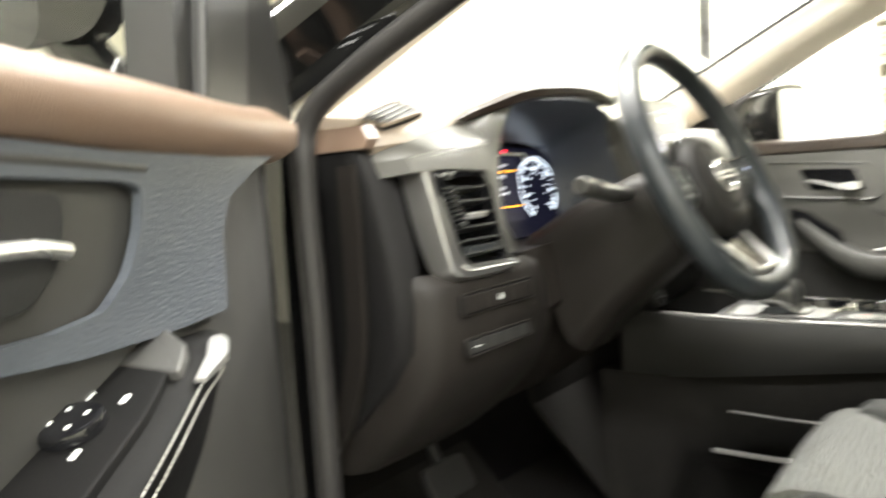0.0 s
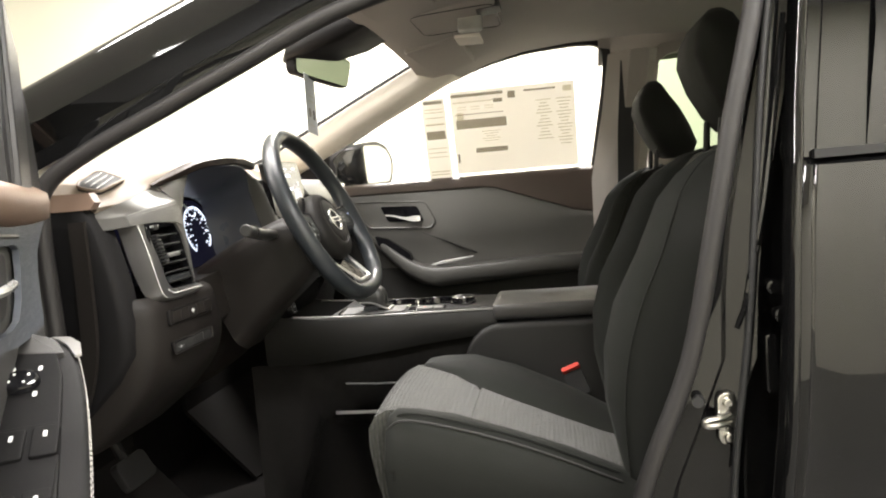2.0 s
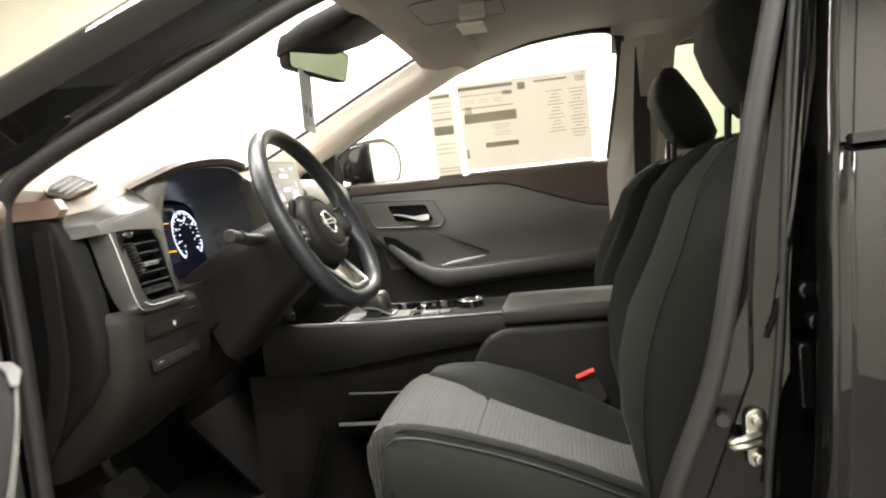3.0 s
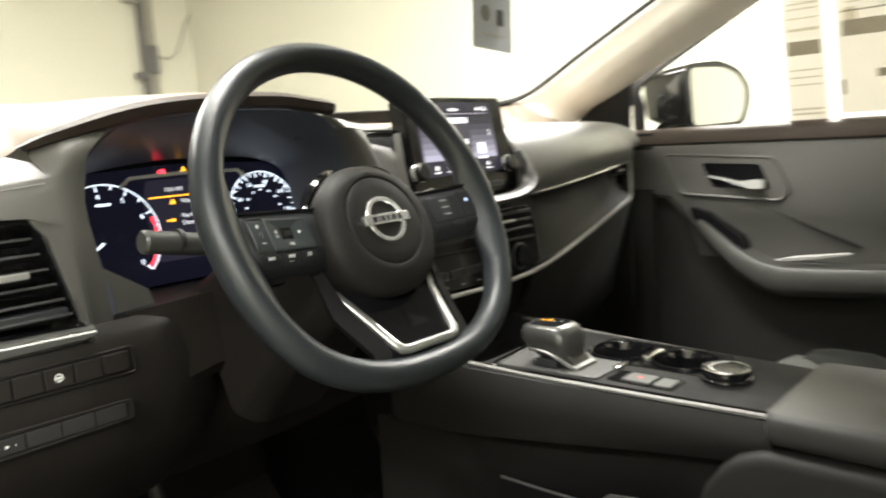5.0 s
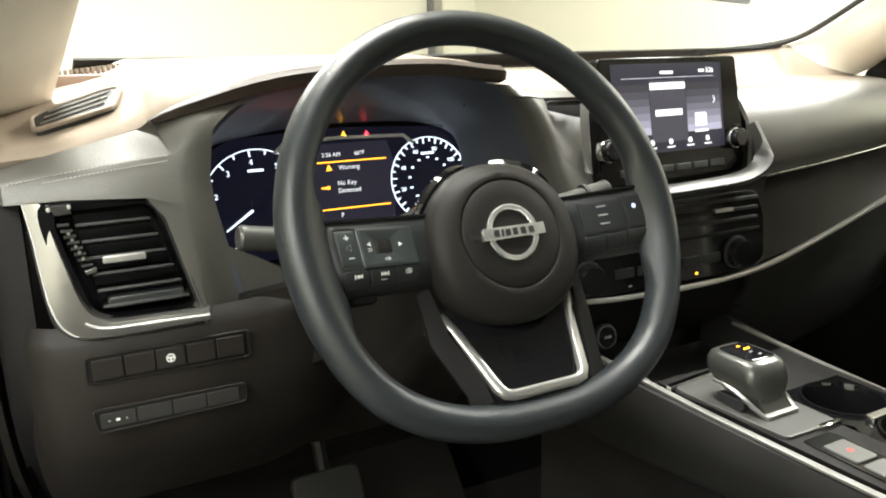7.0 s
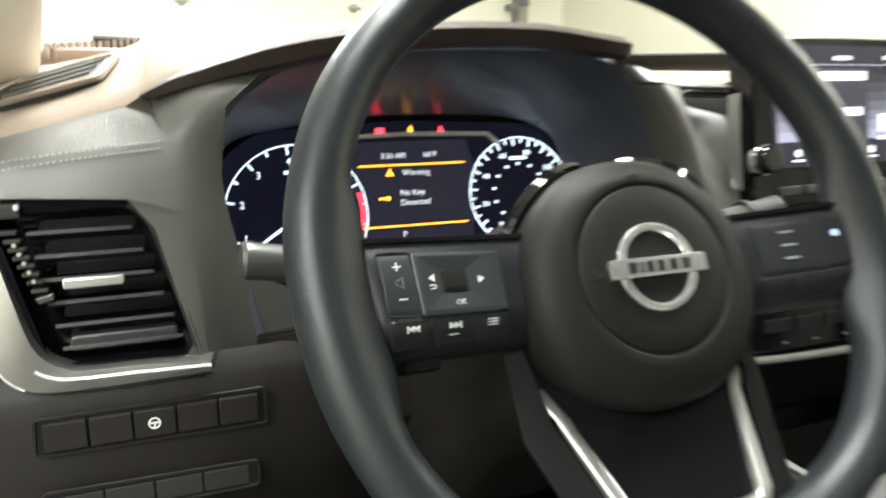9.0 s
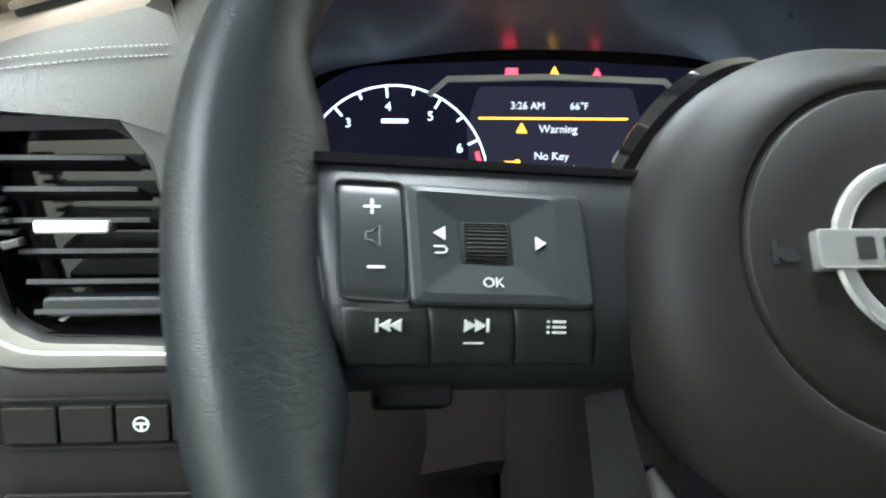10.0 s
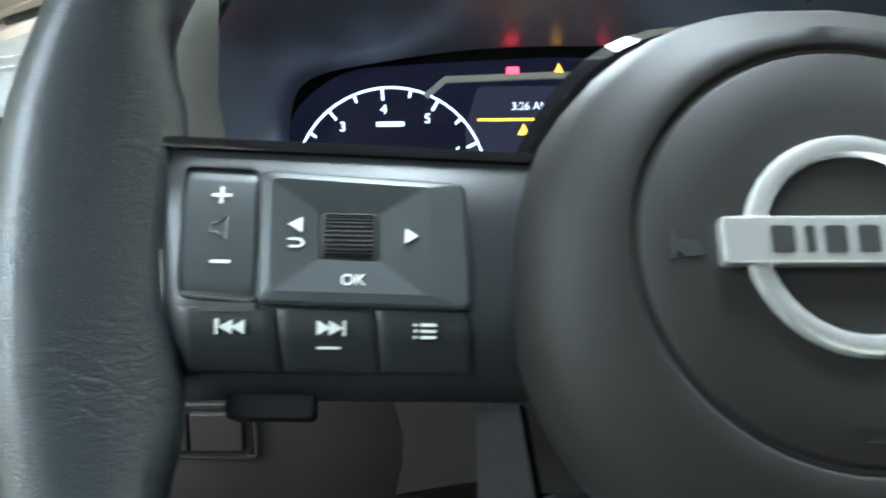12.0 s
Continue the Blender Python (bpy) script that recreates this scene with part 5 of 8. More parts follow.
bm = sweep(B(), spline([panel_point(x, dy, 0.2065, 1.002) for x, dy in ((0.135, 0.0), (0.18, -0.003), (0.28, 0.0), (0.40, 0.010), (0.50, 0.027))], 4), ring(0.0012, 6))
part("panel_line", bm, VENTSILVER, dash, "fine silver line under the panel", 50)
bm = B()
secs = []
for x, dy, zl in ((0.125, 0.0, 0.884), (0.22, 0.003, 0.896), (0.34, 0.022, 0.914), (0.46, 0.048, 0.930), (0.56, 0.071, 0.944), (0.63, 0.096, 0.947), (0.668, 0.112, 0.956)):
    secs.append([(x, 0.245 + dy, 1.000 + (x - 0.125) * 0.07), (x, 0.236 + dy, 0.985 + (x - 0.125) * 0.06), (x, 0.222 + dy * 0.9, (0.985 + zl) / 2), (x, 0.196 + dy * 0.95, zl + 0.002)])
loft(bm, secs)
part("recess_band", skin(bm, 0.005), RECESS, dash, "dark brown recessed band", 50)
bm = B()
secs = []
for x, dy, zl in ((0.125, 0.0, 0.884), (0.22, 0.003, 0.896), (0.34, 0.022, 0.914), (0.46, 0.048, 0.930), (0.56, 0.071, 0.944), (0.63, 0.096, 0.947), (0.668, 0.112, 0.956)):
    secs.append([(x, 0.196 + dy * 0.95, zl - 0.002), (x, 0.200 + dy, zl - 0.03), (x, 0.225 + dy, 0.82), (x, 0.245 + dy, 0.74), (x, 0.30 + dy, 0.68)])
loft(bm, secs)
part("glove_box", skin(bm, 0.006), CHARCOAL, dash, "dark glove box lid", 50)
FVM = frame_m((0.632, 0.318, 1.018), (1, 0.12, 0), (0, 0, 1), (0.12, -1, 0))
far = part("far_vent", slab(B(), rounded([(-0.046, 0.036), (0.042, 0.040), (0.040, -0.045), (-0.034, -0.030)], 0.008, 3), FVM, -0.02, 0.002, 0.002), PIANO, dash, "gloss black far side vent")
for k in range(4):
    part("far_slat", slab(B(), rrect(0.070, 0.0030, 0.001, 2, 0.0, 0.026 - 0.014 * k), FVM, 0.0, 0.008, 0.0008), BLACKRUB, far)
part("far_vent_tab", slab(B(), rrect(0.024, 0.006, 0.001, 2, 0.010, -0.008), FVM, 0.006, 0.013, 0.001), SILVER, far, "silver centre tab")
part("end_wall", block(B(), (0.674, 0.306, 0.70), (0.682, 0.44, 1.06)), CHARCOAL, dash)
st = thing("start_button", (-0.113, 0.2, 0.829), "round black start button with pale ring", "button")
BM_ = frame_m((-0.113, 0.200, 0.829), (1, 0, 0), (0, 0.2, 1), (0, -1, 0.2))
part("bezel", slab(B(), circle(0.0165, 28), BM_, -0.004, 0.006, 0.0015), CHARCOAL, st)
bm = sweep(B(), [BM_ @ Vector((0.0135 * math.cos(a), 0.0135 * math.sin(a), 0.0065)) for a in [2 * math.pi * j / 28 for j in range(28)]], ring(0.0005, 6), up=(0, -1, 0), closed=True)
part("pale_ring", bm, GREYPRINT, st)
part("cap", slab(B(), circle(0.0125, 28), BM_, 0.0, 0.008, 0.001), PIANO, st)
part("cap_mark", slab(B(), rrect(0.010, 0.003, 0.0004, 1), BM_, 0.008, 0.0083), GREYPRINT, st)

# ---- infotainment screen ----
scr = thing("touchscreen", (-0.02, 0.22, 1.03), "black dashboard touchscreen showing a dim menu", "touchscreen")
KM = frame_m((-0.012, 0.214, 1.094), (1, 0.08, 0), (0, 0.17, 1), (0.08, -1, 0.17))
part("housing", slab(B(), rounded([(-0.113, 0.068), (0.126, 0.068), (0.134, -0.068), (0.124, -0.080), (-0.116, -0.080), (-0.122, -0.068)], 0.007), KM, -0.022, 0.004, 0.0025), SCREENBLACK, scr)
pane = part("screen_pane", slab(B(), rrect(0.190, 0.106, 0.002, 2, 0.0, 0.007), KM, 0.004, 0.0046), SCREENBG, scr)
for k in range(7):
    for x0, x1 in ((-0.090, -0.036), (0.028, 0.090)):
        part("screen_glow", slab(B(), [(x0, -0.024 + 0.0085 * k), (x1, -0.024 + 0.0085 * k), (x1, -0.0155 + 0.0085 * k), (x0, -0.0155 + 0.0085 * k)], KM, 0.0046, 0.0048), SCREENSTEP[k], pane)
part("menu_tile", slab(B(), rrect(0.062, 0.074, 0.001, 1, -0.004, 0.003), KM, 0.0046, 0.0050), SCREENTILE, pane)
for w, h, x, y in ((0.060, 0.008, -0.004, 0.033), (0.046, 0.0075, -0.004, 0.001), (0.022, 0.0035, -0.004, 0.049), (0.020, 0.016, 0.052, -0.010), (0.024, 0.003, 0.052, -0.024), (0.010, 0.0035, 0.058, 0.050)):
    part("menu_mark", slab(B(), rrect(w, h, 0.0004, 1, x, y), KM, 0.0050, 0.0053), SCREENTEXT, pane, "unreadable menu lettering as a plain bar")
letters("clock_text", "3:26", KM @ T(0.073, 0.050, 0.005), 0.0085, SCREENTEXT, pane)
part("menu_rule", slab(B(), rrect(0.16, 0.0007, 0.0001, 1, 0, 0.043), KM, 0.0050, 0.0053), SCREENLIT, pane)
part("menu_chevron", slab(B(), [(0.076, 0.018), (0.0775, 0.018), (0.0805, 0.0135), (0.0775, 0.009), (0.076, 0.009), (0.079, 0.0135)], KM, 0.005, 0.0053), SCREENTEXT, pane)
for i, x in enumerate((-0.066, -0.036, -0.004, 0.030, 0.062)):
    bm = slab(B(), circle(0.0035, 10, x, -0.034), KM, 0.005, 0.0053)
    slab(bm, rrect(0.013, 0.0018, 0.0002, 1, x, -0.0405), KM, 0.005, 0.0053)
    part("menu_icon", bm, SCREENTEXT, pane)
for sx in (-1, 1):
    kb = part("knob", slab(B(), circle(0.0120, 28, sx * 0.1110, -0.038), KM, 0.002, 0.019, 0.002), PIANO, scr)
    part("knob_ring", slab(B(), circle(0.0135, 28, sx * 0.1110, -0.038), KM, 0.002, 0.010, 0.001), CHROME, kb, "bright ring round knob")
for i in range(6):
    part("hard_key", slab(B(), rrect(0.026, 0.008, 0.001, 2, -0.078 + 0.031 * i, -0.066), KM, 0.003, 0.0062, 0.001), SWITCH, scr)

# ---- centre console ----
con = thing("centre_console", (0.0, -0.1, 0.35), "dark grey centre console with silver edge and armrest", "centre console")
bm = B()
secs = []
for y, xl, xr, zt, zb in ((0.26, -0.135, 0.125, 0.815, 0.690), (0.12, -0.128, 0.118, 0.800, 0.700), (0.0, -0.120, 0.105, 0.798, 0.714), (-0.12, -0.110, 0.092, 0.797, 0.728), (-0.262, -0.100, 0.080, 0.796, 0.742)):
    secs.append([(xl + 0.012, y, zb), (xl - 0.004, y, zb + 0.02), (xl - 0.006, y, zt - 0.02), (xl, y, zt - 0.002), (xl + 0.008, y, zt), (xl + 0.012, y, zt), (xl + 0.012, y, zt - 0.055), (xr - 0.012, y, zt - 0.055), (xr - 0.012, y, zt), (xr - 0.008, y, zt), (xr, y, zt - 0.002), (xr + 0.006, y, zt - 0.02), (xr + 0.004, y, zb + 0.02), (xr - 0.012, y, zb)])
loft(bm, secs, closed=True, caps=True)
part("bridge", bm, CHARCOAL, con, "dark grey floating bridge", 50)
for s, xs in ((-1, (-0.122, -0.115, -0.107, -0.096)), (1, (0.112, 0.100, 0.088, 0.076))):
    bm = B()
    sweep(bm, spline([(xs[0] - 0.006 * s * 0, 0.20, 0.806), (xs[1], 0.05, 0.8005), (xs[2], -0.10, 0.799), (xs[3], -0.258, 0.798)], 5), [(-0.0045, -0.003), (0.0045, -0.002), (0.0045, 0.0008), (0.002, 0.0022), (-0.002, 0.0016), (-0.0045, 0.0)])
    part("silver_edge", bm, EDGEGREY, con, "slim silver edge", 50)
I4 = Matrix.Identity(4)
for pts in ([(-0.107, 0.112), (-0.022, 0.112), (-0.022, -0.255), (-0.092, -0.255)], [(-0.022, 0.112), (0.099, 0.112), (0.094, 0.023), (-0.022, 0.023)], [(-0.022, -0.157), (0.084, -0.157), (0.072, -0.255), (-0.022, -0.255)], [(0.082, 0.023), (0.094, 0.023), (0.083, -0.157), (0.082, -0.157)]):
    part("top_plate", slab(B(), pts, I4, 0.790, 0.8015), DARK, con)
part("tray_floor", slab(B(), [(-0.114, 0.24), (0.106, 0.24), (0.100, 0.112), (-0.108, 0.112)], I4, 0.748, 0.757), BLACKRUB, con, "dark rubber tray mat")
for cy in (-0.022, -0.112):
    bm = B()
    sq = []
    for k in range(32):
        a = 2 * math.pi * k / 32
        f = 1 / max(abs(math.cos(a)) / 0.052, abs(math.sin(a)) / 0.045)
        sq.append((0.030 + f * math.cos(a), cy + f * math.sin(a), 0.8015))
    rings = [[bm.verts.new(p) for p in sq]] + [[bm.verts.new((0.030 + r * math.cos(a), cy + r * math.sin(a), z)) for a in [2 * math.pi * k / 32 for k in range(32)]] for r, z in ((0.0435, 0.8015), (0.0430, 0.8045), (0.0405, 0.8045), (0.0385, 0.800), (0.036, 0.757))]
    for a, b in zip(rings, rings[1:]):
        for i in range(32):
            bm.faces.new((a[i - 1], a[i], b[i], b[i - 1]))
    bm.faces.new(rings[-1])
    part("cup_holder", bm, PIANO, con, "deep gloss black cup holder", 30)
part("bright_bar", slab(B(), rrect(0.045, 0.010, 0.002, 2, 0.030, -0.067), Matrix.Identity(4), 0.80, 0.8075, 0.001), CHROME, con, "bright bar between cup holders")
# lower side of the console with an open tray
bm = B()
loft(bm, [[(-0.135, 0.30, 0.70), (-0.135, 0.30, 0.33)], [(-0.122, 0.19, 0.702), (-0.135, 0.22, 0.33)], [(-0.085, 0.16, 0.702), (-0.135, 0.14, 0.56)], [(-0.06, 0.0, 0.72), (-0.128, 0.02, 0.555)], [(-0.06, -0.15, 0.74), (-0.122, -0.12, 0.555)], [(-0.06, -0.26, 0.75), (-0.115, -0.26, 0.555)]])
loft(bm, [[(-0.135, 0.14, 0.56), (-0.135, 0.22, 0.33)], [(-0.128, 0.02, 0.555), (-0.13, 0.05, 0.33)], [(-0.122, -0.12, 0.555), (-0.13, -0.15, 0.33)], [(-0.105, -0.55, 0.56), (-0.125, -0.55, 0.33)]])
part("lower_side", skin(bm, 0.006), CARPET, con, "", 40)
bm = sweep(B(), [(-0.137, 0.11, 0.588), (-0.131, 0.02, 0.586), (-0.127, -0.02, 0.586)], [(-0.002, -0.003), (0.003, -0.003), (0.003, 0.003), (-0.002, 0.003)])
part("tray_edge", bm, SILVER, con)
bm = sweep(B(), [(-0.108, 0.09, 0.646), (-0.100, 0.02, 0.641), (-0.094, -0.10, 0.640)], ring(0.0022, 6))
part("tray_edge", bm, SATIN, con)
# rear box and armrest lid
bm = B()
secs = []
for y, zt, zb in ((-0.178, 0.65, 0.47), (-0.184, 0.685, 0.46), (-0.195, 0.714, 0.45), (-0.210, 0.737, 0.44), (-0.228, 0.754, 0.42), (-0.250, 0.764, 0.40), (-0.275, 0.768, 0.39), (-0.60, 0.768, 0.35)):
    secs.append([(x, y, z) for x, z in rounded([(-0.118, zb), (-0.118, zt), (0.098, zt), (0.098, zb)], 0.016, 4)])
loft(bm, secs, closed=True, caps=True)
part("rear_box", bm, CHARCOAL, con, "grey rear console box", 50)
bm = B()
secs = []
for y, s in ((-0.256, 0.90), (-0.260, 0.98), (-0.270, 1.0), (-0.58, 1.0), (-0.60, 0.95)):
    secs.append([(-0.006 + (x + 0.006) * s, y, 0.79 + (z - 0.79) * s) for x, z in rounded([(-0.114, 0.772), (-0.114, 0.806), (0.102, 0.806), (0.102, 0.772)], 0.012, 4)])
loft(bm, secs, closed=True, caps=True)
part("armrest_lid", bm, GREY, con, "padded grey armrest lid", 50)

# ---- gear selector, mode dial, brake switch ----
gs = thing("gear_selector", (-0.055, 0.03, 0.80), "short grey gear selector on silver base", "gear selector")
part("base", slab(B(), rounded([(-0.108, 0.085), (-0.020, 0.095), (-0.022, -0.055), (-0.096, -0.055)], 0.008), Matrix.Identity(4), 0.800, 0.805, 0.002), GREY, gs, "grey base plate")
for pts in ([(-0.111, 0.092), (-0.020, 0.102), (-0.020, 0.095), (-0.111, 0.085)], [(-0.050, -0.052), (-0.021, -0.052), (-0.021, -0.058), (-0.050, -0.058)]):
    part("base_edge", slab(B(), pts, Matrix.Identity(4), 0.800, 0.8066, 0.001), CHROME, gs, "bright edge strip")
bm = B()
secs = []
for z, w, l, cy in ((0.805, 0.034, 0.036, 0.010), (0.812, 0.039, 0.044, 0.013), (0.819, 0.047, 0.055, 0.018), (0.827, 0.055, 0.065, 0.023), (0.837, 0.059, 0.071, 0.027), (0.846, 0.058, 0.070, 0.029), (0.853, 0.053, 0.064, 0.030), (0.8565, 0.045, 0.054, 0.030)):
    secs.append([(-0.062 + x, cy + y, z) for x, y in rrect(w, l, 0.015, 5)])
loft(bm, secs, closed=True, caps=True)
kn = part("knob", bm, KNOBGREY, gs, "satin grey gear knob", 50)
part("top_plate", slab(B(), rrect(0.038, 0.044, 0.005, 3, -0.062, 0.030), Matrix.Identity(4), 0.855, 0.8580, 0.001), PIANO, kn)
for i in range(4):
    part("gear_mark", slab(B(), rrect(0.004 if i != 1 else 0.009, 0.0022, 0.0004, 1, -0.060 + 0.004 * (i % 2), 0.043 - 0.0085 * i), Matrix.Identity(4), 0.8580, 0.8584), AMBERGLOW if i < 2 else GREYPRINT, kn)
bm = B()
for sx in (-1, 1):
    sweep(bm, spline([(-0.062 + sx * 0.0265, 0.046, 0.8260), (-0.062 + sx * 0.0275, 0.024, 0.8250), (-0.062 + sx * 0.0270, 0.006, 0.8195), (-0.062 + sx * 0.0235, -0.010, 0.8110), (-0.062 + sx * 0.0205, -0.018, 0.8070)], 5), [(-0.0022, -0.002), (0.0022, -0.002), (0.0024, 0.001), (0.0, 0.0022), (-0.0024, 0.001)])
slab(bm, rrect(0.045, 0.010, 0.003, 3, -0.062, -0.018), Matrix.Identity(4), 0.8045, 0.8095, 0.0015)
part("silver_frame", bm, SATIN, gs, "satin silver frame under the knob", 50)
bm = loft(B(), [[(-0.062 + u, y, z) for u in (-0.019, 0.0, 0.019)] for y, z in ((-0.003, 0.842), (-0.005, 0.828), (-0.009, 0.817), (-0.017, 0.8088))])
part("neck_apron", skin(bm, 0.003), KNOBGREY, gs, "", 50)
part("release_button", slab(B(), rrect(0.034, 0.010, 0.003, 3, 0.020, 0.8115), frame_m((-0.0885, 0, 0), (0, 1, 0), (0, 0, 1), (1, 0, 0)), -0.004, 0.006, 0.001), SWITCH, gs)
bs = thing("brake_switch", (-0.065, -0.105, 0.80), "silver parking brake switch", "switch")
part("recess", slab(B(), rrect(0.040, 0.085, 0.004, 3, -0.066, -0.105), Matrix.Identity(4), 0.799, 0.8028, 0.0005), PIANO, bs)
part("rocker", slab(B(), rrect(0.030, 0.036, 0.003, 3, -0.066, -0.098), Matrix.Identity(4), 0.80, 0.8046, 0.0012), BRAKEGREY, bs)
part("hold_key", slab(B(), rrect(0.030, 0.022, 0.003, 3, -0.066, -0.131), Matrix.Identity(4), 0.80, 0.8042, 0.0012), BRAKEGREY, bs)
part("brake_mark", slab(B(), circle(0.003, 12, -0.066, -0.098), Matrix.Identity(4), 0.8046, 0.8049), REDPLASTIC, bs)
dl = thing("mode_dial", (-0.01, -0.180, 0.80), "black drive mode dial with chrome rim", "dial")
part("dial_base", slab(B(), circle(0.030, 36, -0.012, -0.180), Matrix.Identity(4), 0.80, 0.806, 0.002), PIANO, dl)
part("dial_body", slab(B(), circle(0.027, 36, -0.012, -0.180), Matrix.Identity(4), 0.806, 0.816, 0.003), PIANO, dl)
bm = sweep(B(), [(-0.012 + 0.0256 * math.cos(a), -0.180 + 0.0256 * math.sin(a), 0.8148) for a in [2 * math.pi * j / 36 for j in range(36)]], ring(0.0011, 8), closed=True)
part("chrome_rim", bm, CHROME, dl)
bm = B()
for i in range(5):
    a = radians(30 + 30 * i)
    slab(bm, rrect(0.008, 0.002, 0.0004, 1), Matrix.Translation((-0.012 + 0.02 * math.cos(a), -0.180 + 0.017 * math.sin(a), 0)) @ pose(0, 0, 0, 0, 0, 30 * i - 60), 0.816, 0.8164)
part("dial_marks", bm, WHITEPRINT, dl)


# ---- seats ----
def front_seat(name, label):
    """A front seat about its own base, built at the driver's place."""
    s = thing(name, (-0.37, -0.33, 0.35), label, "car seat", "front seats")
    X0 = -0.37

    def along(table, y):
        """Reads a height off a short table of (y, z)."""
        for (a, za), (b, zb) in zip(table, table[1:]):
            if y >= b:
                return za + (zb - za) * (y - a) / (b - a)
        return table[-1][1]

    MID = [(0.0, 0.716), (-0.12, 0.719), (-0.185, 0.704), (-0.23, 0.684), (-0.30, 0.655), (-0.40, 0.614), (-0.46, 0.590), (-0.56, 0.556)]
    SIDE = [(0.0, 0.720), (-0.12, 0.716), (-0.245, 0.692), (-0.375, 0.650), (-0.50, 0.596), (-0.60, 0.56)]
    CREST = [(0.0, 0.716), (-0.106, 0.718), (-0.125, 0.720), (-0.16, 0.721), (-0.19, 0.722), (-0.22, 0.720), (-0.30, 0.698), (-0.40, 0.652), (-0.50, 0.596), (-0.60, 0.55)]
    # centre insert, rolling over the front
    bm = B()
    secs = []
    for y, z in [(-0.084, 0.555), (-0.074, 0.60), (-0.067, 0.65), (-0.068, 0.685), (-0.080, 0.706), (-0.102, 0.717)] + [(y, along(MID, y) - (0.007 if abs(y + 0.236) < 0.004 else 0)) for y in (-0.13, -0.16, -0.19, -0.225, -0.231, -0.236, -0.241, -0.248, -0.29, -0.34, -0.40, -0.458, -0.463, -0.470, -0.52, -0.56)]:
        secs.append([(X0 + u, y - (0.030 if abs(u) > 0.152 and y > -0.12 else 0.0), z - (0.03 if abs(u) > 0.152 else 0.007 * (abs(u) / 0.14) ** 2)) for u in (-0.158, -0.150, -0.11, -0.06, 0.0, 0.06, 0.11, 0.150, 0.158)])
    loft(bm, secs)
    part("cushion_insert", skin(bm, 0.01), SEATCLOTH, s, "grey woven cloth insert", 60)
    for sx in (-1, 1):
        bm = B()
        secs = []
        for y, h, low in ((-0.112, -0.060, 0.60), (-0.106, -0.035, 0.575), (-0.110, -0.014, 0.555), (-0.125, -0.002, 0.545), (-0.16, 0.002, 0.54), (-0.22, 0.002, 0.54), (-0.30, 0.0, 0.53), (-0.40, 0.0, 0.51), (-0.50, 0.0, 0.48), (-0.58, -0.01, 0.47)):
            z = along(SIDE, y) + h
            if sx > 0:
                top, zi = along(CREST, y) + h, along(MID, y)
                ui = 0.128 + 0.55 * (max(y, -0.235) + 0.112)
                prof = [(ui, zi - 0.014), (ui + 0.006, zi - 0.001), (ui * 0.6 + 0.058, zi * 0.55 + top * 0.45 + 0.003), (ui * 0.25 + 0.112, zi * 0.2 + top * 0.8 + 0.004), (0.160, top), (0.178, top - 0.001), (0.197, top - 0.016), (0.211, z - 0.045), (0.214, (z + low) / 2), (0.208, low + 0.015), (0.195, low)]
                secs.append([(X0 + u, y, min(zz, top - 0.0004 * k_)) for k_, (u, zz) in enumerate(prof)])
                continue
            prof = [(0.136, z - 0.045), (0.146, z - 0.010), (0.160, z + 0.003), (0.180, z + 0.002), (0.198, z - 0.014), (0.211, z - 0.045), (0.214, (z + low) / 2), (0.208, low + 0.015), (0.195, low)]
            secs.append([(X0 + sx * u, y, zz) for u, zz in prof])
        loft(bm, secs)
        part("cushion_bolster", skin(bm, 0.008) if sx < 0 else bm, SEATDARK, s, "dark side bolster with piping", 60)
        if sx > 0:
            continue
        bm = B()
        sweep(bm, spline([(X0 + sx * 0.183, -0.112, 0.690), (X0 + sx * 0.186, -0.14, 0.7135), (X0 + sx * 0.188, -0.22, 0.7000), (X0 + sx * 0.188, -0.34, 0.664), (X0 + sx * 0.188, -0.48, 0.606)], 5), ring(0.0022, 8))
        part("piping", bm, SEATDARK, s)
        bm = B()
        sweep(bm, spline([(X0 + sx * 0.196, -0.110, 0.690), (X0 + sx * 0.199, -0.14, 0.7060), (X0 + sx * 0.201, -0.22, 0.6925), (X0 + sx * 0.201, -0.34, 0.656), (X0 + sx * 0.201, -0.48, 0.598)], 5), ring(0.0016, 8))
        part("seam", bm, GREY, s)
    # backrest
    line = [(-0.500, 0.56), (-0.512, 0.65), (-0.530, 0.72), (-0.552, 0.80), (-0.580, 0.875), (-0.606, 0.95), (-0.628, 1.03), (-0.642, 1.068), (-0.662, 1.094), (-0.695, 1.106)]
    bolster = (0.005, 0.035, 0.066, 0.086, 0.094, 0.080, 0.066, 0.046, 0.024, 0.004)
    width = (0.15, 0.155, 0.160, 0.165, 0.165, 0.160, 0.150, 0.136, 0.116, 0.090)
    bm = B()
    secs = []
    for (y, z), w in zip(line, (0.135, 0.138, 0.140, 0.142, 0.142, 0.139, 0.132, 0.122, 0.106, 0.085)):
        secs.append([(X0 + u * w, y - 0.010 * (1 - u * u), z) for u in (-1, -0.75, -0.4, 0, 0.4, 0.75, 1)])
    loft(bm, secs)
    part("back_insert", skin(bm, 0.012), SEATCLOTH, s, "grey cloth backrest insert", 60)
    for sx in (-1, 1):
        bm = B()
        secs = []
        for (y, z), w, b in zip(line, width, bolster):
            prof = [(w - 0.030, y - 0.02), (w - 0.024, y + b * 0.40), (w - 0.012, y + b * 0.82), (w + 0.002, y + b), (w + 0.018, y + b * 0.92), (w + 0.032, y + b * 0.55), (w + 0.042, y - 0.01), (w + 0.048, y - 0.06), (w + 0.040, y - 0.11)]
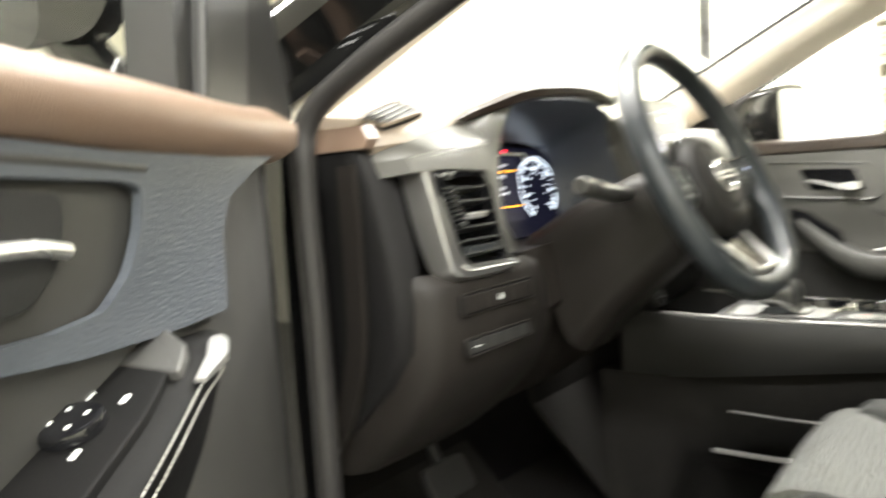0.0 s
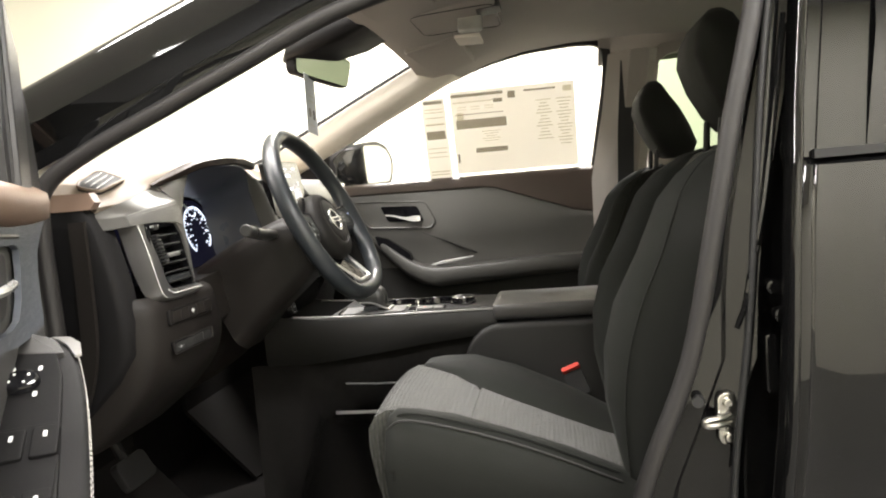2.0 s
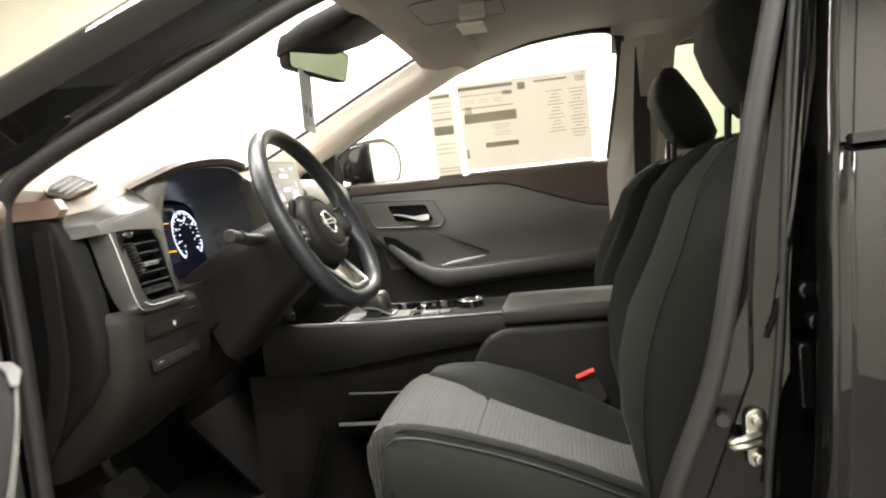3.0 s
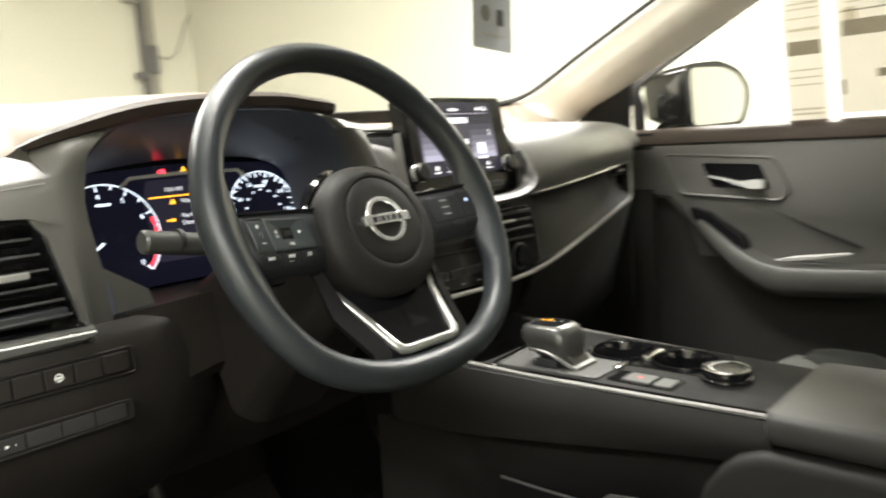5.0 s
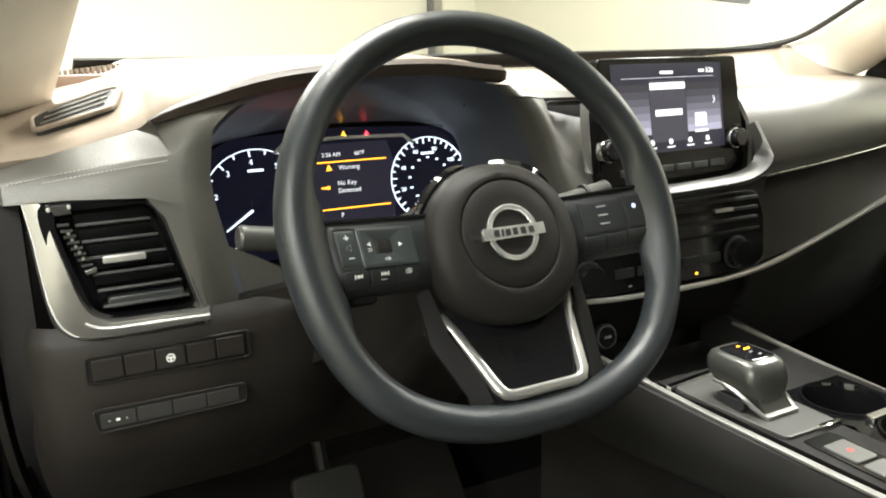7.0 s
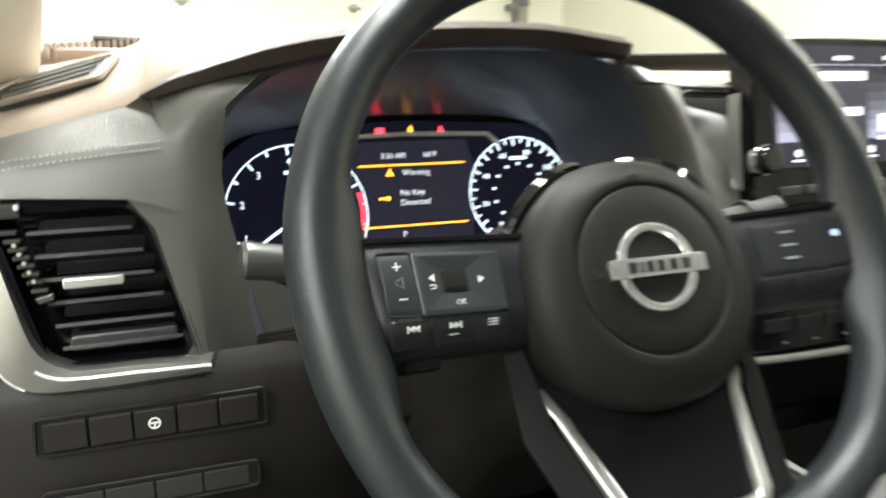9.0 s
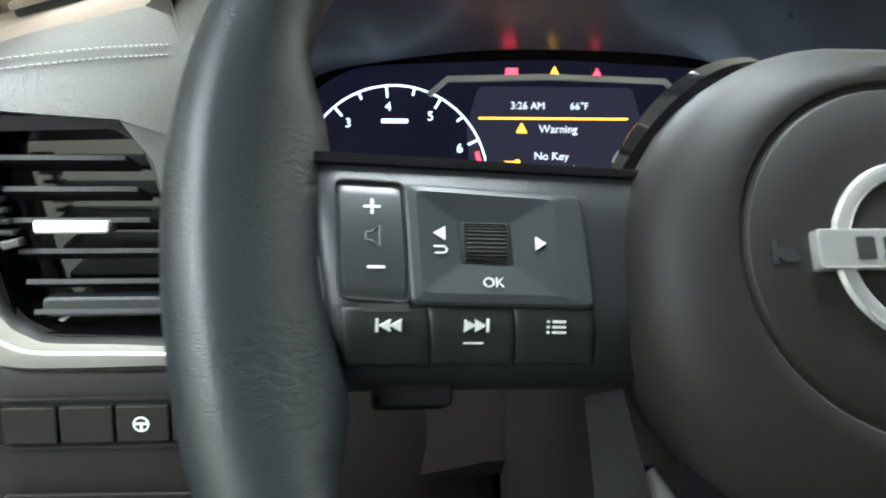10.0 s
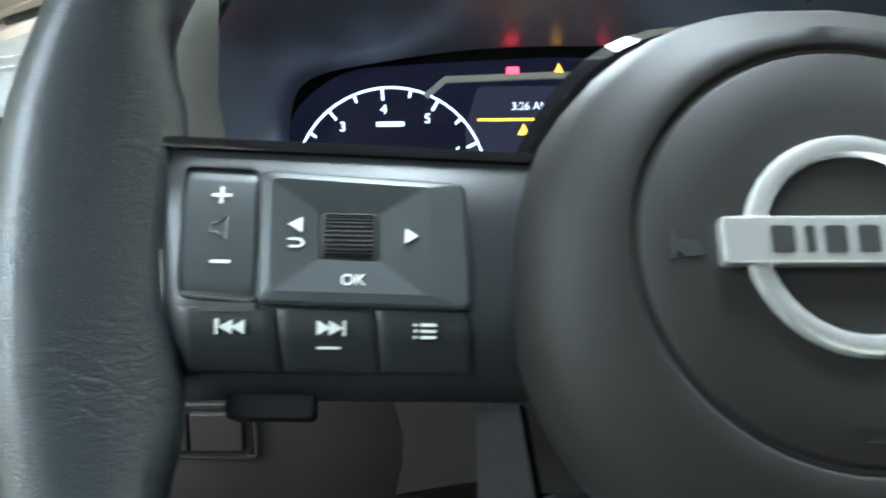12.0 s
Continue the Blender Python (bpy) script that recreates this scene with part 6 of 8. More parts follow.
            secs.append([(X0 + sx * u, yy, z - (0.02 if z < 1.05 else 0.045) * max(0, u - w) / 0.048 * (z > 1.0)) for u, yy in prof])
        loft(bm, secs)
        part("back_bolster", skin(bm, 0.008), SEATDARK, s, "dark backrest bolster", 60)
        bm = B()
        sweep(bm, spline([(X0 + sx * (w + 0.0325), y + b * 0.56, z) for (y, z), w, b in zip(line, width, bolster)], 3), ring(0.0014, 6))
        part("back_seam", bm, SEATDARK, s, "stitched bolster seam")
    bm = B()
    loft(bm, [[(X0 + u * 0.19, -0.62, 0.50) for u in (-1, -0.5, 0, 0.5, 1)], [(X0 + u * 0.205, -0.71, 0.80) for u in (-1, -0.5, 0, 0.5, 1)], [(X0 + u * 0.195, -0.76, 1.00) for u in (-1, -0.5, 0, 0.5, 1)], [(X0 + u * 0.18, -0.778, 1.060) for u in (-1, -0.5, 0, 0.5, 1)],
              [(X0 + u * 0.15, -0.745, 1.100) for u in (-1, -0.5, 0, 0.5, 1)], [(X0 + u * 0.10, -0.695, 1.108) for u in (-1, -0.5, 0, 0.5, 1)]])
    part("back_shell", skin(bm, 0.01), SEATDARK, s, "", 60)
    # headrest
    bm = B()
    secs = []
    for z, w, y0, y1 in ((1.124, 0.070, -0.715, -0.752), (1.132, 0.096, -0.698, -0.776), (1.16, 0.116, -0.679, -0.784), (1.205, 0.125, -0.656, -0.766), (1.25, 0.124, -0.641, -0.744), (1.285, 0.114, -0.645, -0.722), (1.312, 0.095, -0.660, -0.707), (1.326, 0.06, -0.675, -0.697)):
        cy, l = (y0 + y1) / 2, (y0 - y1)
        secs.append([(X0 + x, cy + y, z) for x, y in rrect(2 * w, l, min(l * 0.48, 0.035), 4)])
    loft(bm, secs, closed=True, caps=True)
    part("headrest", bm, SEATDARK, s, "dark cloth headrest", 60)
    for sx in (-1, 1):
        bm = sweep(B(), [(X0 + sx * 0.06, -0.68, 1.08), (X0 + sx * 0.06, -0.685, 1.15)], ring(0.006, 10))
        part("headrest_post", bm, BLACKRUB, s)
    part("seat_base", block(B(), (X0 - 0.17, -0.55, 0.35), (X0 + 0.17, -0.16, 0.535), 0.02), BLACKRUB, s)
    return s


seat = front_seat("front_seat", "grey cloth driver's seat with dark side bolsters")
other = copy_thing(seat, pose(0.375, -0.322, 0.32))
other["label"] = "grey cloth passenger seat with dark side bolsters"
bk = thing("seat_buckle", (-0.15, -0.44, 0.60), "black seat belt buckle with red button", "buckle")
BK = frame_m((-0.112, -0.418, 0.650), (0, -0.93, 0.37), (0.25, 0.36, 0.90), (-0.97, 0.09, 0.23))
part("body", slab(B(), rrect(0.042, 0.060, 0.005, 3, 0, -0.022), BK, -0.012, 0.006, 0.002), BLACKRUB, bk)
part("button", slab(B(), rrect(0.040, 0.010, 0.003, 3), frame_m((-0.122, -0.414, 0.664), (0, -0.93, 0.37), (0.60, 0.30, 0.75), (-0.80, 0.22, 0.56)), -0.012, 0.004, 0.0015), REDPLASTIC, bk, "red release button")

# ---- body shell, interior side ----
body = thing("car_body", (-0.8, -0.4, 0.2), "gloss black car body with dark door seals", "car body")


def pillar(name, a, b, mat, parent, label=""):
    """A beam whose section runs from a to b: lists of points at each end."""
    bm = B()
    secs = []
    for k in range(9):
        t = k / 8
        secs.append([Vector(p).lerp(Vector(q), t) for p, q in zip(a, b)])
    loft(bm, secs, closed=True, caps=True)
    return part(name, bm, mat, parent, label, 50)


# far side windscreen pillar, light trim that spreads into the dashboard's corner
SEALLINE = [(0.50, 0.680, 1.168), (0.585, 0.615, 1.176), (0.622, 0.575, 1.184), (0.626, 0.530, 1.197), (0.612, 0.470, 1.220), (0.606, 0.400, 1.255), (0.600, 0.330, 1.288), (0.592, 0.220, 1.340), (0.586, 0.10, 1.396), (0.580, -0.018, 1.450)]
INNER = [(0.56, 0.50, 1.112), (0.64, 0.47, 1.114), (0.692, 0.462, 1.120), (0.713, 0.432, 1.146), (0.711, 0.370, 1.173), (0.708, 0.305, 1.205), (0.7045, 0.226, 1.240), (0.70, 0.113, 1.292), (0.695, -0.01, 1.348), (0.69, -0.135, 1.405)]
bm = B()
secs = []
for s_, e_ in zip(spline(SEALLINE, 3), spline(INNER, 3)):
    s_ = s_ + Vector((0.010, 0, -0.002))
    d_ = e_ - s_
    secs.append([s_ + Vector((0.07, 0.03, 0.0)), s_] + [s_ + Vector((d_.x * kx - 0.004, d_.y * k, d_.z * k)) for kx, k in ((0.02, 0.18), (0.06, 0.42), (0.14, 0.64), (0.34, 0.80), (0.70, 0.93))] + [e_, e_ + Vector((0.032, 0, 0.008))])
loft(bm, secs[6:], closed=True, caps=True)
part("far_pillar_trim", bm, PILLARTRIM, body, "pale windscreen pillar trim", 60)
part("corner_pad", loft(B(), secs[:7], closed=True, caps=True), DASHTAN, dash, "", 60)
part("far_screen_seal", sweep(B(), spline(SEALLINE, 4), ring(0.0055, 8)), BLACKRUB, body)
# corner triangle by the far mirror
bm = B()
loft(bm, [[(0.760, 0.50, 1.085), (0.775, 0.350, 1.085)], [(0.752, 0.475, 1.130), (0.766, 0.345, 1.130)], [(0.740, 0.41, 1.170), (0.755, 0.338, 1.170)], [(0.730, 0.345, 1.215), (0.744, 0.330, 1.215)]])
part("far_mirror_corner", skin(bm, 0.012), BLACKRUB, body)
# near side pillar: light inside, black paint outside, rubber seal between


def rail(x0, y0, z0, kx, kz, y):
    """A line of the near pillar that bends into the roof rail."""
    yy = max(y, -0.10)
    z = z0 + (y0 - yy) * kz
    if y < -0.10:
        z += 0.072 * (1 - math.exp(-(-0.10 - y) / 0.16))
    return Vector((x0 + (y0 - max(y, -0.3)) * kx, y, z))


RY = [0.46, 0.40, 0.33, 0.26, 0.18, 0.10, 0.02, -0.06, -0.14, -0.24, -0.36, -0.50, -0.64]
bm, bp = B(), B()
st_, sp_ = [], []
for y in RY:
    o_, m_ = rail(-0.78, 0.305, 1.249, 0.20, 0.464, y), rail(-0.80, 0.289, 1.202, 0.162, 0.429, y)
    l_, q_ = rail(-0.79, 0.291, 1.142, 0.163, 0.44, y), rail(-0.775, 0.284, 1.137, 0.16, 0.4595, y)
    i_ = rail(-0.686, 0.40, 1.118, 0.187, 0.515, y)
    st_.append([i_, i_ + Vector((-0.012, 0, -0.008)), q_ + Vector((0.008, 0, -0.002)), q_ + Vector((0.006, 0, 0.03)), i_ + Vector((-0.012, 0, 0.02)), i_ + Vector((-0.002, 0, 0.008))])
    sp_.append([o_ + Vector((0.03, 0, 0.012)), o_ + Vector((0.010, 0, 0.010)), o_, o_.lerp(m_, 0.5) + Vector((-0.004, 0, 0.0)), m_, m_.lerp(l_, 0.25) + Vector((0.012, 0, 0)), m_.lerp(l_, 0.6) + Vector((0.022, 0, 0)), l_ + Vector((0.012, 0, 0.004)), q_ + Vector((0.0, 0, 0.035))])
loft(bm, st_, closed=True, caps=True)
part("near_pillar_trim", bm, PILLARTRIM, body, "pale windscreen pillar trim", 50)
loft(bp, sp_, closed=True, caps=True)
part("near_pillar_paint", bp, PAINT, body, "gloss black windscreen pillar", 40)
bm = B()
seal = spline([(-0.785, 0.300, 0.32), (-0.788, 0.295, 0.60), (-0.788, 0.290, 0.90), (-0.787, 0.292, 1.06), (-0.780, 0.284, 1.122)] + [tuple(rail(-0.777, 0.284, 1.137, 0.16, 0.4595, y)) for y in (0.22, 0.12, 0.0, -0.12, -0.24, -0.40, -0.55)] +
              [(-0.715, -0.645, 1.418), (-0.735, -0.672, 1.36), (-0.760, -0.657, 1.266), (-0.778, -0.620, 1.12), (-0.785, -0.594, 1.00), (-0.786, -0.557, 0.838), (-0.786, -0.495, 0.681), (-0.782, -0.45, 0.50), (-0.775, -0.40, 0.38), (-0.77, -0.34, 0.33)], 5)
sweep(bm, seal, [(0.012 * math.cos(a), 0.014 * math.sin(a)) for a in [2 * math.pi * k / 12 for k in range(12)]], up=(1, 0, 0))
part("door_seal", bm, RUBBER, body, "grey rubber door seal", 60)
# hinge pillar
bm = slab(B(), [(0.30, 0.30), (0.62, 0.30), (0.62, 1.10), (0.45, 1.12), (0.315, 1.10)], frame_m((-0.795, 0, 0), (0, 1, 0), (0, 0, 1), (1, 0, 0)), 0.0, 0.03, 0.004)
part("hinge_pillar", bm, PAINT, body)
# B pillar: painted panel, seam, recess and weather strip
bm = B()
secs = []
for z, ys in ((0.30, -0.36), (0.38, -0.40), (0.50, -0.45), (0.681, -0.495), (0.767, -0.530), (0.838, -0.557), (0.92, -0.577), (1.0, -0.594), (1.12, -0.620), (1.266, -0.657), (1.42, -0.70)):
    g = 0.036 if z < 0.9 else 0.012
    g = 0.020 if 0.9 <= z < 1.0 else g
    xo = -0.79 + 0.16 * max(0, z - 1.05)
    yw = min(ys - g - 0.045, -0.60 - 0.15 * max(0, z - 0.68) * 0.6)
    secs.append([(xo + 0.020, ys + 0.004, z), (xo + 0.012, ys, z), (xo + 0.003, ys - 0.008, z), (xo, ys - g, z), (xo + 0.010, ys - g - 0.004, z), (xo + 0.020, ys - g - 0.010, z), (xo + 0.014, yw + 0.012, z), (xo + 0.010, yw, z),
                 (xo + 0.030, yw - 0.014, z), (xo + 0.050, yw - 0.024, z), (xo + 0.050, yw - 0.06, z), (xo + 0.06, yw - 0.16, z)])
loft(bm, secs)
part("door_pillar", skin(bm, 0.006), PAINT, body, "gloss black door pillar", 30)
bm = sweep(B(), spline([(-0.792, -0.585, 0.42), (-0.794, -0.601, 0.684), (-0.796, -0.624, 0.865), (-0.792, -0.640, 1.02), (-0.772, -0.662, 1.20), (-0.745, -0.70, 1.42)], 5), [(0.0045 * math.cos(a), 0.0045 * math.sin(a)) for a in [2 * math.pi * k / 8 for k in range(8)]])
part("weather_strip", bm, BLACKRUB, body, "grey rubber weather strip", 60)
bm = sweep(B(), spline([(-0.797, -0.612, 0.880), (-0.797, -0.622, 0.905), (-0.795, -0.632, 0.95), (-0.792, -0.648, 1.02), (-0.775, -0.672, 1.15), (-0.76, -0.69, 1.25)], 4), ring(0.0035, 6))
part("weather_lip", bm, PAINT, body)
# added gloss tube on the pillar, shaped to catch an upright highlight
bm = sweep(B(), spline([(-0.790, -0.640, 1.00), (-0.782, -0.655, 1.10), (-0.766, -0.672, 1.22), (-0.745, -0.690, 1.34), (-0.727, -0.705, 1.43)], 5), ring(0.006, 12))
part("pillar_streak_bead", bm, PAINT, body, "gloss black bead added for a highlight streak on the pillar", 60)
for y, z in ((-0.660, 0.925), (-0.668, 0.890)):
    part("hinge_bolt", slab(B(), circle(0.010, 14), frame_m((-0.765, y, z), (0, 1, 0), (0, 0, 1), (-1, 0, 0)), 0.0, 0.020, 0.004), PAINT, body)
part("check_strap", slab(B(), rrect(0.016, 0.075, 0.007, 4), frame_m((-0.765, -0.655, 0.83), (0, 1, 0), (0, 0, 1), (-1, 0, 0)), 0.0, 0.016, 0.003), PAINT, body)
bm = B()
loft(bm, [[(-0.73, -0.55, 0.60), (-0.70, -0.66, 0.60)], [(-0.725, -0.60, 0.98), (-0.69, -0.72, 0.98)], [(-0.70, -0.66, 1.20), (-0.665, -0.78, 1.20)], [(-0.66, -0.70, 1.42), (-0.63, -0.82, 1.42)]])
part("door_pillar_trim", skin(bm, 0.01), DARK, body)
# sill
part("sill", block(B(), (-0.86, -2.2, 0.22), (-0.70, 0.62, 0.40), 0.02), PAINT, body)
# far side B pillar trim and belt
bm = B()
loft(bm, [[(0.765, -0.525, 0.50), (0.72, -0.56, 0.50), (0.70, -0.58, 0.50), (0.70, -0.66, 0.50), (0.745, -0.69, 0.50)], [(0.765, -0.535, 1.05), (0.72, -0.57, 1.05), (0.70, -0.59, 1.05), (0.70, -0.66, 1.05), (0.745, -0.69, 1.05)], [(0.748, -0.578, 1.25), (0.70, -0.62, 1.25), (0.675, -0.64, 1.25), (0.675, -0.685, 1.25), (0.715, -0.705, 1.25)],
          [(0.705, -0.605, 1.43), (0.66, -0.645, 1.43), (0.635, -0.665, 1.43), (0.635, -0.71, 1.43), (0.675, -0.735, 1.43)]])
part("far_pillar_cover", skin(bm, 0.01), HEADLINER, body, "", 50)
bm = sweep(B(), [(0.66, -0.655, 1.40), (0.665, -0.635, 1.2), (0.672, -0.625, 1.0), (0.68, -0.60, 0.75)], [(-0.024, -0.001), (0.024, -0.001), (0.024, 0.001), (-0.024, 0.001)], up=(1, 0, 0))
part("seat_belt", bm, BLACKRUB, body, "dark seat belt webbing")
# floor pan, bulkhead and rear closing panels
part("floor_pan", block(B(), (-0.80, -2.2, 0.26), (0.80, 0.85, 0.33), 0.0), CARPET, body, "dark carpet")
bm = B()
loft(bm, [[(-0.74, 0.42, 0.33), (-0.135, 0.44, 0.33)], [(-0.74, 0.62, 0.52), (-0.135, 0.62, 0.52)], [(-0.74, 0.66, 0.95), (-0.135, 0.66, 0.95)]])
loft(bm, [[(0.125, 0.44, 0.33), (0.74, 0.42, 0.33)], [(0.125, 0.62, 0.52), (0.74, 0.62, 0.52)], [(0.125, 0.66, 0.95), (0.74, 0.66, 0.95)]])
part("bulkhead", skin(bm, 0.01), CARPET, body)
for sx in (-1, 1):
    part("kick_panel", block(B(), (sx * 0.782 - 0.006, 0.30, 0.30), (sx * 0.782 + 0.006, 0.72, 1.085)), CHARCOAL, body)
part("fire_wall", block(B(), (-0.78, 0.70, 0.30), (0.78, 0.72, 1.08)), DARK, body)
# cowl and bonnet
bm = B()
secs = []
for x in (-0.80, -0.6, -0.3, 0, 0.3, 0.6, 0.80):
    yb = 0.95 - 0.30 * abs(x / 0.8) ** 2
    secs.append([(x, yb - 0.02, 1.095), (x, yb + 0.02, 1.105), (x, yb + 0.14, 1.098), (x, yb + 0.16, 1.105)])
loft(bm, secs)
part("cowl", skin(bm, 0.01), BLACKRUB, body, "matt black cowl")
bm = B()
secs = []
for x in (-0.82, -0.7, -0.4, 0, 0.4, 0.7, 0.82):
    yb = 1.09 - 0.28 * abs(x / 0.8) ** 2
    secs.append([(x, yb + d, z - 0.05 * (abs(x) > 0.75)) for d, z in ((0.0, 1.115), (0.02, 1.128), (0.2, 1.125), (0.5, 1.09), (0.8, 1.02), (0.95, 0.92), (1.0, 0.75))])
loft(bm, secs)
part("bonnet", skin(bm, 0.01), PAINT, body, "gloss black bonnet", 60)
# roof
bm = B()
secs = []
for y, z in ((-0.02, 1.475), (-0.3, 1.51), (-0.8, 1.53), (-1.5, 1.52), (-2.2, 1.46)):
    secs.append([(x, y, z + 0.012 - 0.035 * abs(x / 0.72) ** 3) for x in (-0.76, -0.68, -0.5, -0.2, 0, 0.2, 0.5, 0.68, 0.76)])
loft(bm, secs)
part("roof", skin(bm, 0.012), PAINT, body, "", 60)
part("tail_panel", block(B(), (-0.78, -2.24, 0.3), (0.78, -2.2, 1.06)), DARK, body)

bm = B()
secs = []
for y, z, k in ((-0.015, 1.448, 0.035), (-0.06, 1.436, 0.033), (-0.12, 1.440, 0.022), (-0.22, 1.459, 0.008), (-0.34, 1.474, -0.004), (-0.5, 1.482, -0.008), (-0.7, 1.487, 0.0), (-1.0, 1.488, 0.012), (-1.5, 1.478, 0.03), (-2.2, 1.42, 0.035)):
    secs.append([(x, y, z - k * abs(x / 0.70) ** 3) for x in (-0.73, -0.66, -0.5, -0.25, 0, 0.25, 0.5, 0.66, 0.73)])
loft(bm, secs)
solo("headliner", skin(bm, 0.012), HEADLINER, "grey cloth headliner under the roof", "headliner", kind="structure", sharp=60)
# windscreen
bm = B()
secs = []
for k in range(9):
    t = k / 8
    row = []
    for x in (-1, -0.66, -0.33, 0, 0.33, 0.66, 1):
        w = 0.66 - 0.06 * t
        y = (0.62 - 0.64 * t) + (0.31 * (1 - t) + 0.02 * t) * (1 - x * x)
        row.append((x * w, y, 1.150 + 0.318 * t))
    secs.append(row)
loft(bm, secs)
ws = solo("windscreen", bm, CLEAR, "clear curved windscreen glass", "windscreen", kind="structure", sharp=80)
ws.visible_shadow = False
bm = B()
loft(bm, [[(x * (0.655 - 0.06 * t), (0.615 - 0.64 * t) + (0.31 * (1 - t) + 0.02 * t) * (1 - x * x), 1.150 + 0.318 * t) for x in (-1, -0.66, -0.33, 0, 0.33, 0.66, 1)] for t in (0.0, 0.06, 0.085)])
tagged(part("windscreen_border", skin(bm, 0.003), BLACKRUB), "black border along the windscreen base", "windscreen", kind="structure")
# sensor cover and mirror at the top of the windscreen
sc = thing("sensor_cover", (0.0, 0.10, 1.42), "dark plastic sensor cover behind the mirror", "sensor cover")
bm = B()
secs = []
for y, z, w, h in ((0.19, 1.392, 0.03, 0.012), (0.165, 1.402, 0.075, 0.03), (0.10, 1.418, 0.105, 0.050), (0.02, 1.438, 0.118, 0.055), (-0.04, 1.452, 0.115, 0.03)):
    secs.append([(0.0 + x, y, z + q) for x, q in rrect(2 * w, h, h * 0.4, 3)])
loft(bm, secs, closed=True, caps=True)
part("cover", bm, DARK, sc, "", 60)
rv = thing("rear_view_mirror", (0.04, 0.13, 1.36), "dark framed rear-view mirror on its stem", "mirror")
RU, RN = Vector((0.92, -0.36, -0.13)).normalized(), Vector((-0.36, -0.92, -0.15)).normalized()
RN = (RN - RU * RN.dot(RU)).normalized()
RM = frame_m((0.037, 0.118, 1.380), RU, RN.cross(RU), RN)
part("shell", slab(B(), rounded([(-0.106, 0.036), (0.106, 0.036), (0.101, -0.036), (-0.097, -0.038)], 0.018, 4), RM, -0.022, 0.004, 0.003), DARK, rv)
part("mirror_glass", slab(B(), rounded([(-0.101, 0.031), (0.101, 0.031), (0.096, -0.031), (-0.092, -0.033)], 0.014, 4), RM, 0.003, 0.0048), MIRROR, rv, "silvered glass")
part("stem", sweep(B(), [(0.03, 0.13, 1.37), (0.015, 0.145, 1.40), (0.0, 0.15, 1.41)], ring(0.010, 10)), DARK, rv)
tg = thing("hang_tag", (-0.02, 0.13, 1.22), "white paper tag hanging from the mirror", "tag")
TM = frame_m((-0.008, 0.140, 1.286), (1, 0.07, -0.06), (0.06, 0, 1), (0.07, -1, 0))
tb = part("card", slab(B(), rrect(0.094, 0.135, 0.004, 2), TM, -0.0005, 0.0005), CARD, tg, "white card")
part("card_code", slab(B(), rrect(0.016, 0.022, 0.001, 1, 0.018, -0.022), TM, 0.0006, 0.0009), INKDARK, tb, "dark printed square")
part("card_badge", slab(B(), circle(0.011, 20, -0.018, -0.020), TM, 0.0006, 0.0009), INKGREY, tb)
for y in (0.02, 0.008, -0.048):
    part("card_line", slab(B(), rrect(0.055, 0.0025, 0.0004, 1, 0, y), TM, 0.0006, 0.0009), INKPALE, tb)
# roof lamp console and sun visor
dm = thing("roof_lamp", (0.0, -0.22, 1.44), "grey roof console with clear lamp lens", "roof lamp")
CONSOLE = [(-0.17, -0.055), (0.055, -0.055), (0.075, 0.05), (0.11, 0.13), (-0.15, 0.13)]
bm = slab(B(), rounded(CONSOLE, 0.03, 4), frame_m((0.03, -0.18, 1.448), (1, 0, 0), (0, -1, 0.08), (0, -0.08, -1)), -0.006, 0.014, 0.006)
part("console", bm, HEADLINER, dm)
RCM = frame_m((0.03, -0.18, 1.448), (1, 0, 0), (0, -1, 0.08), (0, -0.08, -1))
part("console_groove", sweep(B(), [RCM @ Vector((p[0] * 0.97, p[1] * 0.97, 0.0135)) for p in rounded(CONSOLE, 0.03, 4)], ring(0.0016, 6), up=(0, 0, 1), closed=True), RUBBER, dm)
part("console_recess", slab(B(), rrect(0.075, 0.052, 0.008, 3, -0.085, 0.112), RCM, 0.0, 0.0152, 0.001), CHARCOAL, dm, "dark storage recess")
part("lens", slab(B(), rrect(0.055, 0.048, 0.008, 3), frame_m((-0.035, -0.248, 1.428), (0, -1, 0), (0.45, 0, 0.9), (-0.9, 0, 0.45)), -0.006, 0.006, 0.003), LENS, dm, "clear lamp lens")
part("switch_plate", slab(B(), rrect(0.10, 0.062, 0.004, 3), frame_m((0.155, -0.225, 1.424), (1, 0, -0.02), (0, -1, -0.02), (0, -0.02, -1)), -0.004, 0.004, 0.002), PILLARTRIM, dm, "pale switch plate")
for sx, nm in ((1, "passenger"), (-1, "driver")):
    bm = B()
    slab(bm, rounded([(-0.19, 0.075), (0.17, 0.075), (0.19, -0.06), (-0.17, -0.075)], 0.02, 4), frame_m((sx * 0.36, -0.125, 1.428 if sx > 0 else 1.432), (1, 0, -0.03 * sx), (0, -1, 0.14), (0, -0.14, -1)), -0.006, 0.012, 0.006)
    v = thing("sun_visor", (sx * 0.36, -0.06, 1.44), "folded grey sun visor against the headliner", "sun visor", "sun visors")
    part("flap", bm, HEADLINER, v)

# ---- passenger door ----
pd = thing("passenger_door", (0.80, 0.0, 0.4), "closed passenger door with grey trim and brown belt", "car door")


def sheet(bm, ys, prof):
    """Sections along y; prof(y) gives (x, z) points."""
    return loft(bm, [[(x, y, z) for x, z in prof(y)] for y in ys])


YS = [0.40, 0.33, 0.27, 0.20, 0.10, 0.0, -0.10, -0.18, -0.22, -0.30, -0.38, -0.46, -0.52, -0.555]


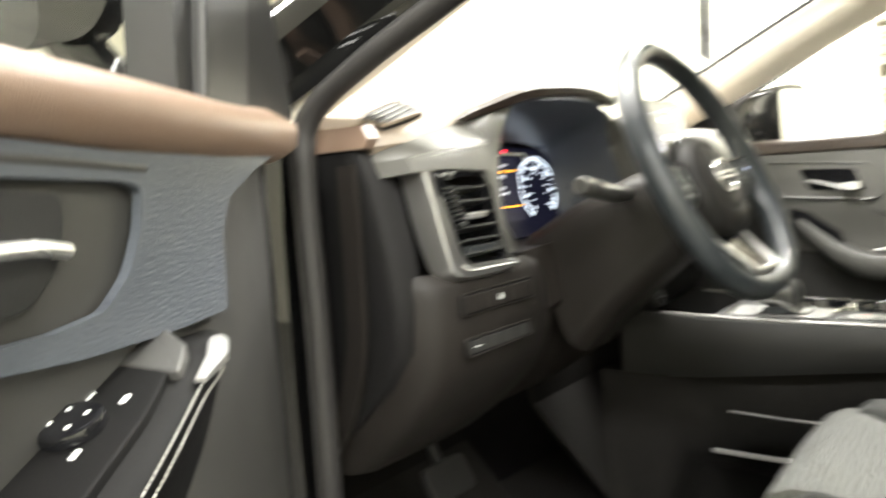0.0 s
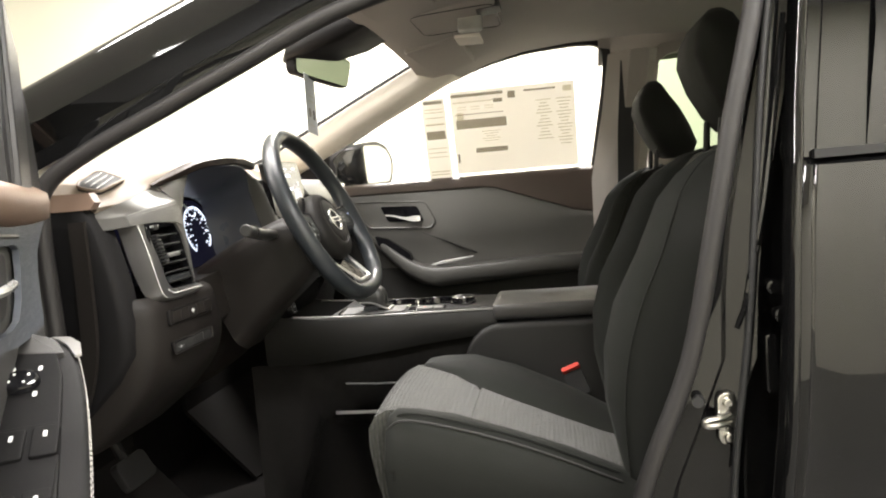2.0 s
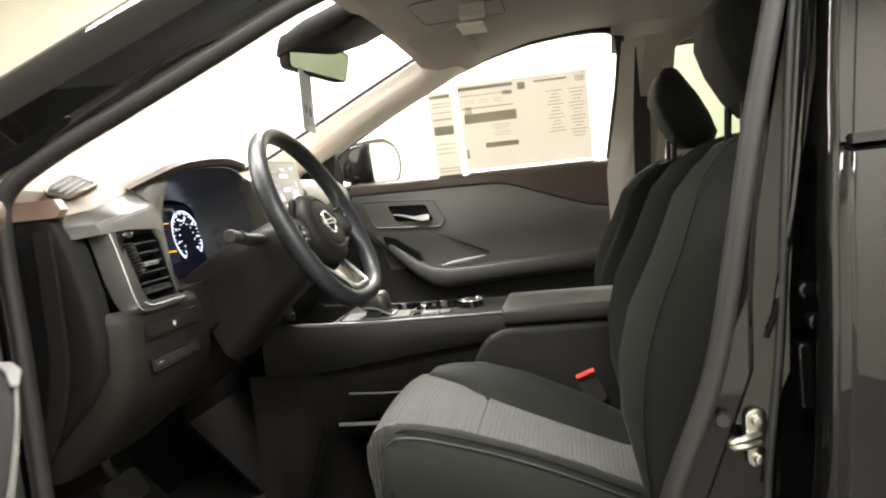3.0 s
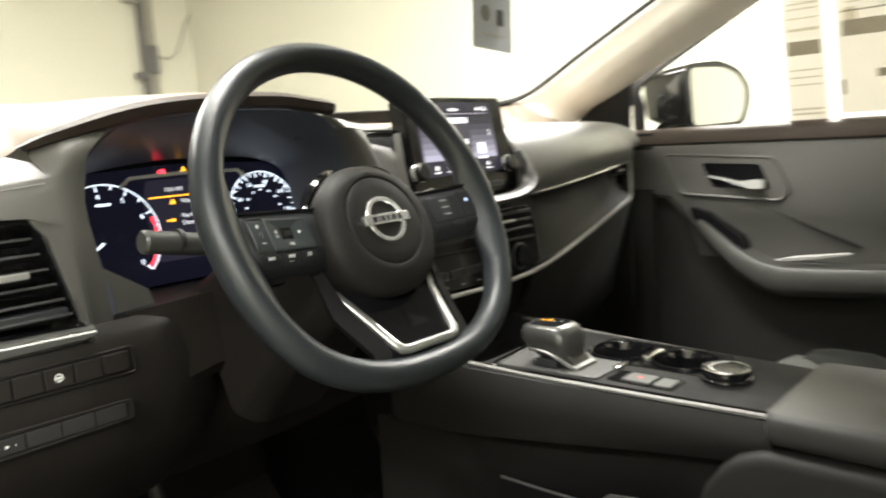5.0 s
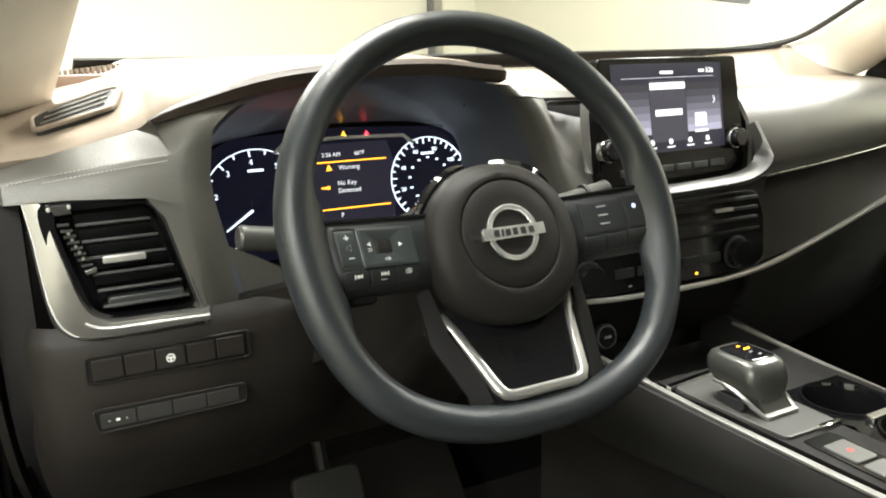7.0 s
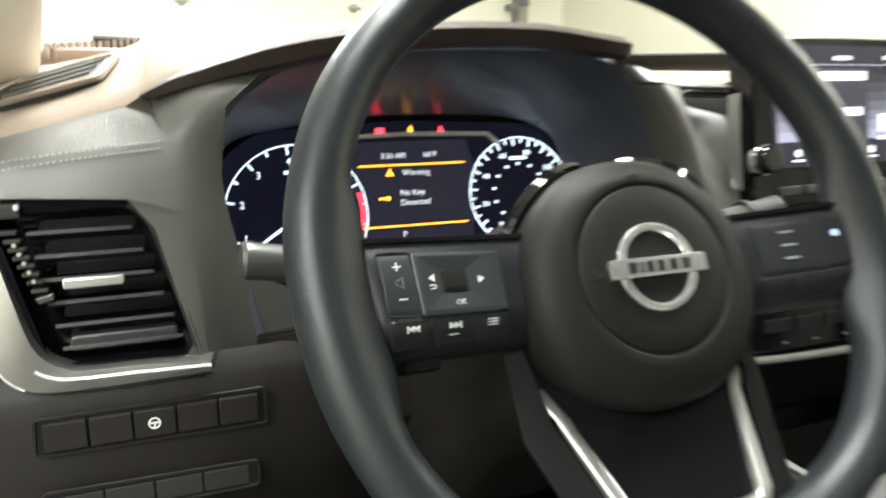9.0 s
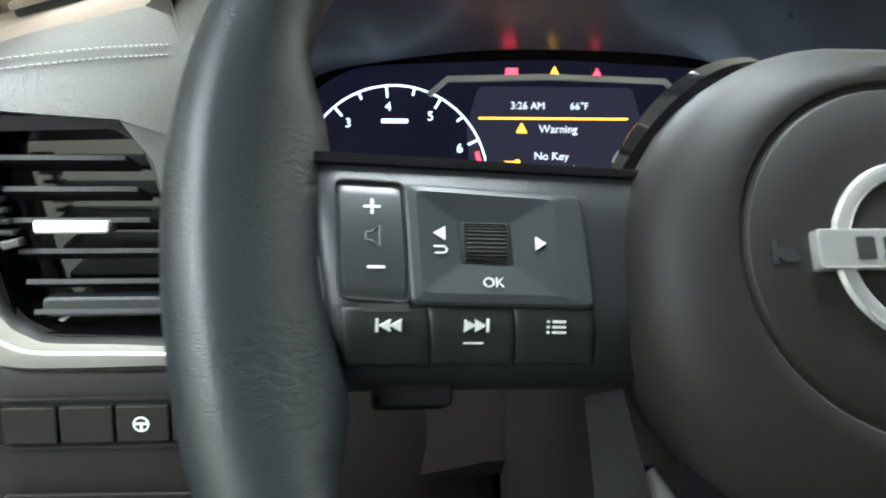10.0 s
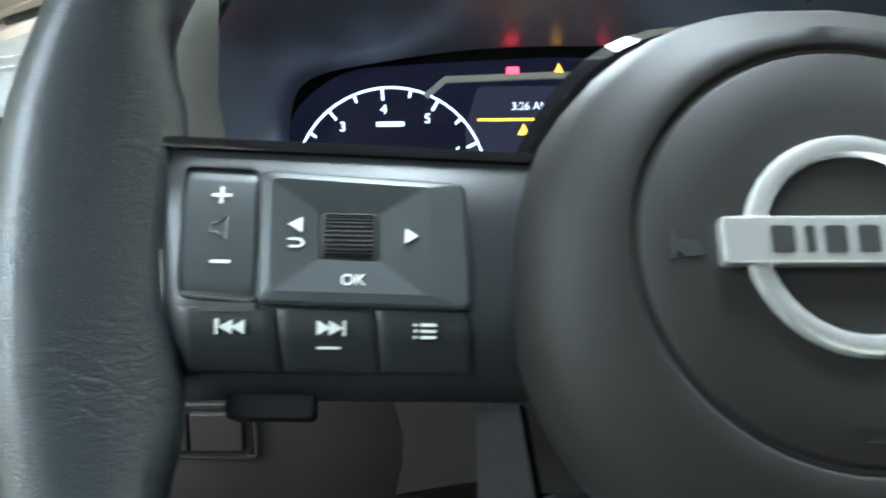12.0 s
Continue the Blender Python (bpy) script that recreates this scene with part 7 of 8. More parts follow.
def belt_low(y):
    return 1.052 + 0.006 * y if y > -0.20 else max(0.945, 1.050 + (y + 0.20) * 0.36)


bm = sheet(B(), YS, lambda y: [(0.825, 1.092), (0.800, 1.094), (0.780, 1.086), (0.772, 1.072), (0.772, belt_low(y) + 0.006), (0.782, belt_low(y))])
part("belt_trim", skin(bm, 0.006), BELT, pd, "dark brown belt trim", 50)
bm = sheet(B(), YS, lambda y: [(0.786, belt_low(y) + 0.001), (0.780, belt_low(y) - 0.012), (0.782, max(0.93, min(0.955, 0.93 + (y - 0.15) * 0.3))), (0.790, 0.89 if y < 0.25 else 0.94), (0.806, 0.85 if y < 0.25 else 0.938), (0.812, 0.80 if y < 0.25 else 0.936)])
part("door_panel", skin(bm, 0.006), DOORGREY, pd, "grey door panel", 50)
bm = sheet(B(), YS, lambda y: [(0.800, 0.942) if y > 0.25 else (0.812, 0.86), (0.812, 0.74), (0.800, 0.60), (0.79, 0.42), (0.80, 0.34)])
part("lower_panel", skin(bm, 0.006), CHARCOAL, pd, "dark lower door panel", 50)
# armrest, falling from the front then level
bm = B()
secs = []
for y, zt, h, d in ((0.235, 0.925, 0.020, 0.018), (0.20, 0.905, 0.034, 0.035), (0.15, 0.868, 0.046, 0.05), (0.10, 0.830, 0.056, 0.06), (0.05, 0.805, 0.060, 0.066), (0.0, 0.795, 0.060, 0.070), (-0.10, 0.798, 0.058, 0.072), (-0.25, 0.806, 0.056, 0.070), (-0.40, 0.812, 0.054, 0.066), (-0.50, 0.812, 0.05, 0.05)):
    secs.append([(0.80, y, zt + 0.002), (0.80 - d * 0.9, y, zt), (0.80 - d, y, zt - 0.010), (0.80 - d, y, zt - h * 0.7), (0.80 - d * 0.85, y, zt - h), (0.81, y, zt - h - 0.01)])
loft(bm, secs)
part("armrest", skin(bm, 0.006), ARMGREY, pd, "padded grey armrest", 50)
DM = frame_m((0.781, 0.132, 0.976), (0, -1, 0), (0, 0.02, 1), (-1, 0, 0))
bz = part("handle_bezel", slab(B(), rounded([(-0.134, 0.056), (0.102, 0.042), (0.131, -0.024), (0.114, -0.042), (-0.096, -0.028)], 0.014, 4), DM, 0.0, 0.006, 0.003), DOORGREY, pd)
bm = sweep(B(), [DM @ Vector((p[0], p[1], 0.005)) for p in rounded([(-0.138, 0.059), (0.105, 0.045), (0.135, -0.024), (0.116, -0.045), (-0.099, -0.031)], 0.016, 5)], [(-0.004, -0.006), (0.004, -0.006), (0.003, 0.003), (0.0, 0.005), (-0.003, 0.003)], up=(-1, 0, 0), closed=True)
part("bezel_lip", bm, DOORGREY, bz)
part("handle_cup", slab(B(), rounded([(-0.050, 0.038), (0.077, 0.032), (0.098, -0.022), (-0.026, -0.016)], 0.010, 4), DM, 0.002, 0.0072), PIANO, bz)
bm = sweep(B(), spline([DM @ Vector(p) for p in ((-0.032, 0.008, 0.012), (0.0, 0.003, 0.018), (0.04, -0.008, 0.018), (0.086, -0.010, 0.014))], 4), [(-0.004, -0.004), (0.004, -0.004), (0.004, 0.004), (-0.004, 0.004)], up=(-1, 0, 0), scale=[0.5, 0.5, 0.5, 0.6, 0.6, 0.7, 0.8, 0.9, 1.2, 1.8, 2.3, 2.4, 2.0])
part("door_handle", bm, HANDLE, bz, "bright inner door handle", 50)
bm = slab(B(), rounded([(0.207, 0.917), (0.165, 0.905), (0.092, 0.850), (0.084, 0.822), (0.115, 0.828), (0.197, 0.883)], 0.006), frame_m((0.792, 0, 0), (0, 1, 0), (0, 0, 1), (1, 0, 0)), -0.03, 0.005)
part("window_switch_plate", bm, PIANO, pd)
bm = sweep(B(), spline([(0.781, 0.063, 0.923), (0.785, 0.0, 0.897), (0.790, -0.06, 0.868), (0.800, -0.133, 0.834)], 4), ring(0.0035, 6))
part("panel_crease", bm, CHARCOAL, pd)
bm = sweep(B(), [(0.781, 0.30, 0.942), (0.781, 0.18, 0.932), (0.781, 0.063, 0.923)], ring(0.0025, 6))
part("panel_crease", bm, CHARCOAL, pd)
bm = sweep(B(), [(0.765, 0.02, 0.806), (0.762, -0.02, 0.813), (0.762, -0.06, 0.818), (0.768, -0.123, 0.826)], [(-0.008, -0.004), (0.008, -0.004), (0.009, 0.002), (0.004, 0.005), (-0.006, 0.004)], scale=[0.4, 1, 1, 0.5])
part("pull_insert", bm, HANDLE, pd, "pale pull cup edge", 50)


def wx(z):
    return 0.812 - (z - 1.09) * 0.27


WIN = [(0.345, 1.092), (0.338, 1.150), (0.332, 1.200), (0.20, 1.272), (0.05, 1.345), (-0.08, 1.402), (-0.20, 1.440), (-0.33, 1.466), (-0.45, 1.475), (-0.535, 1.474), (-0.575, 1.462), (-0.592, 1.43), (-0.585, 1.34), (-0.560, 1.20), (-0.540, 1.092)]
bm = B()
fr = [Vector((wx(z), y, z)) for y, z in WIN]
sweep(bm, spline(fr, 3), [(-0.016, -0.005), (0.010, -0.005), (0.010, 0.008), (-0.016, 0.008)], up=(-1, 0, 0.2))
part("window_frame", bm, RUBBER, pd, "black window frame")
bm = B()
bm.faces.new([bm.verts.new((wx(z), y, z)) for y, z in WIN])
g = part("window_glass", bm, CLEAR, pd, "clear side glass")
g.visible_shadow = False
# paper sheets on the far glass
def on_glass(y, z, d=0.004):
    return (wx(z) - d, y, z)


GM = frame_m(on_glass(-0.29, 1.235), (0, -1, 0), (-0.27, 0, 1), (-1, 0, -0.27))
ws_ = thing("window_sheet", on_glass(-0.29, 1.235), "printed price sheet taped inside the far window", "paper sheet")
sh = part("sheet", slab(B(), rrect(0.400, 0.275, 0.001, 1, 0.0, 0.0), GM, -0.0008, 0.0), PAPER, ws_, "white printed sheet")
PRINT = [(0.170, 0.010, -0.112, 0.122, SLIPINK), (0.150, 0.004, -0.118, 0.100, SLIPPALE), (0.165, 0.030, -0.105, 0.028, SLIPINK), (0.105, 0.016, -0.078, -0.062, SLIPINK), (0.160, 0.003, -0.11, 0.060, SLIPINK), (0.024, 0.022, 0.0, 0.112, SLIPINK), (0.10, 0.006, 0.09, 0.120, SLIPINK), (0.006, 0.03, -0.19, -0.085, SLIPINK), (0.022, 0.024, -0.172, 0.055, SLIPPALE), (0.03, 0.012, -0.045, 0.098, SLIPINK)]
PRINT += [(0.030, 0.0022, -0.165 + 0.045 * (k % 3), 0.084 - 0.008 * (k // 3), SLIPPALE) for k in range(6)]
PRINT += [(0.060 - 0.012 * (k % 3), 0.0024, -0.075, 0.000 - 0.008 * k, SLIPPALE) for k in range(5)]
PRINT += [(0.052 - 0.010 * ((k * 7) % 4), 0.0034, 0.100, 0.085 - 0.0105 * k, SLIPPALE) for k in range(13)]
PRINT += [(0.050 - 0.008 * ((k * 5) % 4), 0.0034, 0.165, 0.085 - 0.0105 * k, SLIPPALE) for k in range(15)]
for w, h, x, y, mt in PRINT:
    part("print_bar", slab(B(), rrect(w, h, 0.0006, 1, x, y), GM, 0.0002, 0.0006), mt, sh, "unreadable print as a plain bar")
part("sheet_mark", slab(B(), rrect(0.028, 0.018, 0.003, 2, 0.178, 0.115), GM, 0.0002, 0.0006), SLIPPALE, sh)
s2 = thing("small_sheet", on_glass(-0.032, 1.225), "narrow printed slip taped inside the far window", "paper sheet")
GM2 = frame_m(on_glass(-0.032, 1.222), (0, -1, 0), (-0.27, 0, 1), (-1, 0, -0.27))
sh2 = part("slip", slab(B(), rrect(0.078, 0.270, 0.001, 1), GM2, -0.0008, 0.0), PAPER, s2)
for h, y, mt in ((0.010, 0.122, SLIPINK), (0.003, 0.100, SLIPPALE), (0.003, 0.090, SLIPPALE), (0.003, 0.072, SLIPPALE), (0.006, 0.050, SLIPPALE), (0.028, 0.014, SLIPINK), (0.003, -0.03, SLIPPALE), (0.003, -0.045, SLIPPALE), (0.003, -0.06, SLIPPALE), (0.004, -0.11, SLIPPALE), (0.004, -0.12, SLIPPALE)):
    part("print_bar", slab(B(), rrect(0.062, h, 0.0006, 1, 0, y), GM2, 0.0002, 0.0006), mt, sh2, "unreadable print as a plain bar")
# rear far window
rd = thing("rear_passenger_door", (0.80, -1.2, 0.5), "closed rear door with tinted glass", "car door")
bm = sheet(B(), [-0.80, -1.2, -1.7, -2.0], lambda y: [(0.80, 1.10), (0.775, 1.09), (0.775, 0.9), (0.79, 0.4)])
part("door_panel", skin(bm, 0.01), GREY, rd)
bm = B()
W2 = [(-0.715, 1.10), (-0.728, 1.30), (-0.740, 1.40), (-0.775, 1.425), (-0.92, 1.44), (-1.3, 1.44), (-1.7, 1.39), (-1.9, 1.30), (-1.85, 1.11)]
bm.faces.new([bm.verts.new((wx(z) - 0.01, y, z)) for y, z in W2])
g = part("tinted_glass", bm, TINT, rd, "green-grey tinted glass")
g.visible_shadow = False
bm = sweep(B(), [(wx(z) - 0.012, y, z) for y, z in W2], [(-0.03, -0.008), (0.012, -0.008), (0.012, 0.008), (-0.03, 0.008)], up=(-1, 0, 0.2), closed=True)
part("window_frame", bm, HEADLINER, rd)
bm = loft(B(), [[(0.770, y, 1.412), (0.735, y, 1.436), (0.700, y, 1.466), (0.655, y, 1.500)] for y in (-0.57, -0.8, -1.2, -1.6, -2.0)])
part("rail_trim", skin(bm, 0.008), HEADLINER, rd)
# far exterior mirror
em = thing("wing_mirror", (0.95, 0.28, 1.10), "black wing mirror with clear glass", "wing mirror")
bm = B()
secs = []
for d, s in ((0.17, 0.35), (0.14, 0.80), (0.07, 1.08), (0.0, 1.18)):
    secs.append([(0.985 + x * s, 0.225 + d * 0.9 - x * 0.25, 1.166 + z * s * 0.84) for x, z in rounded([(-0.112, 0.074), (0.0, 0.084), (0.07, 0.066), (0.113, 0.02), (0.110, -0.03), (0.085, -0.076), (-0.10, -0.080)], 0.022, 4)])
loft(bm, secs, closed=True, caps=True)
part("shell", bm, PAINT, em, "gloss black shell", 60)
EM = frame_m((0.978, 0.222, 1.166), (1, -0.25, 0), (0, 0, 1), (-0.25, -1, 0))
part("mirror_glass", slab(B(), rounded([(-0.118, 0.064), (0.0, 0.066), (0.06, 0.050), (0.094, 0.016), (0.092, -0.028), (0.070, -0.066), (-0.106, -0.070)], 0.018, 4), EM, 0.0, 0.006), MIRROR, em)
part("foot", sweep(B(), [(0.83, 0.30, 1.085), (0.90, 0.28, 1.10), (0.95, 0.27, 1.12)], ring(0.022, 10)), PAINT, em)

# ---- rear door on the near side ----
nr = thing("rear_driver_door", (-0.85, -1.2, 0.4), "gloss black closed rear door with dark tinted glass", "car door")


def front_edge(z):
    return -0.655 - (z - 0.69) * 0.075 if z < 1.0 else -0.678 - (z - 1.0) * 0.13


PROF = [(-0.808, 1.078), (-0.822, 1.068), (-0.836, 1.0), (-0.845, 0.93), (-0.850, 0.86), (-0.852, 0.755), (-0.849, 0.742), (-0.842, 0.70), (-0.832, 0.60), (-0.832, 0.50), (-0.82, 0.38)]
bm = B()
secs = []
for dy, dx in ((0.010, 0.040), (0.012, 0.018), (0.009, 0.006), (0.0, 0.0), (-0.010, -0.001), (-0.014, 0.003), (-0.018, 0.004), (-0.05, 0.0), (-0.4, -0.012), (-0.9, -0.012), (-1.35, 0.0)):
    secs.append([(x + dx, front_edge(z) + dy, z) for x, z in PROF])
loft(bm, secs)
part("door_skin", skin(bm, 0.008), PAINT, nr, "gloss black door skin", 40)
bm = sweep(B(), [(-0.815, -0.700, 1.080), (-0.820, -1.1, 1.083), (-0.814, -1.6, 1.10), (-0.80, -2.0, 1.12)], [(-0.007, -0.004), (0.006, -0.004), (0.006, 0.006), (-0.005, 0.006)])
part("belt_strip", bm, BLACKRUB, nr)
# extra bead proud of the skin's own edge, so a bright streak shows
bm = sweep(B(), spline([(-0.829, front_edge(0.42) + 0.006, 0.42), (-0.840, front_edge(0.60) + 0.006, 0.60), (-0.852, front_edge(0.755) + 0.006, 0.755), (-0.850, front_edge(0.86) + 0.006, 0.86), (-0.838, front_edge(0.98) + 0.006, 0.98), (-0.822, front_edge(1.068) + 0.006, 1.068), (-0.800, front_edge(1.15) + 0.006, 1.15), (-0.765, front_edge(1.35) + 0.006, 1.35), (-0.747, front_edge(1.43) + 0.006, 1.43)], 6), ring(0.0062, 12))
part("door_streak_bead", bm, PAINT, nr, "gloss black bead added along the door edge for a highlight streak", 60)
bm = B()
secs = []
for z, x in ((1.078, -0.812), (1.15, -0.80), (1.25, -0.785), (1.35, -0.765), (1.43, -0.745)):
    y = front_edge(z)
    secs.append([(x + 0.04, y + 0.012, z), (x + 0.012, y + 0.010, z), (x, y, z), (x, y - 0.014, z), (x + 0.006, y - 0.018, z), (x + 0.005, y - 0.05, z), (x + 0.008, y - 0.09, z)])
loft(bm, secs)
part("window_post", skin(bm, 0.006), PAINT, nr, "gloss black window post", 40)
bm = loft(B(), [[(-0.806, -0.76, 1.080), (-0.806, -1.3, 1.09), (-0.806, -1.9, 1.11)], [(-0.792, -0.78, 1.22), (-0.79, -1.3, 1.22), (-0.79, -1.9, 1.22)], [(-0.742, -0.80, 1.43), (-0.742, -1.3, 1.43), (-0.742, -1.8, 1.42)]])
part("tinted_glass", bm, PIANO, nr, "dark tinted glass")
sk = thing("door_striker", (-0.778, -0.598, 0.72), "zinc door striker loop on the pillar", "striker")
KM2 = frame_m((-0.778, -0.598, 0.764), (0.2, -1, 0), (0, 0, 1), (-1, -0.2, 0))
part("plate", slab(B(), rrect(0.024, 0.066, 0.010, 4), KM2, -0.004, 0.006, 0.002), STEEL, sk)
bm = sweep(B(), spline([KM2 @ Vector(p) for p in ((0.004, 0.0045, 0.002), (-0.010, 0.0042, 0.012), (-0.028, 0.0034, 0.014), (-0.032, 0.0, 0.014), (-0.028, -0.0034, 0.014), (-0.010, -0.0042, 0.012), (0.004, -0.0045, 0.002))], 4), ring(0.0045, 8), up=(0, 0, 1))
part("loop", bm, STEEL, sk)
for z in (0.021, -0.023):
    part("bolt", slab(B(), circle(0.006, 16, 0, z), KM2, 0.004, 0.012, 0.002), STEEL, sk)
bmp = thing("door_buffer", (-0.76, -0.585, 0.78), "small black rubber door buffer", "buffer")
part("stud", sweep(B(), [(-0.775, -0.568, 0.790), (-0.795, -0.563, 0.792), (-0.806, -0.561, 0.793)], ring(0.007, 10)), BLACKRUB, bmp)

# ---- pedals ----
pdl = thing("brake_pedal", (-0.40, 0.40, 0.45), "black rubber brake pedal with metal edge", "pedal")
part("pad", slab(B(), rrect(0.10, 0.06, 0.012, 3), frame_m((-0.40, 0.450, 0.568), (1, 0, 0), (0, 0.5, 0.86), (0, -0.86, 0.5)), -0.006, 0.010, 0.003), CHARCOAL, pdl)
part("arm", sweep(B(), [(-0.40, 0.458, 0.57), (-0.40, 0.51, 0.69), (-0.40, 0.58, 0.80)], ring(0.010, 8)), BLACKRUB, pdl)
fr_ = thing("footrest", (-0.64, 0.36, 0.45), "dark ribbed plastic footrest on carpet", "footrest")
part("pad", slab(B(), rrect(0.09, 0.16, 0.012, 3), frame_m((-0.63, 0.38, 0.47), (1, 0, 0), (0, 0.6, 0.8), (0, -0.8, 0.6)), -0.006, 0.010, 0.003), CHARCOAL, fr_)

# ---- driver's door, standing open ----
OPEN = radians(60.6)
DS = Vector((-math.sin(OPEN), -math.cos(OPEN), 0))
DN = Vector((math.cos(OPEN), -math.sin(OPEN), 0))
DO = Vector((-0.80, 0.275, 0))


def dp(s, d, z):
    return DO + DS * s + DN * d + Vector((0, 0, z))


dd = thing("driver_door", dp(0.5, 0, 0.4), "open driver's door with brown top and blue-grey insert", "car door")
bm = B()
secs = []
for s, zt, zb, d in ((0.028, 1.114, 1.090, 0.002), (0.045, 1.120, 1.084, 0.012), (0.10, 1.121, 1.077, 0.020), (0.2, 1.118, 1.077, 0.024), (0.3, 1.120, 1.079, 0.025), (0.42, 1.122, 1.084, 0.025), (0.7, 1.125, 1.09, 0.025), (1.02, 1.13, 1.10, 0.02)):
    secs.append([dp(s, -0.045, zt - 0.012), dp(s, -0.030, zt), dp(s, d - 0.016, zt - 0.001), dp(s, d - 0.002, zt - 0.010), dp(s, d, (zt + zb) / 2), dp(s, d - 0.003, zb + 0.004), dp(s, d - 0.016, zb - 0.004)])
loft(bm, secs, caps=False)
bm.faces.new([bm.verts.new(p) for p in secs[0]])
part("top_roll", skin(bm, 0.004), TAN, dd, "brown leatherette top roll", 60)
# trim skin
bm = B()
secs = []
for s, d in ((0.085, -0.012), (0.11, 0.0), (0.2, 0.006), (0.3, 0.008), (0.5, 0.008), (0.8, 0.008), (1.04, 0.0)):
    secs.append([dp(s, d - 0.009, z) for z in (1.088, 1.05, 1.0, 0.96, 0.90, 0.80, 0.60, 0.40)])
loft(bm, secs)
part("trim_panel", skin(bm, 0.006), GREY, dd, "grey door trim", 50)
# blue-grey padded insert
DMF = frame_m(dp(0, 0.0075, 0), DS, (0, 0, 1), DN)
INSERT = pm("blue_grey_insert", (0.066, 0.074, 0.088), 0.5, bump=0.9, bscale=90, var=0.15, vscale=40, stretch=(1, 1, 6))
part("insert", slab(B(), rounded([(0.112, 1.080), (0.160, 1.066), (0.210, 1.046), (0.226, 1.020), (0.229, 0.967), (0.313, 0.967), (0.395, 0.971), (0.452, 0.977), (0.62, 0.985), (0.62, 0.995), (0.45, 0.989), (0.414, 0.988), (0.372, 0.991), (0.346, 1.008), (0.330, 1.033), (0.325, 1.055), (0.346, 1.0595), (0.438, 1.062), (0.62, 1.066), (0.62, 1.080), (0.435, 1.079), (0.351, 1.076), (0.211, 1.076)], 0.006, 3), DMF, 0.0, 0.006), INSERT, dd, "quilted blue-grey insert", 30)
part("handle_cup", slab(B(), rounded([(0.392, 1.055), (0.56, 1.06), (0.58, 1.02), (0.56, 1.0), (0.425, 1.0), (0.40, 1.02)], 0.012, 4), DMF, 0.0, 0.005, 0.002), BLACKRUB, dd)
bm = sweep(B(), spline([DMF @ Vector(p) for p in ((0.40, 1.026, 0.008), (0.44, 1.03, 0.016), (0.50, 1.03, 0.018), (0.54, 1.03, 0.012))], 4), ring(0.004, 8))
part("door_handle", bm, BADGE, dd, "bright inner door handle")
bm = sweep(B(), [DMF @ Vector(p) for p in ((0.318, 1.066, 0.004), (0.42, 1.070, 0.004), (0.7, 1.075, 0.004))], ring(0.003, 8))
part("crease_line", bm, GREY, dd)
# armrest with switches
bm = B()
secs = []
for s, d, zt, zb in ((0.235, 0.010, 0.952, 0.935), (0.29, 0.034, 0.956, 0.915), (0.32, 0.048, 0.955, 0.90), (0.36, 0.056, 0.950, 0.88), (0.42, 0.064, 0.930, 0.85), (0.50, 0.070, 0.903, 0.82), (0.62, 0.076, 0.868, 0.78), (0.75, 0.078, 0.850, 0.76), (0.95, 0.06, 0.845, 0.76)):
    secs.append([dp(s, 0.0, zt + 0.004), dp(s, d * 0.55, zt), dp(s, d - 0.006, zt), dp(s, d, zt - 0.006), dp(s, d - 0.002, zt - 0.02), dp(s, d * 0.7, zb), dp(s, 0.0, zb - 0.02)])
loft(bm, secs)
part("armrest", skin(bm, 0.005), DOORDARK, dd, "dark leatherette armrest with stitched edge", 50)

AM = frame_m(dp(0.36, 0, 0.9515), DS + Vector((0, 0, -0.33)), DN, DN.cross(DS + Vector((0, 0, -0.33))) * -1)
AM = AM @ T(-0.36, 0, 0)
plate = part("switch_plate", slab(B(), rounded([(0.312, 0.000), (0.345, 0.036), (0.40, 0.046), (0.60, 0.054), (0.72, 0.054), (0.72, 0.000)], 0.008), AM, -0.010, 0.0035, 0.002), DOORDARK, dd, "dark switch plate")
kb = part("mirror_knob", slab(B(), circle(0.0165, 28, 0.409, 0.013), AM, 0.0, 0.0105, 0.003), PIANO, plate, "round mirror adjuster")
for a in (0, 90, 180, 270):
    part("knob_mark", slab(B(), rrect(0.0032, 0.0022, 0.0004, 1, 0.409 + 0.0085 * math.cos(radians(a + 30)), 0.013 + 0.0085 * math.sin(radians(a + 30))), AM, 0.0105, 0.0109), WHITEPRINT, plate)
for s_, d_ in ((0.381, 0.005), (0.384, 0.027), (0.428, 0.026), (0.442, 0.002)):
    part("switch_mark", slab(B(), rrect(0.0075, 0.0034, 0.0006, 1, s_, d_), AM, 0.0035, 0.0040), WHITEPRINT, plate)
part("switch_recess", slab(B(), rrect(0.135, 0.046, 0.006, 3, 0.545, 0.027), AM, 0.0, 0.0046, 0.001), DOORDARK, plate)
# the armrest tip's top, light from above put into its paler grey
part("tip_plate", slab(B(), rounded([(0.300, 0.000), (0.330, 0.036), (0.362, 0.046), (0.350, 0.000)], 0.006), AM, -0.004, 0.0042, 0.002), GREY, plate, "leatherette tip, greyer than the armrest for light from above")
for s_, d_ in ((0.505, 0.016), (0.505, 0.040), (0.585, 0.016), (0.585, 0.040)):
    k_ = part("window_switch", slab(B(), rrect(0.040, 0.020, 0.003, 3, s_, d_), AM, 0.004, 0.0072, 0.0015), DOORDARK, plate)
    part("switch_mark", slab(B(), rrect(0.008, 0.0030, 0.0008, 1, s_ - 0.008, d_), AM, 0.0072, 0.0076), WHITEPRINT, plate)
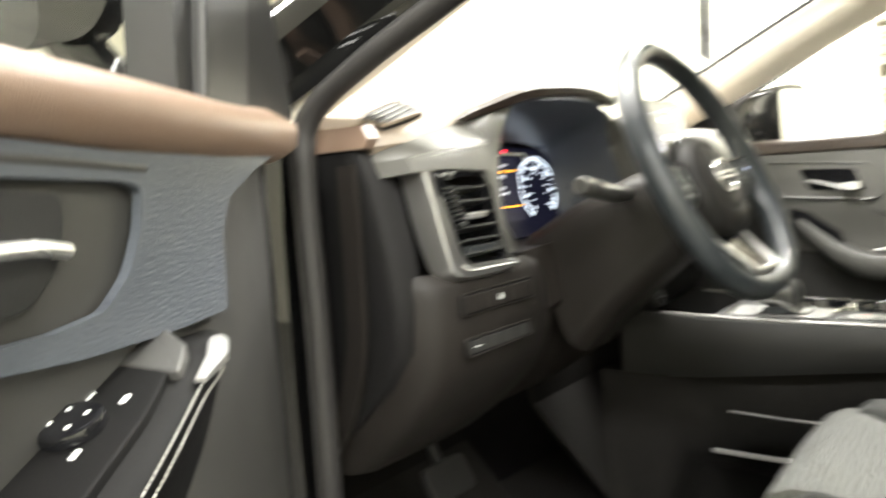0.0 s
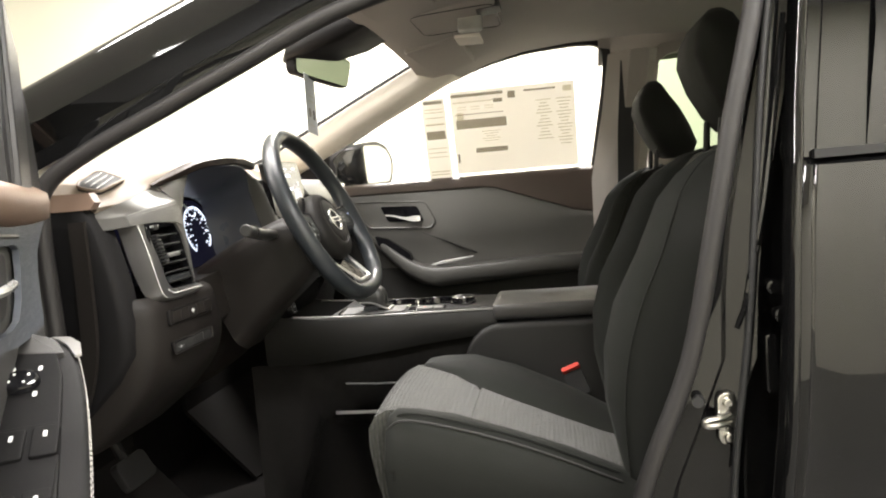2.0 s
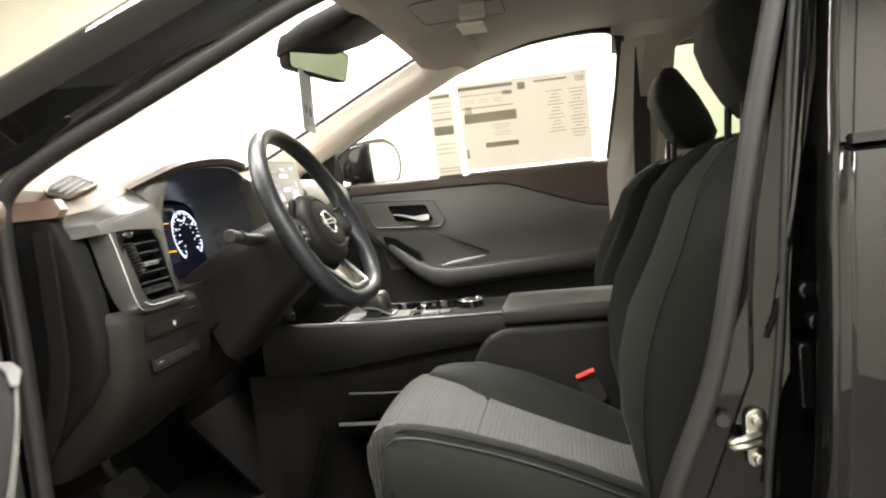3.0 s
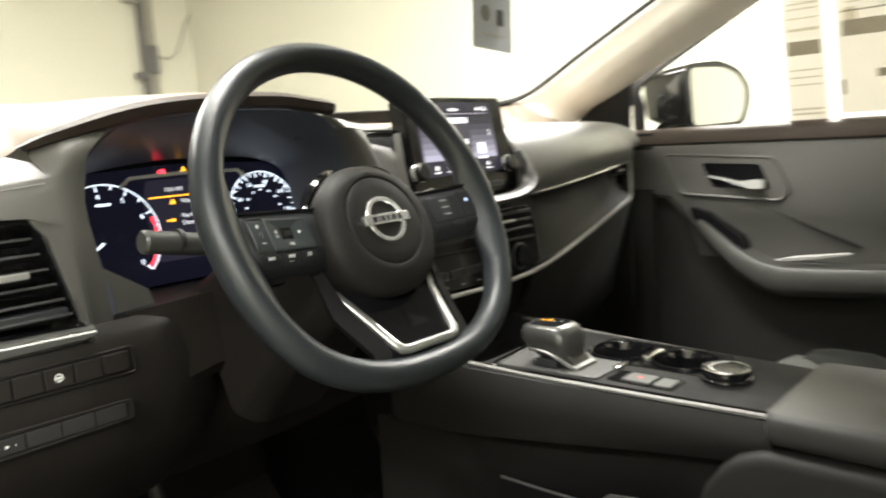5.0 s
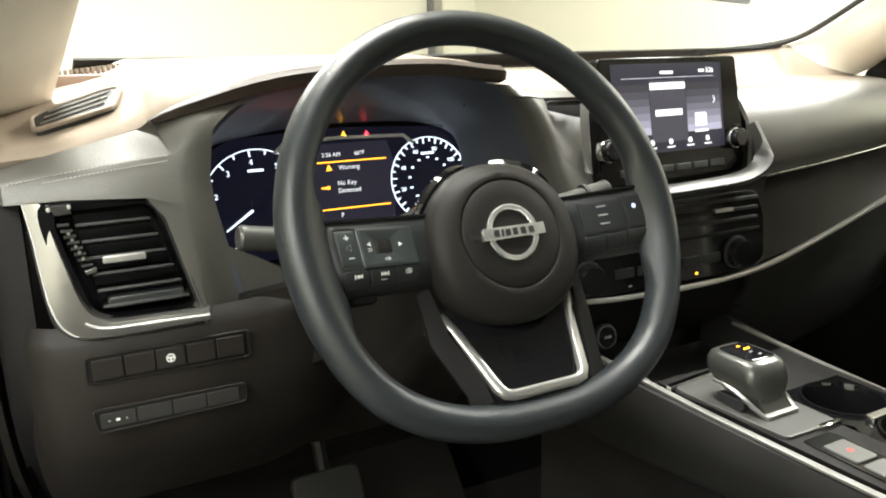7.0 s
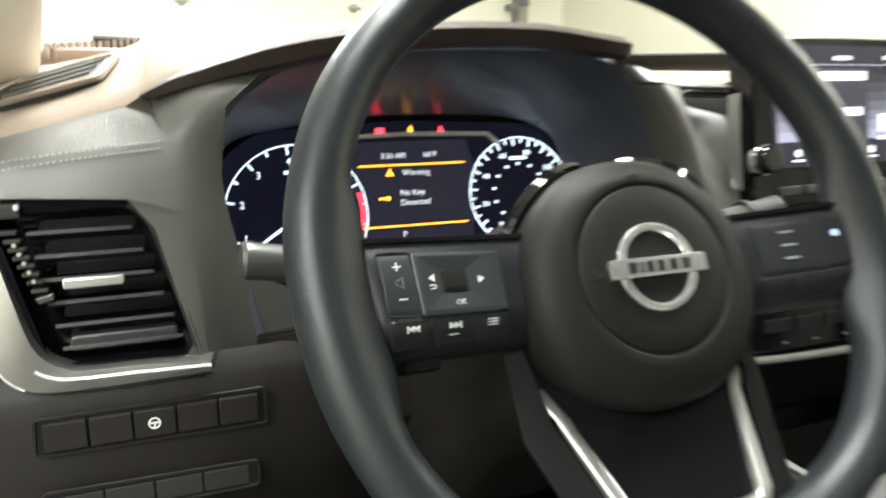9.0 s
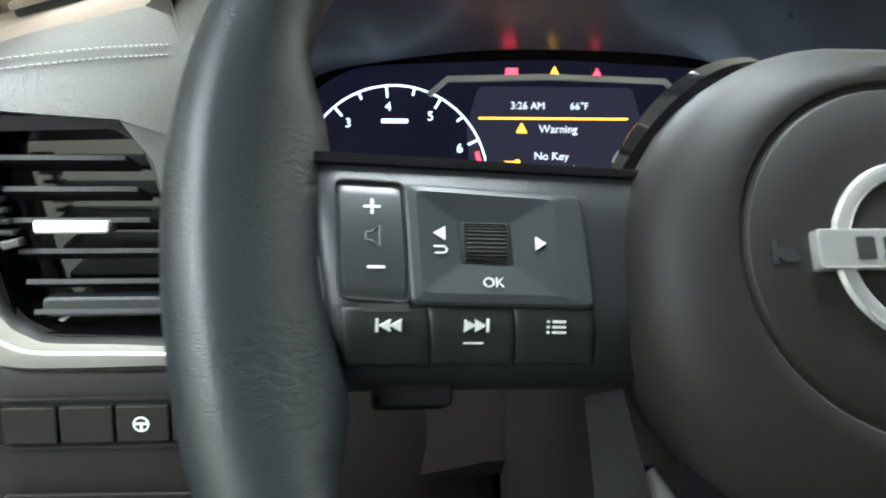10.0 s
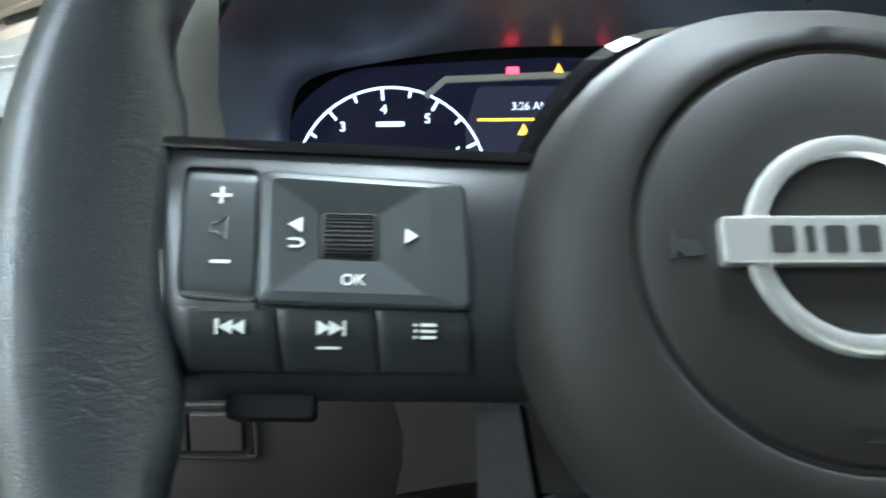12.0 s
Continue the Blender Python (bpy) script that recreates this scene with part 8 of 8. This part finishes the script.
edge = [dp(s_, d_, z_) for s_, d_, z_ in ((0.275, 0.026, 0.957), (0.30, 0.039, 0.958), (0.325, 0.050, 0.955), (0.36, 0.0565, 0.950), (0.42, 0.0645, 0.930), (0.50, 0.0705, 0.903), (0.62, 0.0765, 0.868))]
part("armrest_cap", sweep(B(), edge[:4], [(-0.006, -0.003), (0.006, -0.003), (0.006, 0.0015), (-0.006, 0.0015)], scale=[0.5, 1, 1, 0.5]), SILVER, dd, "bright cap at armrest tip")
for off in (0.002, 0.010):
    bm = B()
    line = spline([p + Vector((0, 0, -0.0005 - off)) + DN * (0.0008 if off > 0.005 else 0.0004) for p in edge], 16)
    for i in range(0, len(line) - 1):
        sweep(bm, [line[i], line[i].lerp(line[i + 1], 0.7)], ring(0.0005, 5))
    part("stitching", bm, STITCH, dd, "pale stitching")
# window front corner, frame, glass
part("sail_panel", slab(B(), rounded([(0.224, 1.108), (0.208, 1.20), (0.190, 1.34), (0.178, 1.345), (0.060, 1.222), (0.028, 1.124), (0.036, 1.108)], 0.006), DMF, -0.030, -0.004, 0.004), CHARCOAL, dd, "dark triangular mirror corner")
part("sail_ridge", slab(B(), rounded([(0.222, 1.110), (0.147, 1.112), (0.127, 1.209), (0.117, 1.275), (0.184, 1.335), (0.207, 1.190)], 0.003), DMF, -0.006, 0.001, 0.003), GREY, dd, "paler mirror corner facet")
part("glass_run", slab(B(), [(0.246, 1.105), (0.232, 1.25), (0.222, 1.42), (0.188, 1.37), (0.208, 1.22), (0.222, 1.105)], DMF, -0.045, -0.008), BLACKRUB, dd)
bm = sweep(B(), [DMF @ Vector((s_, z_, -0.03)) for s_, z_ in ((0.050, 1.12), (0.20, 1.345), (0.32, 1.43), (0.50, 1.47), (0.80, 1.47), (0.98, 1.43), (1.03, 1.12))], [(-0.018, -0.016), (0.018, -0.016), (0.018, 0.016), (-0.018, 0.016)], up=DN)
part("window_frame", bm, PAINT, dd, "gloss black window frame")
bm = B()
bm.faces.new([bm.verts.new(DMF @ Vector((s_, z_, -0.034))) for s_, z_ in ((0.24, 1.10), (0.225, 1.36), (0.32, 1.42), (0.50, 1.46), (0.80, 1.46), (0.97, 1.42), (1.02, 1.11))])
g = part("window_glass", bm, CLEAR, dd, "clear side glass")
g.visible_shadow = False
bm = B()
loft(bm, [[dp(s_, d_, z_) for z_, d_ in ((1.10, -0.055), (1.0, -0.085), (0.8, -0.10), (0.6, -0.09), (0.38, -0.07))] for s_ in (-0.02, 0.3, 0.7, 1.06)])
part("outer_skin", skin(bm, 0.006), PAINT, dd, "gloss black outer skin", 50)
part("door_front_edge", slab(B(), [(0.38, -0.075), (1.10, -0.055), (1.10, -0.012), (0.38, -0.012)], frame_m(dp(0.075, 0, 0), (0, 0, 1), DN, DS), 0.0, 0.010), CHARCOAL, dd)
part("door_rear_edge", slab(B(), [(0.38, -0.075), (1.10, -0.055), (1.10, 0.0), (0.38, 0.0)], frame_m(dp(1.04, 0, 0), (0, 0, 1), DN, DS), 0.0, 0.010), PAINT, dd)
bm = B()
secs = []
for q, f in ((-0.09, 0.35), (-0.065, 0.75), (-0.02, 0.98), (0.015, 1.0)):
    secs.append([dp(0.125 + q, -0.215 + x * f, 1.262 + z * f) for x, z in rounded([(-0.115, 0.04), (-0.07, 0.085), (0.06, 0.085), (0.115, 0.05), (0.115, -0.03), (0.09, -0.075), (-0.05, -0.08), (-0.105, -0.05)], 0.03, 3)])
loft(bm, secs, closed=True, caps=True)
part("wing_mirror_shell", bm, PAINT, dd, "gloss black wing mirror", 60)
part("wing_mirror_glass", slab(B(), rounded([(-0.10, 0.035), (-0.06, 0.075), (0.055, 0.075), (0.105, 0.045), (0.105, -0.025), (0.08, -0.065), (-0.045, -0.07), (-0.095, -0.045)], 0.025, 3), frame_m(dp(0.143, -0.215, 1.262), (0.98, 0.2, 0), (0, 0, 1), (0.2, -0.98, 0)), 0.0, 0.003), MIRROR, dd)
part("wing_mirror_foot", sweep(B(), [dp(0.11, -0.05, 1.11), dp(0.11, -0.12, 1.14), dp(0.115, -0.17, 1.20)], ring(0.024, 10)), PAINT, dd)
